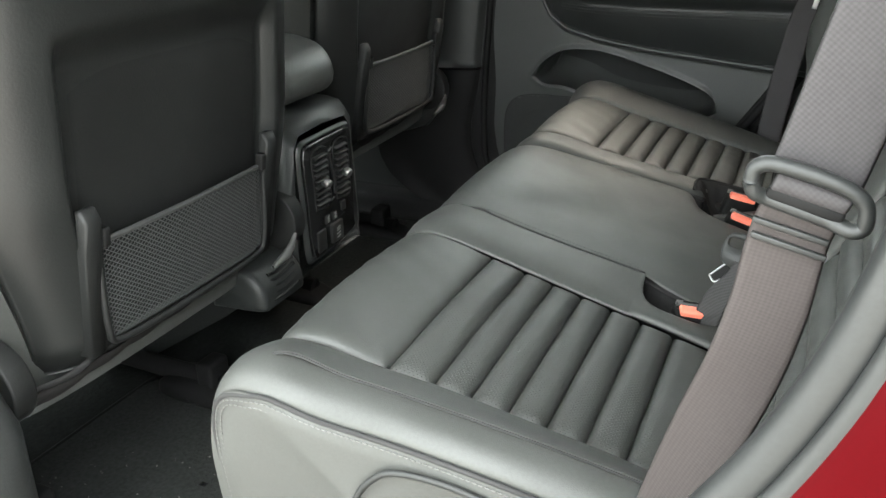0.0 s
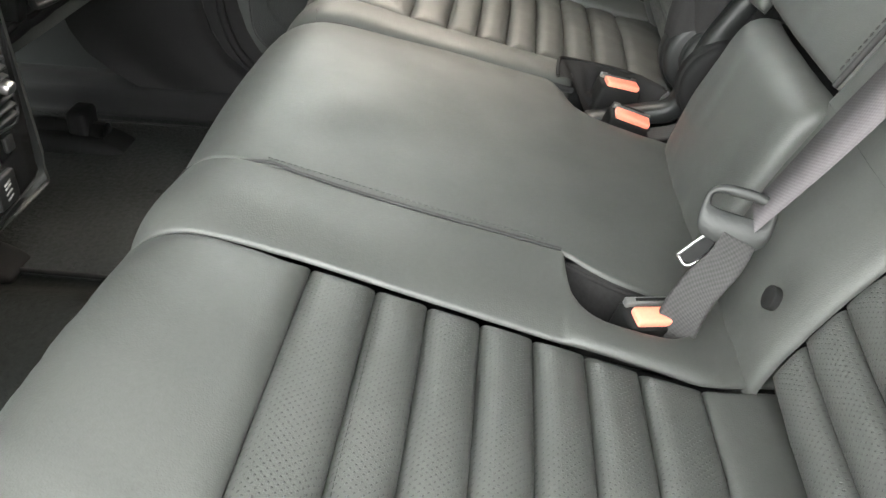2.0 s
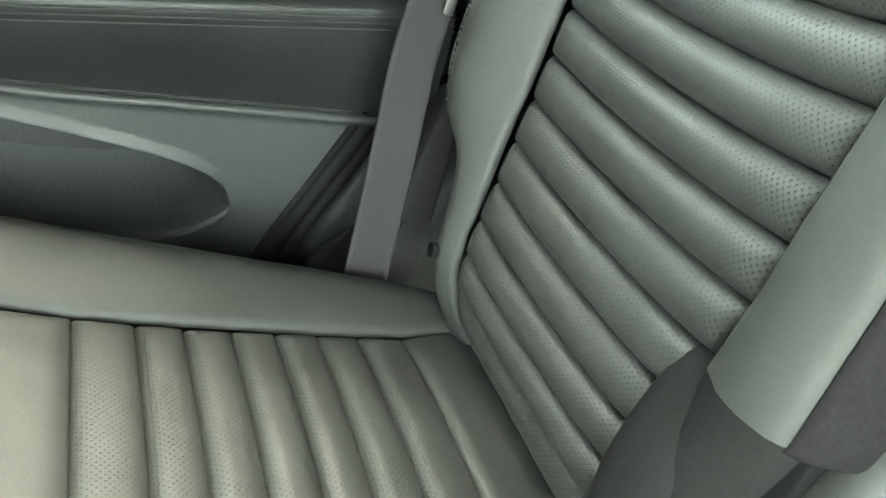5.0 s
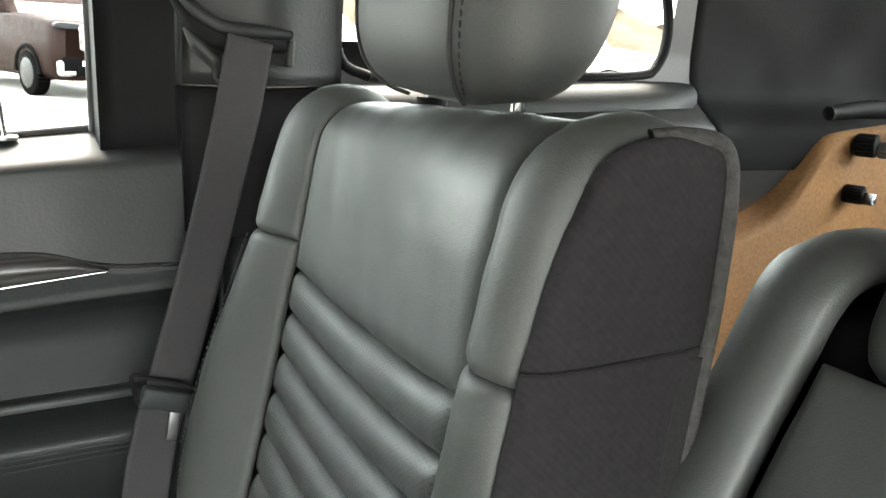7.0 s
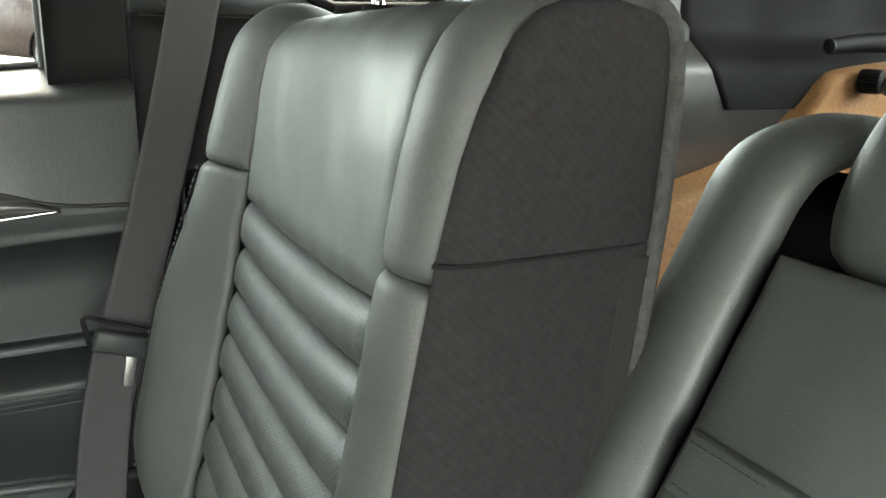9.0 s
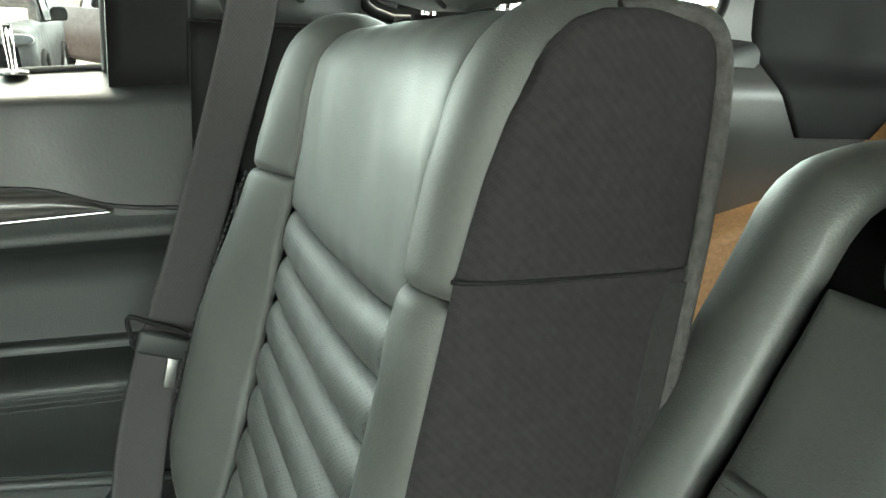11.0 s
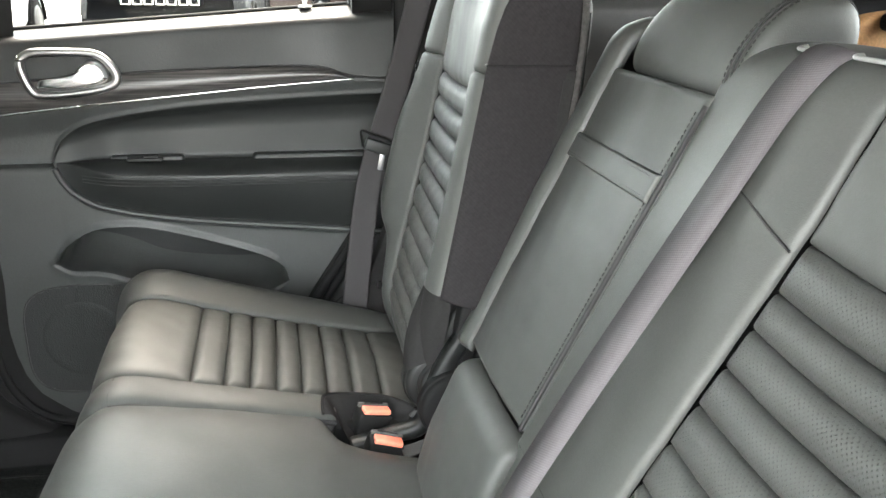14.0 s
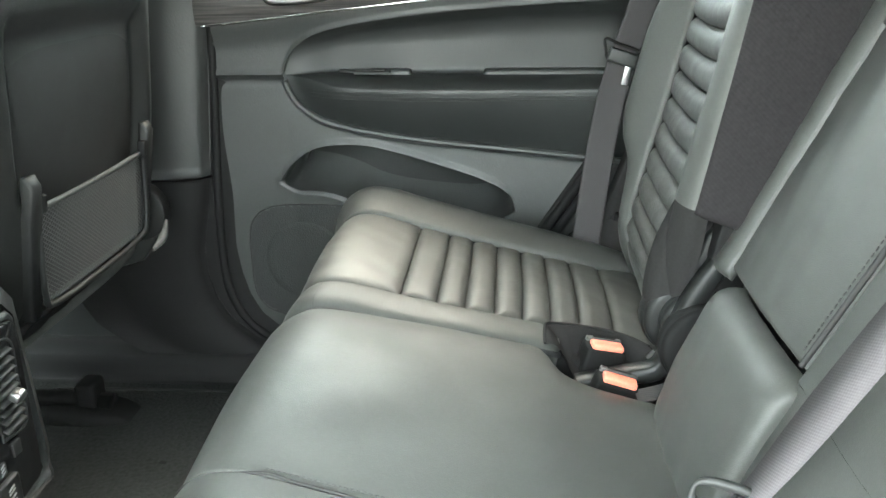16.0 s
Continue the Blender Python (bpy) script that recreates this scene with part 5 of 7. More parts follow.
# ---- far rear door ----
door = tagged(thing("door_1", (-0.1, 0.78, 0.56), "closed rear car door with grey trim, leather armrest and dark wood strip", "car door"), kind="structure")
curve = lambda *pts: (lambda x: float(np.interp(x, [p[0] for p in pts], [p[1] for p in pts])))


def eased(*pts):
    s = spline(pts, 200)
    o = np.argsort(s[:, 0])
    return lambda x: float(np.interp(x, s[o, 0], s[o, 1]))


CHR = eased((-0.49, 1.2105), (-0.442, 1.2145), (-0.30, 1.2300), (-0.155, 1.2445), (0.02, 1.2615), (0.187, 1.2755))
TOP = eased((-0.49, 1.262), (-0.36, 1.272), (-0.22, 1.283), (0.0, 1.294), (0.10, 1.2945), (0.15, 1.290), (0.187, 1.277))
INS = eased((-0.347, 1.127), (-0.338, 1.152), (-0.318, 1.175), (-0.28, 1.196), (-0.2, 1.213), (-0.082, 1.227), (0.08, 1.238), (0.262, 1.2465))
BOT = eased((-0.347, 1.127), (-0.333, 1.092), (-0.312, 1.070), (-0.28, 1.050), (-0.2, 1.030), (-0.098, 1.0145), (0.04, 1.0005), (0.176, 0.9865), (0.262, 0.978))
SILL = lambda x: 1.386 + 0.085 * x
PUP = eased((-0.37, 0.932), (-0.345, 0.965), (-0.303, 0.993), (-0.25, 1.001), (-0.18, 0.994), (-0.05, 0.956), (0.02, 0.929), (0.05, 0.905), (0.058, 0.88))
PLO = eased((-0.37, 0.930), (-0.34, 0.913), (-0.29, 0.909), (-0.24, 0.893), (-0.18, 0.862), (-0.1, 0.85), (0.0, 0.85), (0.058, 0.875))
FRONT = lambda z: float(np.interp(z, [0.58, 0.62, 0.66, 0.70, 0.75, 0.85, 0.95, 1.14, 1.26, 1.4], [-0.36, -0.415, -0.455, -0.476, -0.486, -0.486, -0.481, -0.468, -0.463, -0.463]))
REAR = lambda z: float(np.interp(z, [0.6, 0.85, 0.996, 1.02, 1.4], [-0.03, 0.105, 0.20, 0.262, 0.266]))


def door_y(x, z):
    if z > CHR(x) - 0.001:
        return 0.716
    up = INS(x) if x > -0.347 else 1.127
    dn = BOT(x) if x > -0.347 else 1.127
    if x > -0.347 and dn < z < up:
        e = min(up - z, z - dn, (x + 0.347) * 1.5)
        return 0.744 + 0.05 * smoothstep(0.0, 0.008, e)
    if z >= up:
        y = 0.717 + 0.017 * smoothstep(0, 0.05, CHR(x) - z)
        return y - 0.004 * smoothstep(0.012, 0.0, abs(z - up))
    y = 0.726 + 0.014 * smoothstep(0.0, 0.018, dn - z) + 0.012 * smoothstep(0.05, 0.4, dn - z)
    if x < -0.347:
        y += 0.006 * math.exp(-((z - 1.118) / 0.008) ** 2)
    if -0.37 < x < 0.058 and PLO(x) < z < PUP(x):
        e, g = PUP(x) - z, z - PLO(x)
        deep = smoothstep(0, 0.008, e) * min(1.0, g / max(0.004, g + e - 0.034)) ** 0.9 * smoothstep(0, 0.012, g) * smoothstep(0.0, 0.02, 0.058 - x) * smoothstep(0, 0.03, x + 0.37)
        y += 0.155 * deep
    elif -0.40 < x < 0.08:
        d2 = min(abs(z - PUP(max(-0.37, min(0.058, x)))), abs(z - PLO(max(-0.37, min(0.058, x)))))
        y -= 0.004 * smoothstep(0.014, 0.0, d2) * smoothstep(0.012, 0.0, max(0, -0.37 - x, x - 0.040))
    return y


def masked_sheet(name, fn, xs, zs, keep, material, parent, label=""):
    P = np.array([[(x, fn(x, z), z) for z in zs] for x in xs], float)
    nx, nz, _ = P.shape
    f = [q for q in quads(nx, nz) if keep(*P.reshape(-1, 3)[list(q)][:, [0, 2]].mean(axis=0))]
    used = sorted({i for q in f for i in q})
    at = {k: i for i, k in enumerate(used)}
    v = P.reshape(-1, 3)[used]
    return child(name, mesh(name, v, [tuple(at[i] for i in q) for q in f], material, v[:, [0, 2]]), parent, label)


def lower_panel():
    """The door's moulded panel, gridded along its own lines so that every lip is clean; the pocket runs up behind its lip."""
    soft = lambda n: 0.5 - 0.5 * np.cos(np.linspace(0, math.pi, n))
    xs = np.arange(-0.495, 0.272, 0.0032)
    verts, plan = [], []
    for x in xs:
        q = max(-0.37, min(0.058, x))
        lo, hi = PLO(q), max(PUP(q), PLO(q) + 0.002)
        dn, up = (BOT(x), INS(x)) if x > -0.347 else (1.1265, 1.1275)
        zs = np.concatenate([np.linspace(0.585, lo, 44)[:-1], lo + (hi - lo) * soft(36)[:-1], hi + (dn - hi) * soft(30)[:-1], dn + (up - dn) * soft(16)[:-1], up + (CHR(x) - up) * soft(18), [CHR(x) + 0.005]])
        for z in zs:
            y = door_y(x, z)
            k = smoothstep(lo, hi, z) if lo < z < hi else 0.0
            verts.append((x, y, z + 0.11 * k * min(1.0, max(0.0, y - 0.752) / 0.10)))
            plan.append((x, z))
    nz = len(zs)
    f = [q for q in quads(len(xs), nz) if all(FRONT(plan[k][1]) < plan[k][0] < REAR(plan[k][1]) for k in q)]
    fields = {"lower_panel": [], "pocket_lining": [], "speaker_panel": []}
    for q in f:
        x, z = np.mean([plan[k] for k in q], axis=0)
        c = max(-0.37, min(0.058, x))
        # Upper pocket faces go to darker plastic: pocket shade put into the colour
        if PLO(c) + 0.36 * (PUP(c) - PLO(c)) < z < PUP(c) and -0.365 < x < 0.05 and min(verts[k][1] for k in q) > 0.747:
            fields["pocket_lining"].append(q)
        elif abs((x + 0.300) / 0.141) ** 4 + abs((z - 0.773) / 0.113) ** 4 < 1:
            fields["speaker_panel"].append(q)
        else:
            fields["lower_panel"].append(q)
    for name, material, label in (("lower_panel", DOORPANEL, "grained dark plastic with moulded map pocket"), ("pocket_lining", PLASTIC, "inner wall of the map pocket, pocket shade put into its darker colour"), ("speaker_panel", PERFPLASTIC, "finely perforated speaker panel, door shade put into its dark colour")):
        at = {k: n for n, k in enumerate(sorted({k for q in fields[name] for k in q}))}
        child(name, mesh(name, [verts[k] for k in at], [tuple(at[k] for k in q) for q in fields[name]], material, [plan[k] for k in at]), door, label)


lower_panel()
sheet("upper_panel", lambda x, t: (x, 0.713 + 0.010 * t + 0.07 * smoothstep(0.78, 1.0, t) ** 1.5, (TOP(x) if x < 0.187 else 1.272) - 0.003 + (SILL(x) - (TOP(x) if x < 0.187 else 1.272) + 0.003) * (1 - (1 - t) ** 1.0) + 0.0), np.linspace(-0.47, 0.268, 60), [0, 0.03, 0.1, 0.2, 0.35, 0.5, 0.65, 0.75, 0.82, 0.88, 0.93, 0.97, 1.0], TRIM, door, "soft grey upper door trim")
sheet("sill_ledge", lambda x, t: (x, 0.79 + 0.02 * t, SILL(x) - 0.004 * t), np.linspace(-0.47, 0.268, 30), [0, 0.5, 1.0], RUBBER, door)
sheet("wood_strip", lambda x, t: (x, 0.7135 - 0.007 * math.sin(math.pi * min(1, max(0, t))) - 0.002, CHR(x) + (TOP(x) - CHR(x)) * t), np.linspace(-0.485, 0.187, 90), np.linspace(0, 1, 9), WOOD, door, "dark open-pore wood inlay")
tube("chrome_strip", [(x, 0.7085, CHR(x) - 0.001) for x in np.linspace(-0.475, 0.188, 12)], [0.0024, 0.0024, 0.0023, 0.0018], CHROME, door, n=80, label="thin bright chrome strip")
tube("gap_line", [(x, 0.7128, TOP(x) + 0.002) for x in np.linspace(-0.47, 0.187, 12)] + [(0.262, 0.713, 1.2745)], 0.0022, SEAM, door, n=80)


def insert_pt(x, t):
    """The leather armrest insert: upper field, shelf that stands proud, and the face below it."""
    up, dn = INS(x), BOT(x)
    shelf = 1.124 - 0.008 * smoothstep(-0.34, -0.1, x)
    full = smoothstep(-0.347, -0.23, x)
    out = 0.066 * full
    if t < 0.4:
        q = t / 0.4
        return (x, 0.737 + 0.030 * smoothstep(0, 0.25, q) * full + 0.002, up + (shelf + 0.006 * full - up) * q)
    if t < 0.62:
        q = (t - 0.4) / 0.22
        a = q * math.pi / 2
        return (x, 0.769 * full + 0.739 * (1 - full) - out * (1 - (1 - q) ** 1.6), shelf + 0.006 * full - 0.022 * full * (1 - math.cos(a)))
    q = (t - 0.62) / 0.38
    top = shelf - 0.016 * full
    y0 = 0.769 * full + 0.739 * (1 - full) - out
    return (x, y0 + (0.738 - y0) * q ** 1.5, top + (dn - top) * q)


ins_x = [-0.346, -0.344, -0.34, -0.334, -0.326, -0.316] + list(np.linspace(-0.305, 0.262, 64))
ins = sheet("armrest_insert", insert_pt, ins_x, [0, 0.02, 0.05, 0.1, 0.2, 0.3, 0.36, 0.4, 0.43, 0.46, 0.49, 0.52, 0.55, 0.58, 0.6, 0.62, 0.66, 0.7, 0.76, 0.82, 0.88, 0.94, 0.98, 1.0], DOORLEATHER, door, "black leather armrest insert")
for dz in (0.0, 0.006, 0.012):
    tube("stitch_row", [(x, 0.7005 - 0.0035 + 0.018 * (1 - smoothstep(-0.33, -0.23, x)) * 2 + dz * 0.05, 1.1035 - dz - 0.006 * smoothstep(-0.34, -0.1, x)) for x in np.linspace(-0.30, 0.26, 14)], 0.0008, DTHREAD, ins, n=70, sides=5)
tube("insert_seam", [(x, 0.733, INS(x) + 0.001) for x in list(np.linspace(-0.346, -0.28, 8)) + list(np.linspace(-0.25, 0.262, 10))], 0.0022, SEAM, ins, n=90)
box("shelf_recess", (0.13, 0.02, 0.016), pose(-0.19, 0.762, 1.1235, 0, 0, 0), DOORLEATHER, ins, 0.006)
box("shelf_recess", (0.26, 0.02, 0.018), pose(0.13, 0.762, 1.1225, 0, 0, 0), DOORLEATHER, ins, 0.007)
sw = box("window_switch", (0.062, 0.022, 0.006), pose(-0.192, 0.742, 1.1275, 0, 0, 0), PLASTIC, door, 0.002)
box("switch_paddle", (0.026, 0.012, 0.006), pose(-0.182, 0.744, 1.131, 12, 0, 0), TRIM, sw, 0.002)
tube("panel_lip", [(x, 0.7285, BOT(x) - 0.0045) for x in [-0.345, -0.338, -0.325, -0.31, -0.28, -0.24, -0.2, -0.1, 0.0, 0.1, 0.2, 0.262]], 0.0055, DOORPANEL, door, n=120, sides=10)
tube("edge_lip", [(REAR(z) + 0.0, 0.741 + 0.012 * smoothstep(1.0, 0.6, z), z) for z in np.linspace(0.62, 0.985, 14)], 0.006, BLACK, door, n=60)
# inner handle
ring = [(-0.372, 1.310), (-0.352, 1.3205), (-0.30, 1.3215), (-0.252, 1.3185), (-0.229, 1.301), (-0.220, 1.277), (-0.238, 1.262), (-0.29, 1.2525), (-0.345, 1.250), (-0.362, 1.262), (-0.373, 1.293), (-0.372, 1.310)]
tube("handle_bezel", [(x, 0.706, z) for x, z in ring], 0.0065, SATIN, door, n=90, sides=10, label="satin metal handle surround", flat=1.15)
o = np.array(ring[:-1])
c0 = o.mean(axis=0)
r0 = spline(np.vstack([o, o[:1]]), 49)[:-1]
loft("handle_cup", [[(c0[0] + (p[0] - c0[0]) * k, y, c0[1] + (p[1] - c0[1]) * k) for p in r0] for k, y in ((0.99, 0.708), (0.95, 0.712), (0.9, 0.73), (0.8, 0.742), (0.4, 0.746), (0.02, 0.747))], BLACK, door, caps=False)
hl = pillow("handle_lever", [(-0.352, 1.262), (-0.345, 1.276), (-0.31, 1.282), (-0.285, 1.289), (-0.27, 1.305), (-0.252, 1.308), (-0.236, 1.292), (-0.236, 1.273), (-0.26, 1.264), (-0.31, 1.258)], 0.699, 0.722, 0.010, LEVER, door, "polished chrome door lever", n=8)
# lock knob
disc("lock_knob_base", 0.013, 0.004, pose(0.108, 0.782, SILL(0.108) + 0.001), SATIN, door, 0.001)
tube("lock_knob", [(0.108, 0.782, SILL(0.108)), (0.106, 0.782, SILL(0.108) + 0.02), (0.104, 0.782, SILL(0.108) + 0.045)], [0.0042, 0.004, 0.005, 0.0045], CHROME, door, n=12)
# speaker panel
spk = [(-0.300 + 0.1415 * math.copysign(abs(math.cos(a)) ** 0.5, math.cos(a)), 0.773 + 0.1135 * math.copysign(abs(math.sin(a)) ** 0.5, math.sin(a))) for a in np.linspace(0.6, 2 * math.pi - 1.2, 60)]
tube("speaker_seam", [(x, door_y(x, z) - 0.0002, z) for x, z in spk], 0.0016, SEAM, door, n=60, sides=6)
sheet("speaker_grille", lambda r, a: (-0.335 + r * math.cos(a), door_y(-0.335 + r * math.cos(a), 0.775 + r * math.sin(a)) - 0.0015 * smoothstep(0.078, 0.07, r), 0.775 + r * math.sin(a)), [0.001, 0.02, 0.04, 0.06, 0.07, 0.074, 0.078], list(np.linspace(0, 2 * math.pi, 41)), PERFPLASTIC, door, "fine round speaker grille in the door panel")
# window frame and glass of the door
sheet("rear_frame", lambda x, z: (x, 0.745 + 0.02 * (z - 1.4), z), np.linspace(0.19, 0.275, 6), np.linspace(1.385, 1.76, 12), BLACK, door, thick=(0, 0.05, 0))
sheet("upper_frame", lambda x, z: (x, 0.745, z), np.linspace(-0.62, 0.275, 8), np.linspace(1.672, 1.76, 4), BLACK, door, thick=(0, 0.05, 0))
glass = sheet("window_pane", lambda x, z: (x, 0.800 - 0.10 * (z - 1.4), z), np.linspace(-0.62, 0.2, 3), np.linspace(1.30, 1.68, 3), GLASS, door)
glass.visible_shadow = False
tube("window_seal", [(-0.62, 0.797, 1.336), (-0.2, 0.797, SILL(-0.2) + 0.001), (0.189, 0.797, SILL(0.189) + 0.001)], 0.004, SEAM, door, n=20, sides=6)
tube("window_edge_trim", [(0.189, 0.79, 1.40), (0.189, 0.785, 1.55), (0.187, 0.775, 1.70)], 0.004, TRIM, door, n=12, sides=6)
tube("weather_strip", [(REAR(z) + 0.012, 0.742, z) for z in (0.80, 0.85, 0.92, 0.98)] + [(0.232, 0.744, 1.04)], 0.010, BLACK, door, n=30)
tube("weather_strip", [(REAR(z) + 0.036, 0.752, z) for z in (0.80, 0.85, 0.92, 0.98)] + [(0.262, 0.754, 1.05)], 0.010, BLACK, door, n=30)
tube("weather_strip", [(FRONT(z) - 0.004, 0.735, z) for z in (1.38, 1.25, 1.1, 0.95, 0.85, 0.75, 0.70, 0.66, 0.63)] + [(-0.38, 0.728, 0.612), (-0.30, 0.722, 0.606), (-0.1, 0.72, 0.603)], 0.008, BLACK, door, n=70)

# ---- body shell around the cabin ----
def wall(name, label, category, fn, us, vs, material, thick):
    return structure(sheet(name, fn, us, vs, material, None, thick=thick), label, category)


wall("floor", "black carpeted car floor", "floor", lambda x, y: (x, y, 0.55 + 0.05 * smoothstep(0.16, 0.05, abs(y)) + 0.003 * math.sin(x * 23) * math.sin(y * 19)), np.linspace(-1.55, 0.45, 60), np.linspace(-0.76, 0.80, 60), CARPET, (0, 0, -0.05))
wall("floor_rear", "raised cargo floor behind the rear seats", "floor", lambda x, y: (x, y, 0.86), np.linspace(0.42, 1.72, 10), np.linspace(-0.76, 0.8, 10), CARPET, (0, 0, -0.05))
wall("seat_base", "carpeted step below the rear seat", "floor", lambda y, z: (-0.12 + 0.1 * (z - 0.55), y, z), np.linspace(-0.64, 0.64, 20), np.linspace(0.53, 0.78, 8), CARPET, (0.04, 0, 0))
wall("headliner", "pale cloth headliner under the car roof", "ceiling", lambda x, y: (x, y, 1.80 - 0.10 * (abs(y) / 0.75) ** 2.5 - 0.05 * smoothstep(0.7, 1.6, x) - 0.10 * smoothstep(-0.6, -1.3, x)), np.linspace(-1.2, 1.62, 24), np.linspace(-0.74, 0.74, 24), HEADLINER, (0, 0, 0.03))
wall("roof", "red painted car roof", "car roof", lambda x, y: (x, y, 1.845 - 0.10 * (abs(y) / 0.75) ** 2.5 - 0.05 * smoothstep(0.7, 1.6, x) - 0.10 * smoothstep(-0.6, -1.3, x)), np.linspace(-1.2, 1.66, 24), np.linspace(-0.79, 0.79, 24), REDPAINT, (0, 0, -0.008))
wall("sill_trim", "black plastic door sill trim", "trim", lambda x, t: (x, 0.665 + 0.03 * min(1, t) + (0.11 * (t - 1) if t > 1 else 0), 0.55 + 0.048 * smoothstep(0, 1, t)), np.linspace(-1.4, 0.3, 30), [0, 0.2, 0.4, 0.6, 0.8, 1.0, 1.5, 2.0], BLACK, (0, 0.0, -0.05))
wall("outer_side_far", "red outer skin of the far car side", "car body", lambda x, z: (x, 0.905, z), np.linspace(-1.6, 1.7, 8), np.linspace(0.35, 1.34, 6), REDPAINT, (0, 0.01, 0))

# pillar between the far doors
pillar = tagged(thing("pillar_1", (-0.55, 0.74, 0.58), "grey and black moulded pillar trim between the doors", "pillar trim"), kind="structure")
PX = lambda z: float(np.interp(z, [0.55, 0.598, 0.62, 0.66, 0.70, 0.75, 0.80, 0.85, 0.9, 0.945, 1.1, 1.35, 1.75], [-0.36, -0.40, -0.44, -0.49, -0.513, -0.526, -0.528, -0.518, -0.506, -0.499, -0.484, -0.462, -0.44]))
zs_low = list(np.linspace(0.56, 0.942, 60))
sheet("lower_trim", lambda z, t: (PX(z) - 0.16 * t + 0.004, 0.712 + 0.022 * (1 - smoothstep(0, 0.1, t)) - 0.012 * smoothstep(0.1, 0.5, t), z), zs_low, [0, 0.02, 0.05, 0.1, 0.2, 0.35, 0.6, 1.0, 1.6], BLACK, pillar, thick=(-0.002, 0.03, 0))
sheet("upper_trim", lambda z, t: (PX(z) - 0.12 * t + 0.004, 0.710 + 0.022 * (1 - smoothstep(0, 0.12, t)) - 0.012 * smoothstep(0.1, 0.6, t) - 0.03 * smoothstep(1.3, 1.7, z), z), list(np.linspace(0.946, 1.78, 40)), [0, 0.03, 0.08, 0.15, 0.3, 0.5, 0.8, 1.0], TRIM, pillar, thick=(-0.002, 0.03, 0))
sheet("inner_reveal", lambda z, t: (PX(z) + 0.004 + 0.07 * t, 0.735 + 0.02 * t, z), list(np.linspace(0.56, 1.78, 60)), [0, 0.3, 0.6, 1.0], BLACK, pillar)

# quarter trim with window, belt line shelf and tan cargo side
quarter = tagged(thing("quarter_trim", (0.7, 0.74, 0.86), "grey moulded rear quarter trim with fixed window", "car trim"), kind="structure")
sheet("wheel_arch_trim", lambda t, z: (REAR(z) + 0.045 + t * 0.30, 0.752 - 0.075 * smoothstep(0.0, 0.30, t), z), np.linspace(0, 1, 24), np.concatenate([np.linspace(0.78, 1.0, 24), np.linspace(1.003, 1.02, 6), np.linspace(1.06, 1.30, 8)]), PLASTIC, quarter, "black leatherette wheel arch cover", thick=(0, 0.02, 0))
sheet("arch_backing", lambda t, z: (REAR(z) + 0.002 + t * (0.62 - REAR(z)), 0.772, z), np.linspace(0, 1, 8), np.linspace(0.56, 1.50, 30), BLACK, quarter, thick=(0, 0.02, 0))
pillow("arch_cushion", [(0.13, 0.83), (0.16, 0.84), (0.215, 0.93), (0.25, 1.02), (0.27, 1.02), (0.26, 0.90), (0.24, 0.80), (0.16, 0.79)], 0.668, 0.71, 0.018, LINER, quarter)
sheet("pillar_cover", lambda x, z: (x, 0.716 - 0.022 * math.sin(math.pi * smoothstep(0.262, 0.43, x)) - 0.05 * (z - 1.3) * 0.5, z), np.linspace(0.262, 0.435, 20), np.linspace(1.30, 1.452, 10), BLACK, quarter, thick=(0, 0.03, 0))
sheet("pillar_cover", lambda x, z: (x, 0.712 - 0.022 * math.sin(math.pi * smoothstep(0.262, 0.425, x)) - 0.06 * (z - 1.3) * 0.6, z), np.linspace(0.262, 0.425 , 20), np.linspace(1.455, 1.78, 20), TRIM, quarter, "pale grey upper pillar cover", thick=(0, 0.03, 0))
WTOP, WBOT = 1.612, (lambda x: 1.462 + 0.02 * (x - 0.42))


def rounded_window(x0, x1, z0, z1, r):
    def inside(x, z):
        cxx, czz = min(max(x, x0 + r), x1 - r), min(max(z, z0(x) + r), z1 - r)
        return (x - cxx) ** 2 + (z - czz) ** 2 < r * r if not (x0 + r < x < x1 - r or z0(x) + r < z < z1 - r) else (x0 < x < x1 and z0(x) < z < z1)
    return inside


TANZ = eased((0.40, 1.13), (0.6, 1.165), (0.85, 1.235), (1.0, 1.272), (1.08, 1.30), (1.14, 1.37), (1.2, 1.415), (1.5, 1.44))
hole = rounded_window(0.425, 0.903, WBOT, WTOP, 0.045)


def quarter_y(x, z):
    y = 0.70 - 0.05 * smoothstep(0.95, 1.4, x)
    y += 0.035 * smoothstep(1.395, 1.455, z) - 0.10 * max(0, z - 1.5)
    y += 0.035 * smoothstep(1.37, 1.25, z) * smoothstep(1.4, 0.6, x)
    return y


masked_sheet("quarter_panel", quarter_y, np.arange(0.40, 1.46, 0.011), np.arange(1.19, 1.80, 0.008), lambda x, z: not hole(x, z) and z > TANZ(x) - 0.02, QUARTERGLOSS, quarter, "dark moulded panel round the fixed window")
wl = [(0.47, 1.463), (0.66, 1.467), (0.858, 1.471), (0.895, 1.488), (0.904, 1.525), (0.89, 1.575), (0.855, 1.608), (0.62, 1.612), (0.47, 1.612), (0.435, 1.58), (0.425, 1.53), (0.438, 1.478), (0.47, 1.463)]
tube("window_gasket", [(x, quarter_y(x, z) + 0.004, z) for x, z in wl], 0.007, BLACK, quarter, n=110)
qg = sheet("window_pane", lambda x, z: (x, 0.745 - 0.10 * (z - 1.5), z), np.linspace(0.40, 0.95, 3), np.linspace(1.42, 1.66, 3), GLASS, quarter)
qg.visible_shadow = False
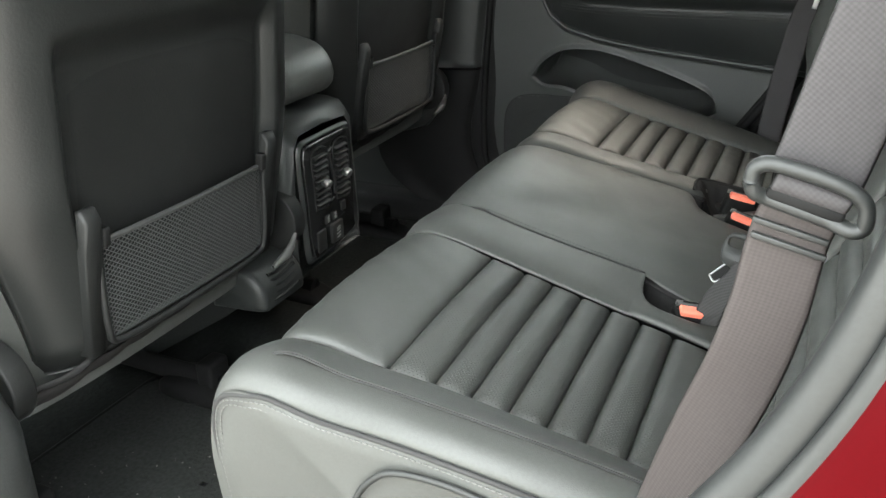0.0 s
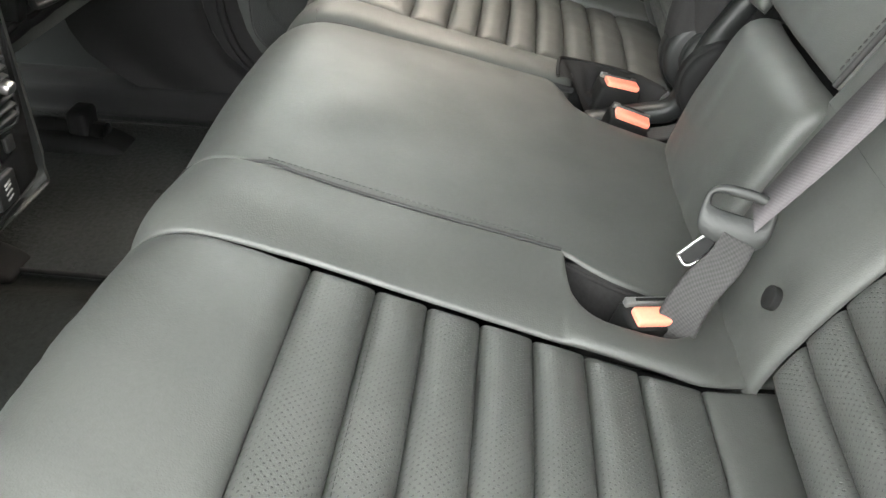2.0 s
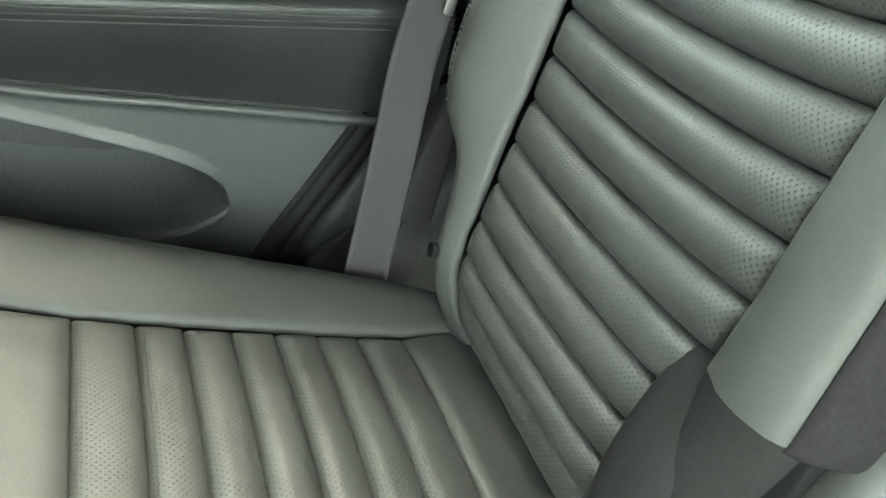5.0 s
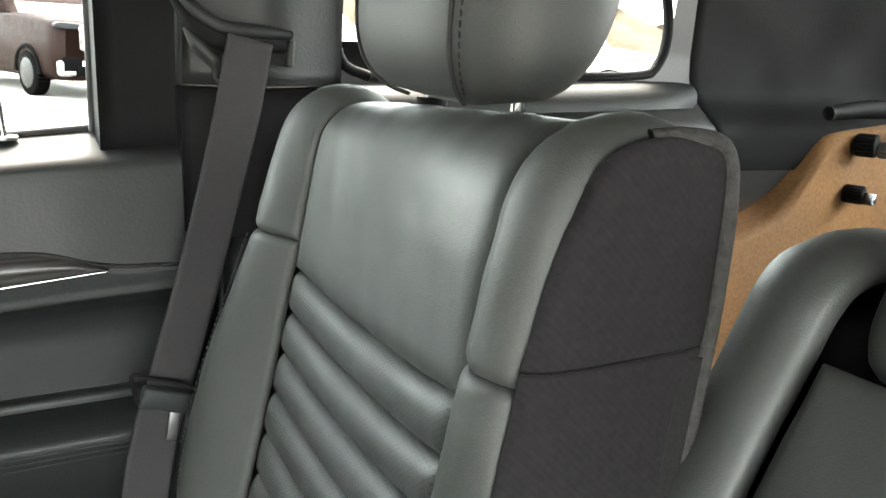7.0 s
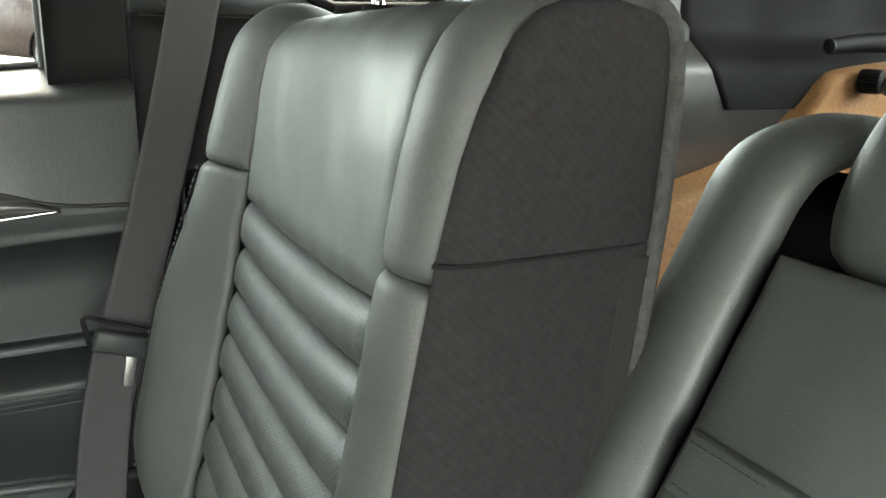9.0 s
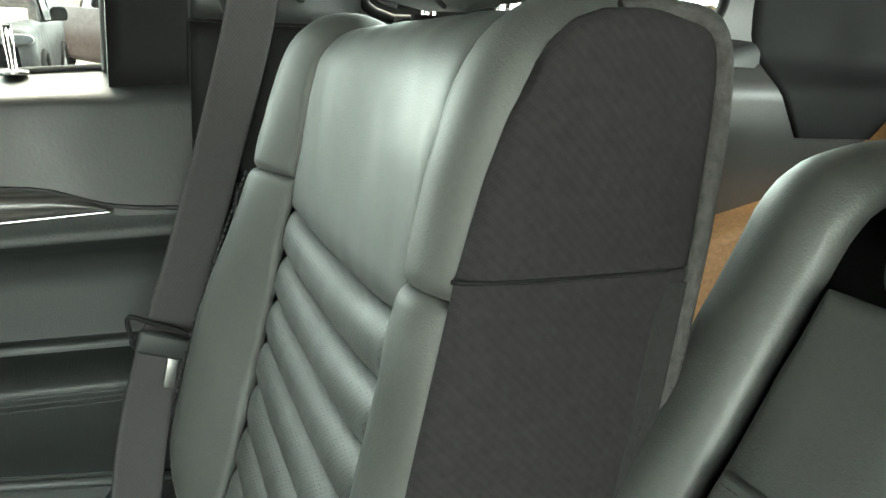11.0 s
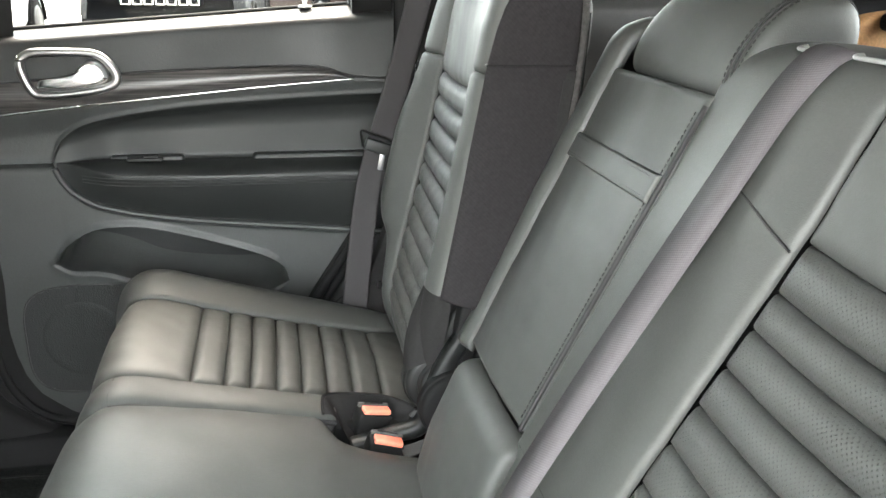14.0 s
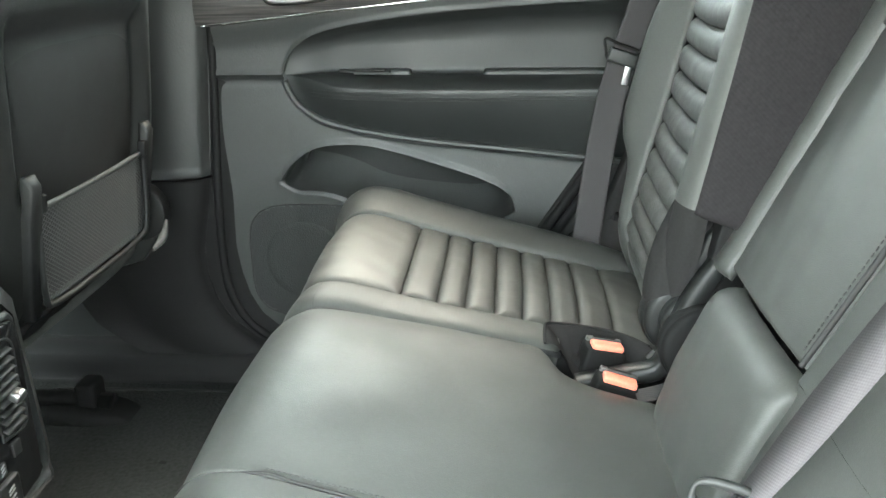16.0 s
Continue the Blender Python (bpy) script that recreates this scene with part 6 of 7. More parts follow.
# Black sheet proud of the quarter panel; rear pillar shade put into its colour
SHADE_L = lambda z: np.interp(z, [1.30, 1.36, 1.42, 1.47, 1.6, 1.8], [1.04, 1.00, 0.965, 0.945, 0.935, 0.91])
SHADE_R = lambda z: np.interp(z, [1.30, 1.36, 1.42, 1.47, 1.6, 1.8], [1.18, 1.24, 1.32, 1.38, 1.40, 1.36])
sheet("pillar_recess", lambda u, z: (SHADE_L(z) * (1 - u) + SHADE_R(z) * u, quarter_y(SHADE_L(z) * (1 - u) + SHADE_R(z) * u, z) - 0.004 + 0.007 * smoothstep(0.47, 0.5, abs(u - 0.5)), z), [0, 0.004, 0.01, 0.018, 0.028] + list(np.linspace(0.05, 0.95, 24)) + [0.972, 0.982, 0.99, 0.996, 1], np.linspace(1.345, 1.79, 40), BLACK, quarter, "matt black sheet carrying the shade of the rear pillar in its colour")
sheet("belt_line_shelf", lambda x, t: (x, 0.738 - (0.042 * t + 0.010 * math.sin(math.pi * t)) * (1 - 1.2 * smoothstep(0.86, 1.04, x)), WBOT(x) - 0.006 - 0.034 * t ** 1.4 - 0.008 * smoothstep(0.88, 1.06, x)), np.linspace(0.41, 1.06, 50), np.linspace(0, 1, 12), TRIM, quarter, "smooth grey shelf below the window")
sheet("cargo_side", lambda x, t: (x, 0.652 + 0.045 * smoothstep(0.96, 1.0, t) - 0.03 * smoothstep(1.2, 1.5, x), 0.86 + (TANZ(x) - 0.86) * t), np.linspace(0.44, 1.44, 60), list(np.linspace(0, 0.94, 20)) + [0.96, 0.975, 0.985, 0.993, 1.0], TAN, quarter, "brownish cargo side lining with warm light put into its tan colour")
# D pillar and tailgate
tail = tagged(thing("tailgate", (1.55, 0, 0.86), "grey-trimmed tailgate with rear window", "tailgate"), kind="structure")
sheet("pillar_fill", lambda y, z: (1.42 + 0.10 * smoothstep(0.60, 0.74, y) * 0 - 0.12 * max(0, z - 1.3), y, z), np.linspace(0.60, 0.80, 8), np.linspace(0.86, 1.80, 16), BLACK, tail, thick=(0.04, 0, 0))
sheet("pillar_fill", lambda y, z: (1.42 - 0.12 * max(0, z - 1.3), -y, z), np.linspace(0.50, 0.80, 8), np.linspace(0.86, 1.80, 16), BLACK, tail, thick=(0.04, 0, 0))
hole2 = lambda y, z: abs(y) < 0.60 and 1.44 + 0.06 * (abs(y) / 0.6) ** 4 < z < 1.72
P = np.array([[(1.62 - 0.3 * max(0, z - 1.4), y, z) for z in np.arange(0.86, 1.80, 0.016)] for y in np.arange(-0.76, 0.77, 0.02)])
ny, nz, _ = P.shape
tf = [q for q in quads(ny, nz) if not hole2(*P.reshape(-1, 3)[list(q)][:, [1, 2]].mean(axis=0))]
child("gate_panel", mesh("gate_panel", P.reshape(-1, 3), tf, TRIM), tail)
tube("window_gasket", [(1.605 - 0.3 * max(0, z - 1.4), y, z) for y, z in ((-0.5, 1.44), (0, 1.438), (0.5, 1.462), (0.58, 1.50), (0.605, 1.58), (0.59, 1.70), (0.0, 1.725), (-0.59, 1.70), (-0.6, 1.5), (-0.5, 1.44))], 0.01, BLACK, tail, n=110)
latch = thing("cargo_latch", (1.2, 0.63, 1.34), "black cargo cover bracket and round hook on the side trim", "bracket")
tube("bracket_arm", [(1.115, 0.63, 1.432), (1.18, 0.628, 1.437), (1.25, 0.62, 1.437), (1.285, 0.615, 1.43), (1.295, 0.615, 1.40), (1.262, 0.62, 1.392)], [0.010, 0.012, 0.014, 0.014, 0.012, 0.008], BLACK, latch, n=50)
disc("hook", 0.017, 0.03, pose(1.218, 0.635, 1.385, 90, 0, 20), BLACK, latch, 0.004)
disc("hook_cap", 0.012, 0.02, pose(1.236, 0.615, 1.379, 90, 0, 20), SATIN, latch, 0.003)
disc("hook", 0.014, 0.03, pose(1.215, 0.64, 1.312, 90, 0, 20), BLACK, latch, 0.004)
disc("hook_cap", 0.009, 0.02, pose(1.222, 0.62, 1.308, 90, 0, 20), CHROME, latch, 0.003)
box("belt_retractor_cover", (0.06, 0.06, 0.12), pose(0.50, 0.60, 1.36), BLACK, thing("shock_cover", (0.5, 0.62, 1.3), "dark rounded cover on the quarter trim", "cover"), 0.02)

# near side: rear quarter, roof rails and the open doorway
nearq = tagged(thing("near_quarter", (0.8, -0.76, 0.6), "near rear quarter of the car body in red paint", "car body"), kind="structure")
OPEN = [(-0.10, -0.755, 0.62), (0.02, -0.757, 0.70), (0.09, -0.760, 0.79), (0.155, -0.762, 0.89), (0.212, -0.763, 0.985), (0.263, -0.762, 1.075), (0.297, -0.760, 1.17), (0.322, -0.752, 1.30), (0.338, -0.735, 1.45), (0.338, -0.705, 1.60), (0.31, -0.675, 1.69)]
op = spline(OPEN, 90)


def beside(dx, dy, dz=0.0):
    return [(p[0] + dx, p[1] + dy, p[2] + dz) for p in op]


tube("door_seal", beside(0.0, 0.0), 0.014, RUBBER, nearq, n=120, label="grey rubber door opening seal")
tube("door_seal", beside(0.012, -0.014, -0.006), 0.008, RUBBER, nearq, n=120)
tube("inner_trim_edge", beside(0.012, 0.022, 0.0), 0.014, PLASTIC, nearq, n=120)
rows = []
for p in op:
    rows.append([(p[0] + 0.010, p[1] - 0.020, p[2] - 0.006), (p[0] + 0.017, p[1] - 0.027, p[2] - 0.010), (p[0] + 0.024, p[1] - 0.030, p[2] - 0.016), (p[0] + 0.055, p[1] - 0.034, p[2] - 0.03), (p[0] + 0.07, p[1] - 0.05, p[2] - 0.035), (p[0] + 0.09, p[1] - 0.085, p[2] - 0.04), (p[0] + 0.30, p[1] - 0.10, p[2] - 0.05), (1.7, p[1] - 0.08, p[2] - 0.02)])
child("body_flange", mesh("body_flange", np.array(rows).reshape(-1, 3), quads(len(rows), 8), REDPAINT), nearq, "glossy red painted door flange and quarter panel")
rows = [[(p[0] + 0.006, p[1] + 0.012, p[2]), (p[0] + 0.03, p[1] + 0.05, p[2] - 0.01), (p[0] + 0.08, p[1] + 0.09, p[2] - 0.01), (p[0] + 0.30, p[1] + 0.09, p[2] - 0.02)] for p in op]
child("inner_trim", mesh("inner_trim", np.array(rows).reshape(-1, 3), quads(len(rows), 4), PLASTIC), nearq)
wall("near_side_rear", "inner trim of the near rear quarter", "car trim", lambda x, z: (x, -0.70, z), np.linspace(0.48, 1.6, 6), np.linspace(0.8, 1.46, 6), PLASTIC, (0, -0.03, 0))
wall("roof_rail", "dark roof rail above the near doorway", "roof rail", lambda x, t: (x, -0.66 - 0.09 * t, 1.70 + 0.02 * t), np.linspace(-1.3, 1.6, 10), [0, 0.5, 1.0], TRIM, (0, 0, 0.06))
wall("roof_rail_far", "dark roof rail above the far doors", "roof rail", lambda x, t: (x, 0.66 + 0.09 * t, 1.70 + 0.02 * t), np.linspace(-1.3, 1.6, 10), [0, 0.5, 1.0], TRIM, (0, 0, 0.06))
wall("near_sill", "black sill trim of the near doorway", "trim", lambda x, t: (x, -0.665 - 0.05 * min(1, t) - (0.07 * (t - 1) if t > 1 else 0), 0.55 + 0.048 * smoothstep(0, 1, t)), np.linspace(-1.4, 0.1, 20), [0, 0.25, 0.5, 0.75, 1.0, 1.5, 2.0], PLASTIC, (0, 0.0, -0.05))
wall("near_side_low", "red outer sill below the near doorway", "car body", lambda x, z: (x, -0.82, z), np.linspace(-1.6, 1.7, 8), np.linspace(0.3, 0.59, 4), REDPAINT, (0, -0.01, 0))
npil = tagged(thing("pillar_2", (-0.5, -0.72, 0.58), "grey moulded pillar trim beside the near front seat", "pillar trim"), kind="structure")
loft("pillar_trim", [oval((x, -0.745), rx, ry, z, 28) for z, x in ((0.56, -0.50), (0.7, -0.498), (0.80, -0.497), (0.86, -0.497), (0.90, -0.500), (0.925, -0.506), (0.945, -0.52), (0.965, -0.54), (1.0, -0.555), (1.1, -0.56), (1.4, -0.55), (1.78, -0.50)) for rx, ry in [(np.interp(z, [0.56, 0.86, 0.965, 1.0], [0.092, 0.096, 0.06, 0.055]), np.interp(z, [0.56, 0.86, 0.965, 1.1], [0.055, 0.058, 0.04, 0.035]))]], TRIM, npil)
for s, lab in ((-1, "near"), (1, "far")):
    wall("front_door_" + lab, "closed front door trim on the " + lab + " side", "car door", lambda x, z, s=s: (x, s * 0.77, z), np.linspace(-1.6, -0.60, 8), np.linspace(0.5, 1.36, 8), PLASTIC, (0, s * 0.06, 0))
structure(sheet("windscreen", lambda y, q: (-1.22 - 0.48 * q, y, 1.70 - 0.52 * q), np.linspace(-0.74, 0.74, 4), np.linspace(0, 1, 4), GLASS, None), "clear sloping windscreen above the dashboard", "windscreen").visible_shadow = False
wall("dashboard", "black dashboard below the windscreen", "dashboard", lambda y, z: (-1.45 - 0.3 * smoothstep(0.95, 1.2, z), y, z), np.linspace(-0.78, 0.78, 8), np.linspace(0.5, 1.2, 10), PLASTIC, (-0.1, 0, 0))

# ---- front seats ----
def front_seat(at_x, yc, label, rise=0.0, half=0.262):
    """A front seat seen from behind: padded back, hard shell with recess, net pocket between two posts, lower flap, rails."""
    ob = thing("front_seat", (at_x - 0.25, yc, 0.56), label, "car seat", "front seats")
    lean = lambda z: at_x + 0.10 * (z - 0.9) + 0.10 * max(0, z - 1.15) ** 2
    rings = []
    for z in np.linspace(0.80, 1.62, 36):
        t = (z - 0.80) / 0.82
        w = (half + 0.062) * (1 - 0.28 * smoothstep(0.6, 1.0, t)) * (0.93 + 0.07 * smoothstep(0, 0.15, t))
        d = 0.085 * (1 - 0.3 * smoothstep(0.7, 1, t)) * (math.sqrt(max(0.02, 1 - max(0, (t - 0.9) / 0.1) ** 2)))
        rings.append(oval((lean(z) - 0.046 - d, yc), d, w, z, 44, 3.4))
    loft("padded_back", rings, LEATHER, ob)

    wide = lambda z: half * (1 - 0.20 * smoothstep(1.32, 1.62, z)) * (0.84 + 0.16 * smoothstep(0.83, 1.08, z))

    def shell(v, z):
        y = yc + 0.010 + v * wide(z)
        x = lean(z)
        x -= 0.050 * abs(v) ** 7 + 0.018 * smoothstep(0.88, 0.84, z)
        inner = smoothstep(1.0, 0.93, abs(v) * 1.40)
        x -= 0.024 * inner * smoothstep(0.86, 0.90, z) * smoothstep(1.235, 1.185, z + 0.03 * abs(v) ** 4)
        x -= 0.003 * inner * smoothstep(1.12, 0.98, z)
        return (x, y, z)
    vs = np.concatenate([[-1, -0.985, -0.96, -0.93], np.linspace(-0.9, 0.9, 74), [0.93, 0.96, 0.985, 1]])
    sheet("back_shell", shell, vs, np.linspace(0.842, 1.58, 110), FRAME, ob, "black plastic seat shell with recessed panel", thick=(-0.012, 0, 0))
    px = lambda z: lean(z) - 0.012
    sheet("recess_panel", lambda v, q: (lambda z: (shell(v * 0.158 / wide(z), z)[0] + 0.0025, yc + 0.010 + v * 0.158, z))(0.885 + (1.178 - 0.020 * abs(v) ** 5 - 0.885) * q), [-1, -0.97, -0.93, -0.87] + list(np.linspace(-0.8, 0.8, 20)) + [0.87, 0.93, 0.97, 1], np.linspace(0, 1, 40), SHELL, ob, "matt black inset panel")
    # pocket posts and net
    for s in (-1, 1):
        y = yc + s * 0.163
        slab("pocket_post", [(px(0.85) - 0.02, 0.86), (px(0.85) + 0.010, 0.86), (px(1.0) + 0.018, 0.99), (px(1.04) + 0.022, 1.028), (px(1.04) + 0.016, 1.042), (px(1.04) + 0.008, 1.042), (px(1.0) + 0.006, 1.0), (px(1.0) - 0.02, 0.98)], y - 0.012, y + 0.012, SHELL, ob, bevel=0.004)
        box("net_clip", (0.012, 0.011, 0.024), pose(px(1.0) + 0.016, y - s * 0.018, 1.004, 0, 6, 0), BLACK, ob, 0.003)
    # diagonal strands of the net, two layers crossing
    verts, faces = [], []
    for s in (-1, 1):
        for k in np.arange(-0.30, 0.31, 0.0082):
            y0, z0 = k - s * 0.085, 0.872
            qa, qb = sorted(((-0.151 - y0) / (1.35 * s), (0.151 - y0) / (1.35 * s)))
            qa, qb = max(0.0, qa), min(0.126, qb)
            run = [(y0 + s * 1.35 * q, z0 + q) for q in np.linspace(qa, qb, 9)] if qb - qa > 0.003 else []
            if len(run) < 2:
                continue
            base = len(verts)
            for y, z in run:
                x = px(z) + 0.0085 + 0.004 * math.cos(y / 0.14 * 1.5) + 0.0006 * s
                verts += [(x, yc + y - 0.0011, z), (x + 0.0009, yc + y, z), (x, yc + y + 0.0011, z)]
            for r in range(len(run) - 1):
                o = base + r * 3
                faces += [(o, o + 1, o + 4, o + 3), (o + 1, o + 2, o + 5, o + 4)]
    # Added black sheet close behind the net darkens the gaps between strands
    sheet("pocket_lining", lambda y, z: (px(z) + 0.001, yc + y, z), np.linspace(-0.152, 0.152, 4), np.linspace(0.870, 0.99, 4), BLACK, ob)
    child("net", mesh("net", verts, faces, NET), ob, "black diagonal net pocket")
    tube("net_hem", [(px(1.0) + 0.012, yc + f * 0.152, 0.998 - 0.003 * (1 - f * f)) for f in np.linspace(-1, 1, 9)], 0.0036, NET, ob, n=60, sides=7)
    tube("pocket_rim", [(px(1.0) + 0.012, yc - 0.153, 0.99), (px(0.9) + 0.014, yc - 0.151, 0.89), (px(0.87) + 0.014, yc - 0.128, 0.868), (px(0.87) + 0.014, yc, 0.864), (px(0.87) + 0.014, yc + 0.128, 0.868), (px(0.9) + 0.014, yc + 0.151, 0.89), (px(1.0) + 0.012, yc + 0.153, 0.99)], 0.0042, SHELL, ob, n=80)
    sheet("lower_flap", lambda y, t: (lean(0.85) - 0.010 - 0.055 * t ** 1.6 - 0.02 * smoothstep(0.75, 1.0, abs(y)), yc - 0.045 + y * (half - 0.045), 0.856 - 0.046 * t + 0.008 * y + 0.0015 * math.sin(y * 21)), np.linspace(-1, 1, 40), np.linspace(0, 1, 12), LINER, ob, "dark carpet flap under the seat shell", thick=(-0.008, 0, 0.003))
    # hinge covers on both sides
    for s in (-1, 1):
        disc("recliner_cover", 0.05, 0.03, pose(lean(0.9) - 0.06, yc + s * (half + 0.0), 0.868, 90, 0, 0), SHELL, ob, 0.003, sides=40)
        slab("side_skirt", [(lean(0.85) - 0.45, 0.72), (lean(0.85) - 0.20, 0.73), (lean(0.85) - 0.07, 0.77), (lean(0.85) - 0.04, 0.81), (lean(0.85) - 0.06, 0.84), (lean(0.85) - 0.45, 0.82)], yc + s * (half + 0.03) - 0.012, yc + s * (half + 0.03) + 0.012, PLASTIC, ob)
        if s > 0:
            tube("steel_corner", [(lean(0.85) + 0.004, yc + s * (half - 0.03), 0.862), (lean(0.85) + 0.006, yc + s * (half - 0.055), 0.842), (lean(0.85) + 0.004, yc + s * (half - 0.095), 0.832)], [0.003, 0.008, 0.003], GUIDE, ob, n=14, sides=6)
        tube("rail", [(at_x - 0.50, yc + s * 0.185, 0.60), (at_x - 0.12, yc + s * 0.185, 0.585)], 0.018, BLACK, ob, n=6)
        box("rail_foot", (0.035, 0.05, 0.07), pose(at_x - 0.16, yc + s * 0.185, 0.595), BLACK, ob, 0.008)
        pillow("rail_cover", [(at_x - 0.26, 0.552), (at_x - 0.25, 0.585), (at_x - 0.18, 0.592), (at_x - 0.11, 0.578), (at_x - 0.085, 0.556), (at_x - 0.17, 0.55)], yc + s * 0.185 - 0.045, yc + s * 0.185 + 0.045, 0.02, BLACK, ob, "moulded rail end cover on the carpet")
    pillow("cushion", [(at_x - 0.52, 0.74), (at_x - 0.53, 0.82), (at_x - 0.50, 0.87), (at_x - 0.3, 0.86), (at_x - 0.17, 0.85), (at_x - 0.15, 0.82), (at_x - 0.20, 0.78)], yc - half - 0.03, yc + half + 0.03, 0.05, LEATHER, ob)
    headrest(ob, (lean(1.6) - 0.09, yc), 1.57, 1.76, 0.06, 0.135, 0.1)
    for c in ob.children:
        if not c.name.startswith("rail"):
            c.location.z += rise
    return ob


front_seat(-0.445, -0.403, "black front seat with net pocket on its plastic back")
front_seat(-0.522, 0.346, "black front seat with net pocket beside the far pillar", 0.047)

# ---- centre console ----
console = thing("centre_console", (-0.75, -0.035, 0.58), "black centre console with rear air vents under a padded lid", "console")
rings = []
for x, hw, zt in ((-1.30, 0.105, 0.98), (-1.1, 0.11, 1.0), (-0.8, 0.115, 1.015), (-0.60, 0.115, 1.02), (-0.52, 0.112, 1.022), (-0.490, 0.108, 1.018), (-0.476, 0.102, 1.008), (-0.471, 0.09, 0.995)):
    zb = 0.56 + 0.205 * smoothstep(-0.74, -0.50, x)
    flare = 0.05 * (0.80 - zb) / 0.24
    o = [(-hw - flare, zb), (-hw - 0.6 * flare, zb * 0.5 + 0.4), (-hw - 0.008, 0.80), (-hw, 0.92), (-hw + 0.004, zt - 0.02), (-hw + 0.02, zt), (0, zt + 0.004), (hw - 0.02, zt), (hw - 0.004, zt - 0.02), (hw, 0.92), (hw + 0.008, 0.80), (hw + 0.6 * flare, zb * 0.5 + 0.4), (hw + flare, zb)]
    rings.append([(x, -0.035 + y, z) for y, z in o])
loft("body", rings, PLASTIC, console)
pillow("lid", [(-0.95, 1.035), (-0.95, 1.09), (-0.85, 1.125), (-0.62, 1.13), (-0.52, 1.118), (-0.485, 1.085), (-0.49, 1.045), (-0.56, 1.028), (-0.8, 1.025)], -0.142, 0.072, 0.045, LEATHER, console, "padded leather armrest lid")
# rear panel: gloss black fascia with chrome edge, two vents, switches and outlet
FX = lambda z: -0.4655 + 0.045 * (0.985 - z) * 0.35
fo = np.array([(-0.098, 0.978), (0.024, 0.978), (0.036, 0.962), (0.034, 0.90), (0.030, 0.815), (0.02, 0.795), (-0.085, 0.787), (-0.104, 0.80), (-0.108, 0.90), (-0.109, 0.962)])
fr = spline(np.vstack([fo, fo[:1]]), 65)[:-1]
fc = fr.mean(axis=0)
fascia = loft("fascia", [[(FX(fc[1] + (p[1] - fc[1]) * k) + dx, fc[0] + (p[0] - fc[0]) * k, fc[1] + (p[1] - fc[1]) * k) for p in fr] for k, dx in ((1.0, -0.006), (1.0, 0.002), (0.98, 0.004), (0.5, 0.004), (0.02, 0.004))], PIANO, console, "gloss black rear vent panel", caps=False)
tube("panel_edge", [(FX(p[1]) + 0.003, p[0], p[1]) for p in np.vstack([fr, fr[:1]])[::4]], 0.0008, SHELL, fascia, n=110, sides=6)
loft("fascia_surround", [[(FX(fc[1] + (p[1] - fc[1]) * k) + dx, fc[0] + (p[0] - fc[0]) * (k + 0.02), fc[1] + (p[1] - fc[1]) * k) for p in fr] for k, dx in ((1.005, -0.006), (1.012, -0.001), (1.03, 0.0005), (1.06, -0.001), (1.10, -0.008), (1.13, -0.022), (1.15, -0.05), (1.15, -0.09))], PLASTIC, console, "moulded surround of the vent panel", caps=False)
for yv in (-0.068, -0.003):
    w = 0.021
    loft("vent_recess", [[(FX(z + dz) + dx, yv + dy * k, z + dz * k) for dy, dz in ((-w, -0.047), (w, -0.047), (w, 0.047), (-w, 0.047))] for z, k, dx in ((0.915, 1.04, 0.0048), (0.915, 1.0, 0.0056), (0.915, 0.92, 0.0044))], BLACK, fascia, caps=True)
    for i in range(9):
        z = 0.876 + i * 0.0098
        box("vent_slat", (0.008, 0.036, 0.0028), pose(FX(z) + 0.0075, yv, z, 0, 25, 0), SHELL, fascia, 0.0008, seg=1)
    tube("vent_rim", [(FX(z) + 0.006, yv + dy, z) for dy, z in ((-w, 0.868), (w, 0.868), (w + 0.001, 0.915), (w, 0.962), (-w, 0.962), (-w - 0.001, 0.915), (-w, 0.868))], 0.0016, SHELL, fascia, n=60, sides=6)
    box("vent_knob", (0.014, 0.016, 0.012), pose(FX(0.908) + 0.014, yv + 0.004, 0.908, 0, 20, 0), SATIN, fascia, 0.004, "bright metal vent slider")
tube("vent_wheel", [(FX(z) + 0.007, -0.0345 + 0.004 * math.sin((z - 0.87) * 60), z) for z in (0.88, 0.90, 0.915, 0.93, 0.95)], 0.0022, SHELL, fascia, n=24, sides=6)
for z, y in ((0.955, -0.035), (0.872, -0.035), (0.957, -0.031), (0.87, -0.039)):
    box("marking", (0.0008, 0.006, 0.003), pose(FX(z) + 0.0048, y, z, 30, 0, 0), GUIDE, fascia, 0.0002, seg=1)
for y in (-0.058, -0.036):
    box("heater_switch", (0.004, 0.014, 0.014), pose(FX(0.842) + 0.0045, y, 0.842), SHELL, fascia, 0.001)
    for k in (-0.003, 0.001, 0.005):
        box("marking", (0.0008, 0.007, 0.0016), pose(FX(0.842) + 0.0070, y, 0.842 + k, 20, 0, 0), BEZEL, fascia, 0.0002, seg=1)
box("blank", (0.004, 0.014, 0.016), pose(FX(0.848) + 0.0045, -0.006, 0.850), SHELL, fascia, 0.001)
box("outlet_cover", (0.008, 0.036, 0.034), pose(FX(0.812) + 0.006, -0.035, 0.813), SHELL, fascia, 0.003)
for k in (-0.008, -0.002, 0.004, 0.008):
    box("marking", (0.0008, 0.011, 0.0022), pose(FX(0.812) + 0.0105, -0.035, 0.813 + k, 12, 0, 0), BEZEL, fascia, 0.0002, seg=1)
box("port_cover", (0.005, 0.026, 0.036), pose(FX(0.812) + 0.0045, -0.080, 0.812), SHELL, fascia, 0.002)
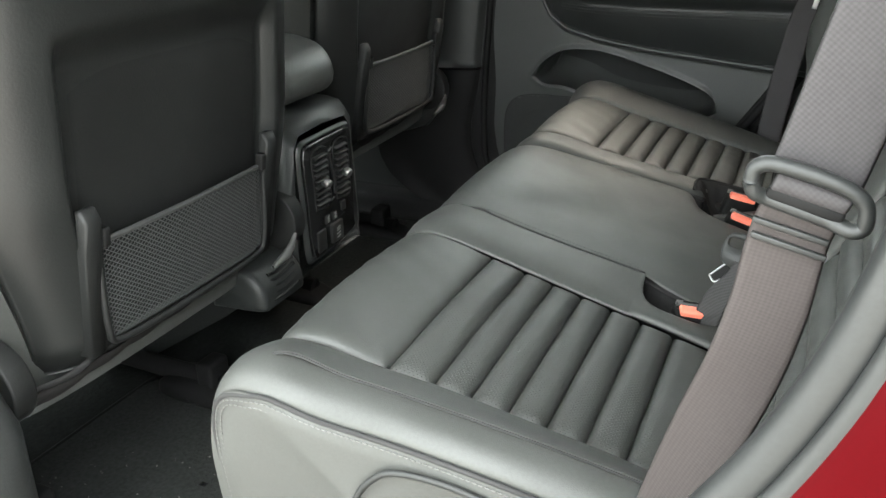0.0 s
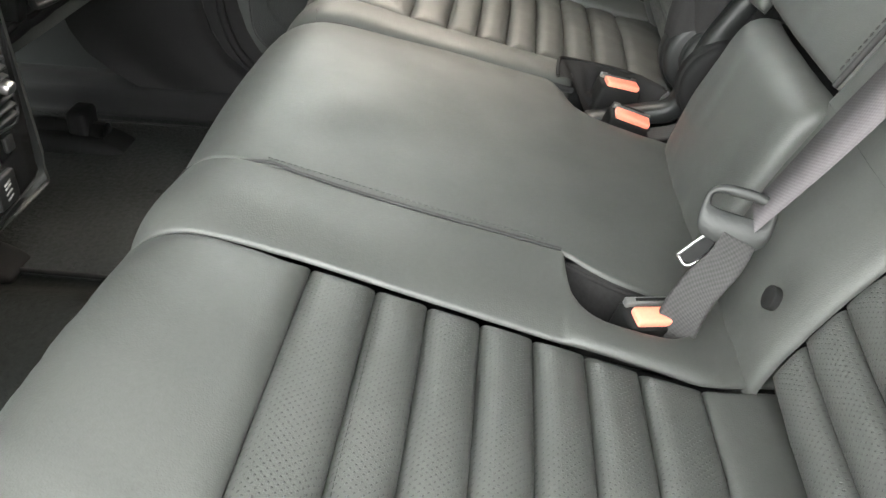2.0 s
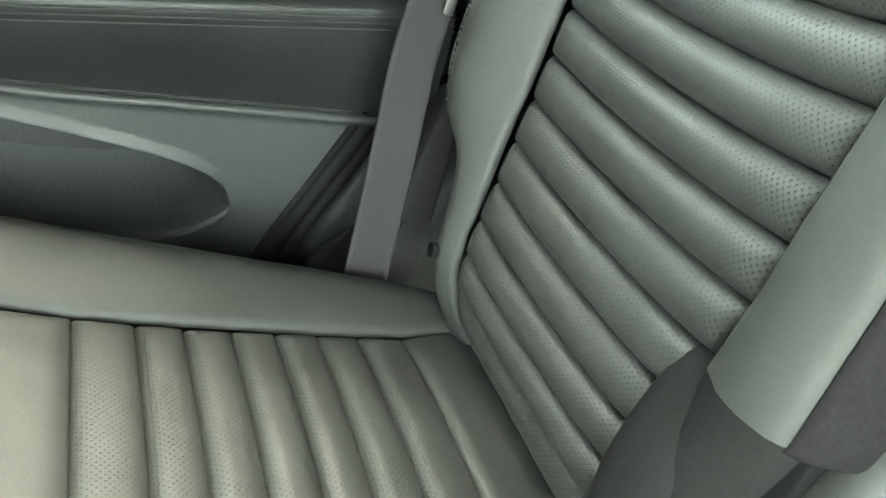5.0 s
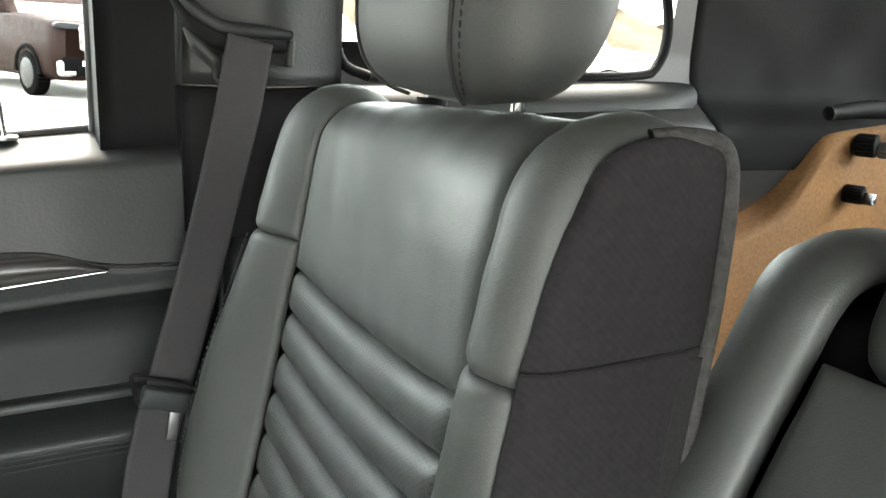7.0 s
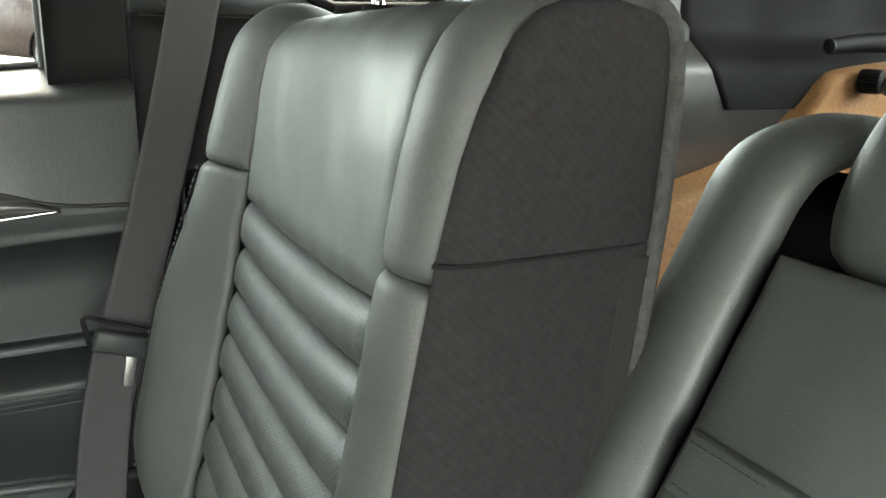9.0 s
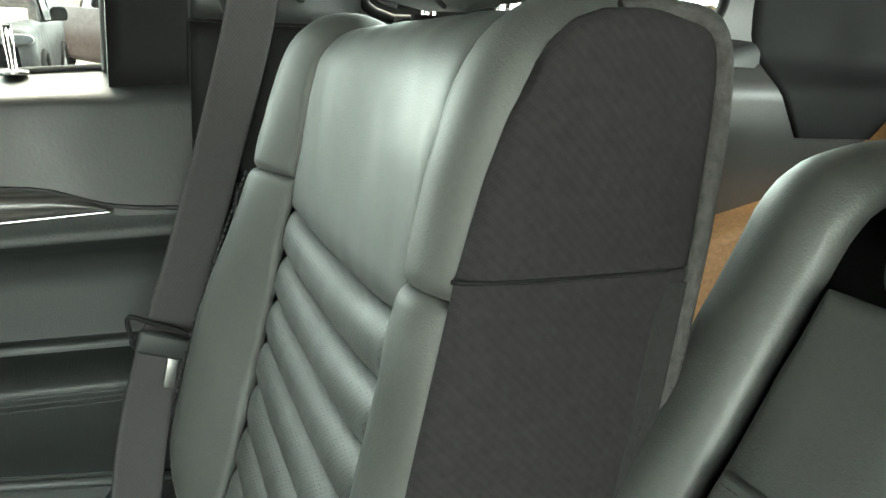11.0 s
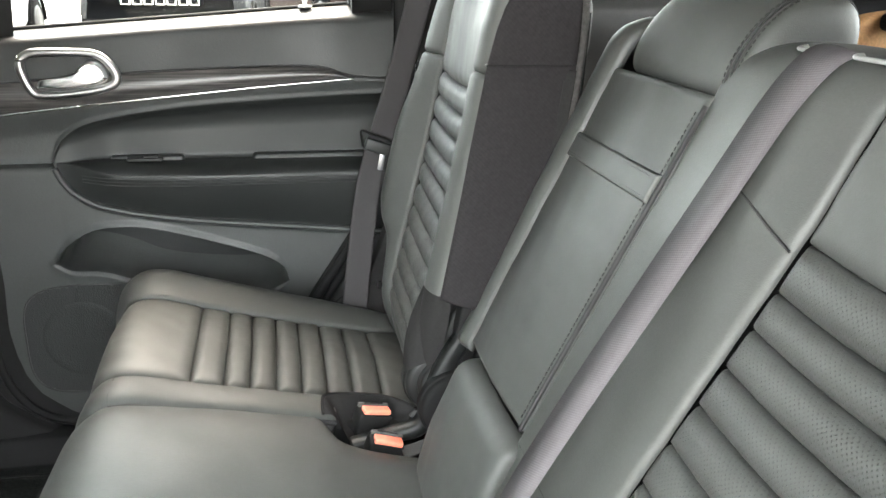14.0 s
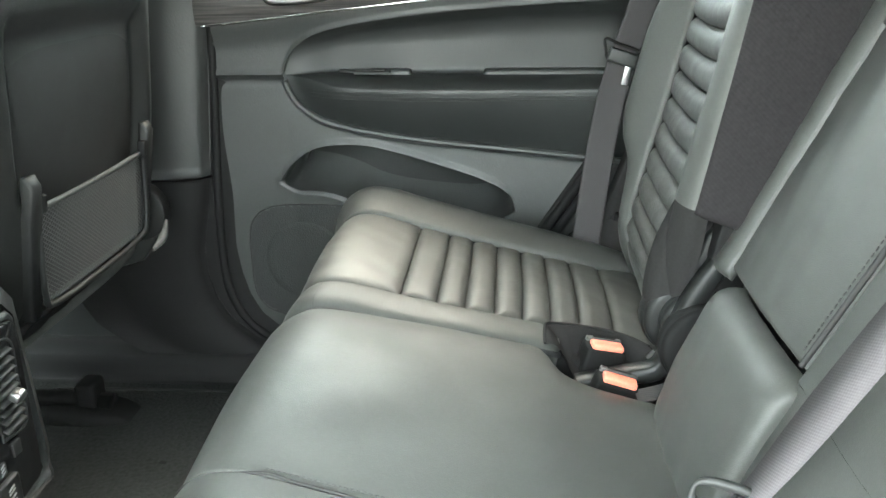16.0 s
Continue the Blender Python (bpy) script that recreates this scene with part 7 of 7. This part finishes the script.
# lower side vent of the console
grille = child("foot_vent", mesh("foot_vent", [(-0.474, -0.19, 0.765), (-0.474, -0.145, 0.772), (-0.479, -0.138, 0.812), (-0.486, -0.185, 0.808)], [(0, 1, 2, 3)], BLACK), console)
pillow("vent_duct", [(-0.56, 0.75), (-0.56, 0.82), (-0.50, 0.825), (-0.465, 0.80), (-0.457, 0.768), (-0.47, 0.755)], -0.252, -0.135, 0.014, PLASTIC, console, "flared foot-level air duct")
for i in range(5):
    z = 0.770 + i * 0.0095
    tube("duct_slat", [(-0.462 - 0.0045 * i * 0.5 + 0.0005, -0.236 + 0.004 * i, z), (-0.455 - 0.0035 * i * 0.7, -0.20, z + 0.001), (-0.459 - 0.0035 * i * 0.7, -0.155, z + 0.004)], 0.0026, SHELL, console, n=12, sides=6)

# ---- floor mats and grit ----
def floor_mat(x0, x1, y0, y1, label):
    ob = thing("floor_mat", ((x0 + x1) / 2, (y0 + y1) / 2, 0.556), label, "floor mat", "floor mats")
    o = []
    r = 0.05
    for cxx, cyy, a0 in ((x1 - r, y1 - r, 0), (x0 + r, y1 - r, 90), (x0 + r, y0 + r, 180), (x1 - r, y0 + r, 270)):
        for a in range(0, 91, 15):
            o.append((cxx + r * math.cos(radians(a0 + a)), cyy + r * math.sin(radians(a0 + a))))
    o = np.array(o)
    c = o.mean(axis=0)
    loft("carpet", [[(c[0] + (p[0] - c[0]) * k, c[1] + (p[1] - c[1]) * k, z) for p in o] for k, z in ((1.0, 0.553), (1.0, 0.560), (0.985, 0.563), (0.6, 0.563), (0.02, 0.563))], MAT, ob, caps=False)
    tube("binding", [(p[0], p[1], 0.561) for p in np.vstack([o, o[:1]])[::2]], 0.004, BLACK, ob, n=120, sides=6)
    return ob


floor_mat(-0.74, -0.20, -0.64, -0.20, "black carpet floor mat with bound edge behind the front seat")
floor_mat(-0.80, -0.20, 0.16, 0.62, "black carpet floor mat with bound edge by the far door")
bm = bmesh.new()
for i in range(90):
    a, b = random.gauss(-0.50, 0.10), random.gauss(-0.52, 0.07)
    s = random.uniform(0.0004, 0.0013)
    bmesh.ops.create_icosphere(bm, subdivisions=1, radius=s, matrix=pose(a, max(-0.63, min(-0.25, b)), 0.5645, random.uniform(0, 90), random.uniform(0, 90), 0) @ Matrix.Diagonal((1, 1.4, 0.6, 1)))
tagged(part("floor_grit", bm, GRIT, None), "pale specks of grit on the floor mat", "grit", kind="stuff")

# ---- outside: snowy lot with parked vehicles ----
LOT = surface("pale_gravel_lot", (0.26, 0.245, 0.225), 0.9, grain=0.004, size=0.02, stain=0.2)
WHITECAR = surface("white_car_paint", (0.6, 0.6, 0.6), 0.35, coat=0.5, size=0.4, stain=0.03)
GREYCAR = surface("dark_car_paint", (0.0022, 0.0023, 0.0026), 0.5, specular=0.02, size=0.4, stain=0.05)
BROWNCAR = surface("maroon_car_paint", (0.010, 0.0050, 0.0040), 0.5, specular=0.03, size=0.4, stain=0.1)
BONNET = surface("glossy_bonnet_paint", (0.006, 0.006, 0.007), 0.28, specular=0.6, size=0.4, stain=0.05)
TYRE = surface("tyre_rubber", (0.002, 0.002, 0.002), 0.9, specular=0.02, size=0.4)
LAMP = surface("headlamp_glass", (0.010, 0.011, 0.012), 0.35, specular=0.12)
RIM = surface("dull_alloy_rim", (0.016, 0.016, 0.016), 0.5, specular=0.2)
WINDOW = surface("dark_car_window", (0.03, 0.032, 0.033), 0.12, specular=0.5, size=0.4)
BRUSH = surface("dry_tan_brush", (0.046, 0.034, 0.022), 0.95, stain=0.5, size=0.3, specular=0.1)
wall("ground", "pale gravel car lot", "ground", lambda x, y: (x, y, 0.2), np.linspace(-400, 400, 9), np.linspace(-400, 400, 9), LOT, (0, 0, -0.2))


def vehicle(name, label, m, length, width, height, paint, bonnet, belt, pickup=False):
    """A parked vehicle: lofted body with arches and cabin, windows, grille, lamps, bumper, plate, mirrors and wheels. Its front faces its own -y."""
    ob = thing(name, (0, 0, 0), label, "car", "parked vehicles")
    hl, hw = length / 2, width / 2
    st = []
    for t in np.linspace(-1, 1, 34):
        y = t * hl
        nose = smoothstep(-hl, -hl + 0.28, y) * smoothstep(hl, hl - 0.15, y)
        w = hw * (0.86 + 0.14 * math.sqrt(max(0.0, nose)))
        top = bonnet + 0.10 * smoothstep(-hl, -hl * 0.35, y) - 0.09 * (1 - smoothstep(-hl, -hl + 0.12, y))
        st.append([(sx * w * k, y, z) for sx, k, z in ((-1, 0.86, 0.30), (-1, 0.99, 0.42), (-1, 1.0, 0.70), (-1, 0.97, top - 0.06), (-1, 0.84, top), (1, 0.84, top), (1, 0.97, top - 0.06), (1, 1.0, 0.70), (1, 0.99, 0.42), (1, 0.86, 0.30))])
    loft("body", st, paint, ob)
    sheet("bonnet", lambda v, t: (v * hw * (0.80 + 0.03 * t), -hl + 0.10 + t * (hl * 0.62 - 0.10), bonnet + 0.004 - 0.055 * (1 - smoothstep(0.0, 0.12, t)) + 0.115 * smoothstep(0.0, 1.0, t) - 0.03 * abs(v) ** 4 + 0.010 * math.exp(-((abs(v) - 0.55) / 0.10) ** 2)), np.linspace(-1, 1, 30), np.linspace(0, 1, 14), paint if paint is WHITECAR else BONNET, ob, "glossy bonnet with two raised creases")
    c0, c1 = -hl * 0.38, (hl * 0.30 if pickup else hl * 0.92)
    cab = []
    for y, k, z in ((c0, 0.90, belt - 0.05), (c0 + 0.22, 0.86, belt + 0.22), (c0 + 0.62, 0.78, height - 0.05), (c0 + 0.9, 0.76, height), (c1 - 0.5, 0.76, height), (c1 - 0.12, 0.78, height - 0.08), (c1, 0.84, belt)):
        cab.append([(-hw * 0.93, y, belt - 0.1), (-hw * k, y, max(belt - 0.04, z - 0.06)), (-hw * k * 0.9, y, z), (hw * k * 0.9, y, z), (hw * k, y, max(belt - 0.04, z - 0.06)), (hw * 0.93, y, belt - 0.1)])
    loft("cabin", cab, paint, ob)
    child("windscreen", mesh("windscreen", [(-hw * 0.80, c0 - 0.012, belt + 0.0), (hw * 0.80, c0 - 0.012, belt + 0.0), (hw * 0.70, c0 + 0.58, height - 0.09), (-hw * 0.70, c0 + 0.58, height - 0.09)], [(0, 1, 2, 3)], WINDOW), ob)
    for s in (-1, 1):
        for a, b in ((c0 + 0.55, (c0 + c1) / 2 - 0.05), ((c0 + c1) / 2 + 0.05, c1 - 0.35)):
            child("side_window", mesh("side_window", [(s * hw * 0.935, a, belt + 0.0), (s * hw * 0.935, b, belt + 0.0), (s * hw * 0.80, b - 0.05, height - 0.12), (s * hw * 0.80, a + 0.1, height - 0.12)], [(0, 1, 2, 3)], WINDOW), ob)
        pillow("mirror", [(s * hw * 1.02, belt + 0.0), (s * hw * 1.02, belt + 0.14), (s * hw * 1.18, belt + 0.15), (s * hw * 1.2, belt + 0.02)], c0 + 0.32, c0 + 0.42, 0.03, TYRE, ob, n=6)
        pillow("headlamp", [(s * hw * 0.52, bonnet - 0.14), (s * hw * 0.54, bonnet - 0.06), (s * hw * 0.93, bonnet - 0.03), (s * hw * 0.94, bonnet - 0.12)], -hl - 0.005, -hl + 0.15, 0.02, LAMP, ob, n=6)
        disc("fog_lamp", 0.06, 0.05, pose(s * hw * 0.70, -hl + 0.02, 0.50, 90, 0, 0), LAMP, ob, 0.01)
        for y in (-hl * 0.62, hl * 0.60):
            wheel = disc("wheel", 0.37, 0.24, pose(s * (hw - 0.10), y, 0.37, 0, 90, 0), TYRE, ob, 0.04, sides=36)
            disc("rim", 0.25, 0.25, pose(s * (hw - 0.095), y, 0.37, 0, 90, 0), RIM, wheel, 0.02, sides=28)
            tube("wheel_arch", [(s * (hw + 0.004), y + 0.45 * math.cos(a), 0.36 + 0.45 * math.sin(a)) for a in np.linspace(0.05, math.pi - 0.05, 12)], 0.035, TYRE, ob, n=40, sides=6)
    box("bumper", (width * 0.97, 0.18, 0.26), pose(0, -hl + 0.05, 0.50), paint if not pickup else SATIN, ob, 0.06)
    box("lower_intake", (width * 0.72, 0.10, 0.16), pose(0, -hl - 0.012, 0.46), TYRE, ob, 0.03)
    for s in (-1, 1):
        box("corner_intake", (width * 0.16, 0.10, 0.22), pose(s * width * 0.38, -hl + 0.0, 0.56), TYRE, ob, 0.03)
    box("number_plate", (0.32, 0.012, 0.12), pose(0, -hl - 0.065, 0.58), RIM, ob, 0.004)
    if pickup:
        box("grille", (width * 0.62, 0.08, 0.40), pose(0, -hl - 0.01, bonnet - 0.26), CHROME, ob, 0.05)
        for k in range(3):
            box("grille_bar", (width * 0.56, 0.02, 0.05), pose(0, -hl - 0.05, bonnet - 0.38 + k * 0.12), TYRE, ob, 0.01)
    else:
        box("grille", (width * 0.50, 0.06, 0.17), pose(0, -hl - 0.005, bonnet - 0.13), GREYCAR, ob, 0.04)
        for k in range(7):
            xk = (k - 3) * width * 0.066
            box("grille_frame", (width * 0.060, 0.03, 0.165), pose(xk, -hl - 0.035, bonnet - 0.13), CHROME, ob, 0.012)
            box("grille_slot", (width * 0.042, 0.02, 0.135), pose(xk, -hl - 0.045, bonnet - 0.13), TYRE, ob, 0.008)
    ob.matrix_basis = m
    return ob


def settle(ob):
    """Children of a moved thing are built round the origin."""
    for c in ob.children:
        c.matrix_parent_inverse = Matrix.Identity(4)


settle(vehicle("parked_car", "dark grey parked car with a chrome seven-slot grille", pose(-1.00, 11.25, 0.2, 0, 0, -3), 4.5, 1.82, 1.68, GREYCAR, 1.03, 1.12))
settle(vehicle("pickup_truck", "maroon pickup truck with chrome grille, parked at an angle", pose(1.32, 17.6, 0.2, 0, 0, 20), 5.6, 2.0, 1.95, BROWNCAR, 1.24, 1.30, True))
settle(vehicle("pickup_truck", "white pickup truck parked side-on behind the fixed window", pose(4.9, 13.9, 0.2, 0, 0, 60), 5.6, 2.0, 1.95, WHITECAR, 1.24, 1.30, True))
settle(vehicle("parked_car", "white parked car at the end of the row", pose(10.2, 13.5, 0.2, 0, 0, 30), 4.7, 1.9, 1.75, WHITECAR, 1.08, 1.14))
settle(vehicle("parked_car", "pale parked car further along the row", pose(-4.3, 11.6, 0.2, 0, 0, 0), 4.6, 1.86, 1.68, WHITECAR, 1.05, 1.10))
bank = wall("brush_bank", "dry tan brush bank behind the lot", "backdrop", lambda x, t: (x, 22 + 14 * t + 0.8 * math.sin(x * 0.3), 0.19 + 2.6 * t ** 1.6 + 0.5 * math.sin(x * 0.9) * t + 0.3 * math.sin(x * 2.3) * t), np.linspace(-60, 60, 160), np.linspace(0, 1, 12), BRUSH, (0, 0.5, 0))
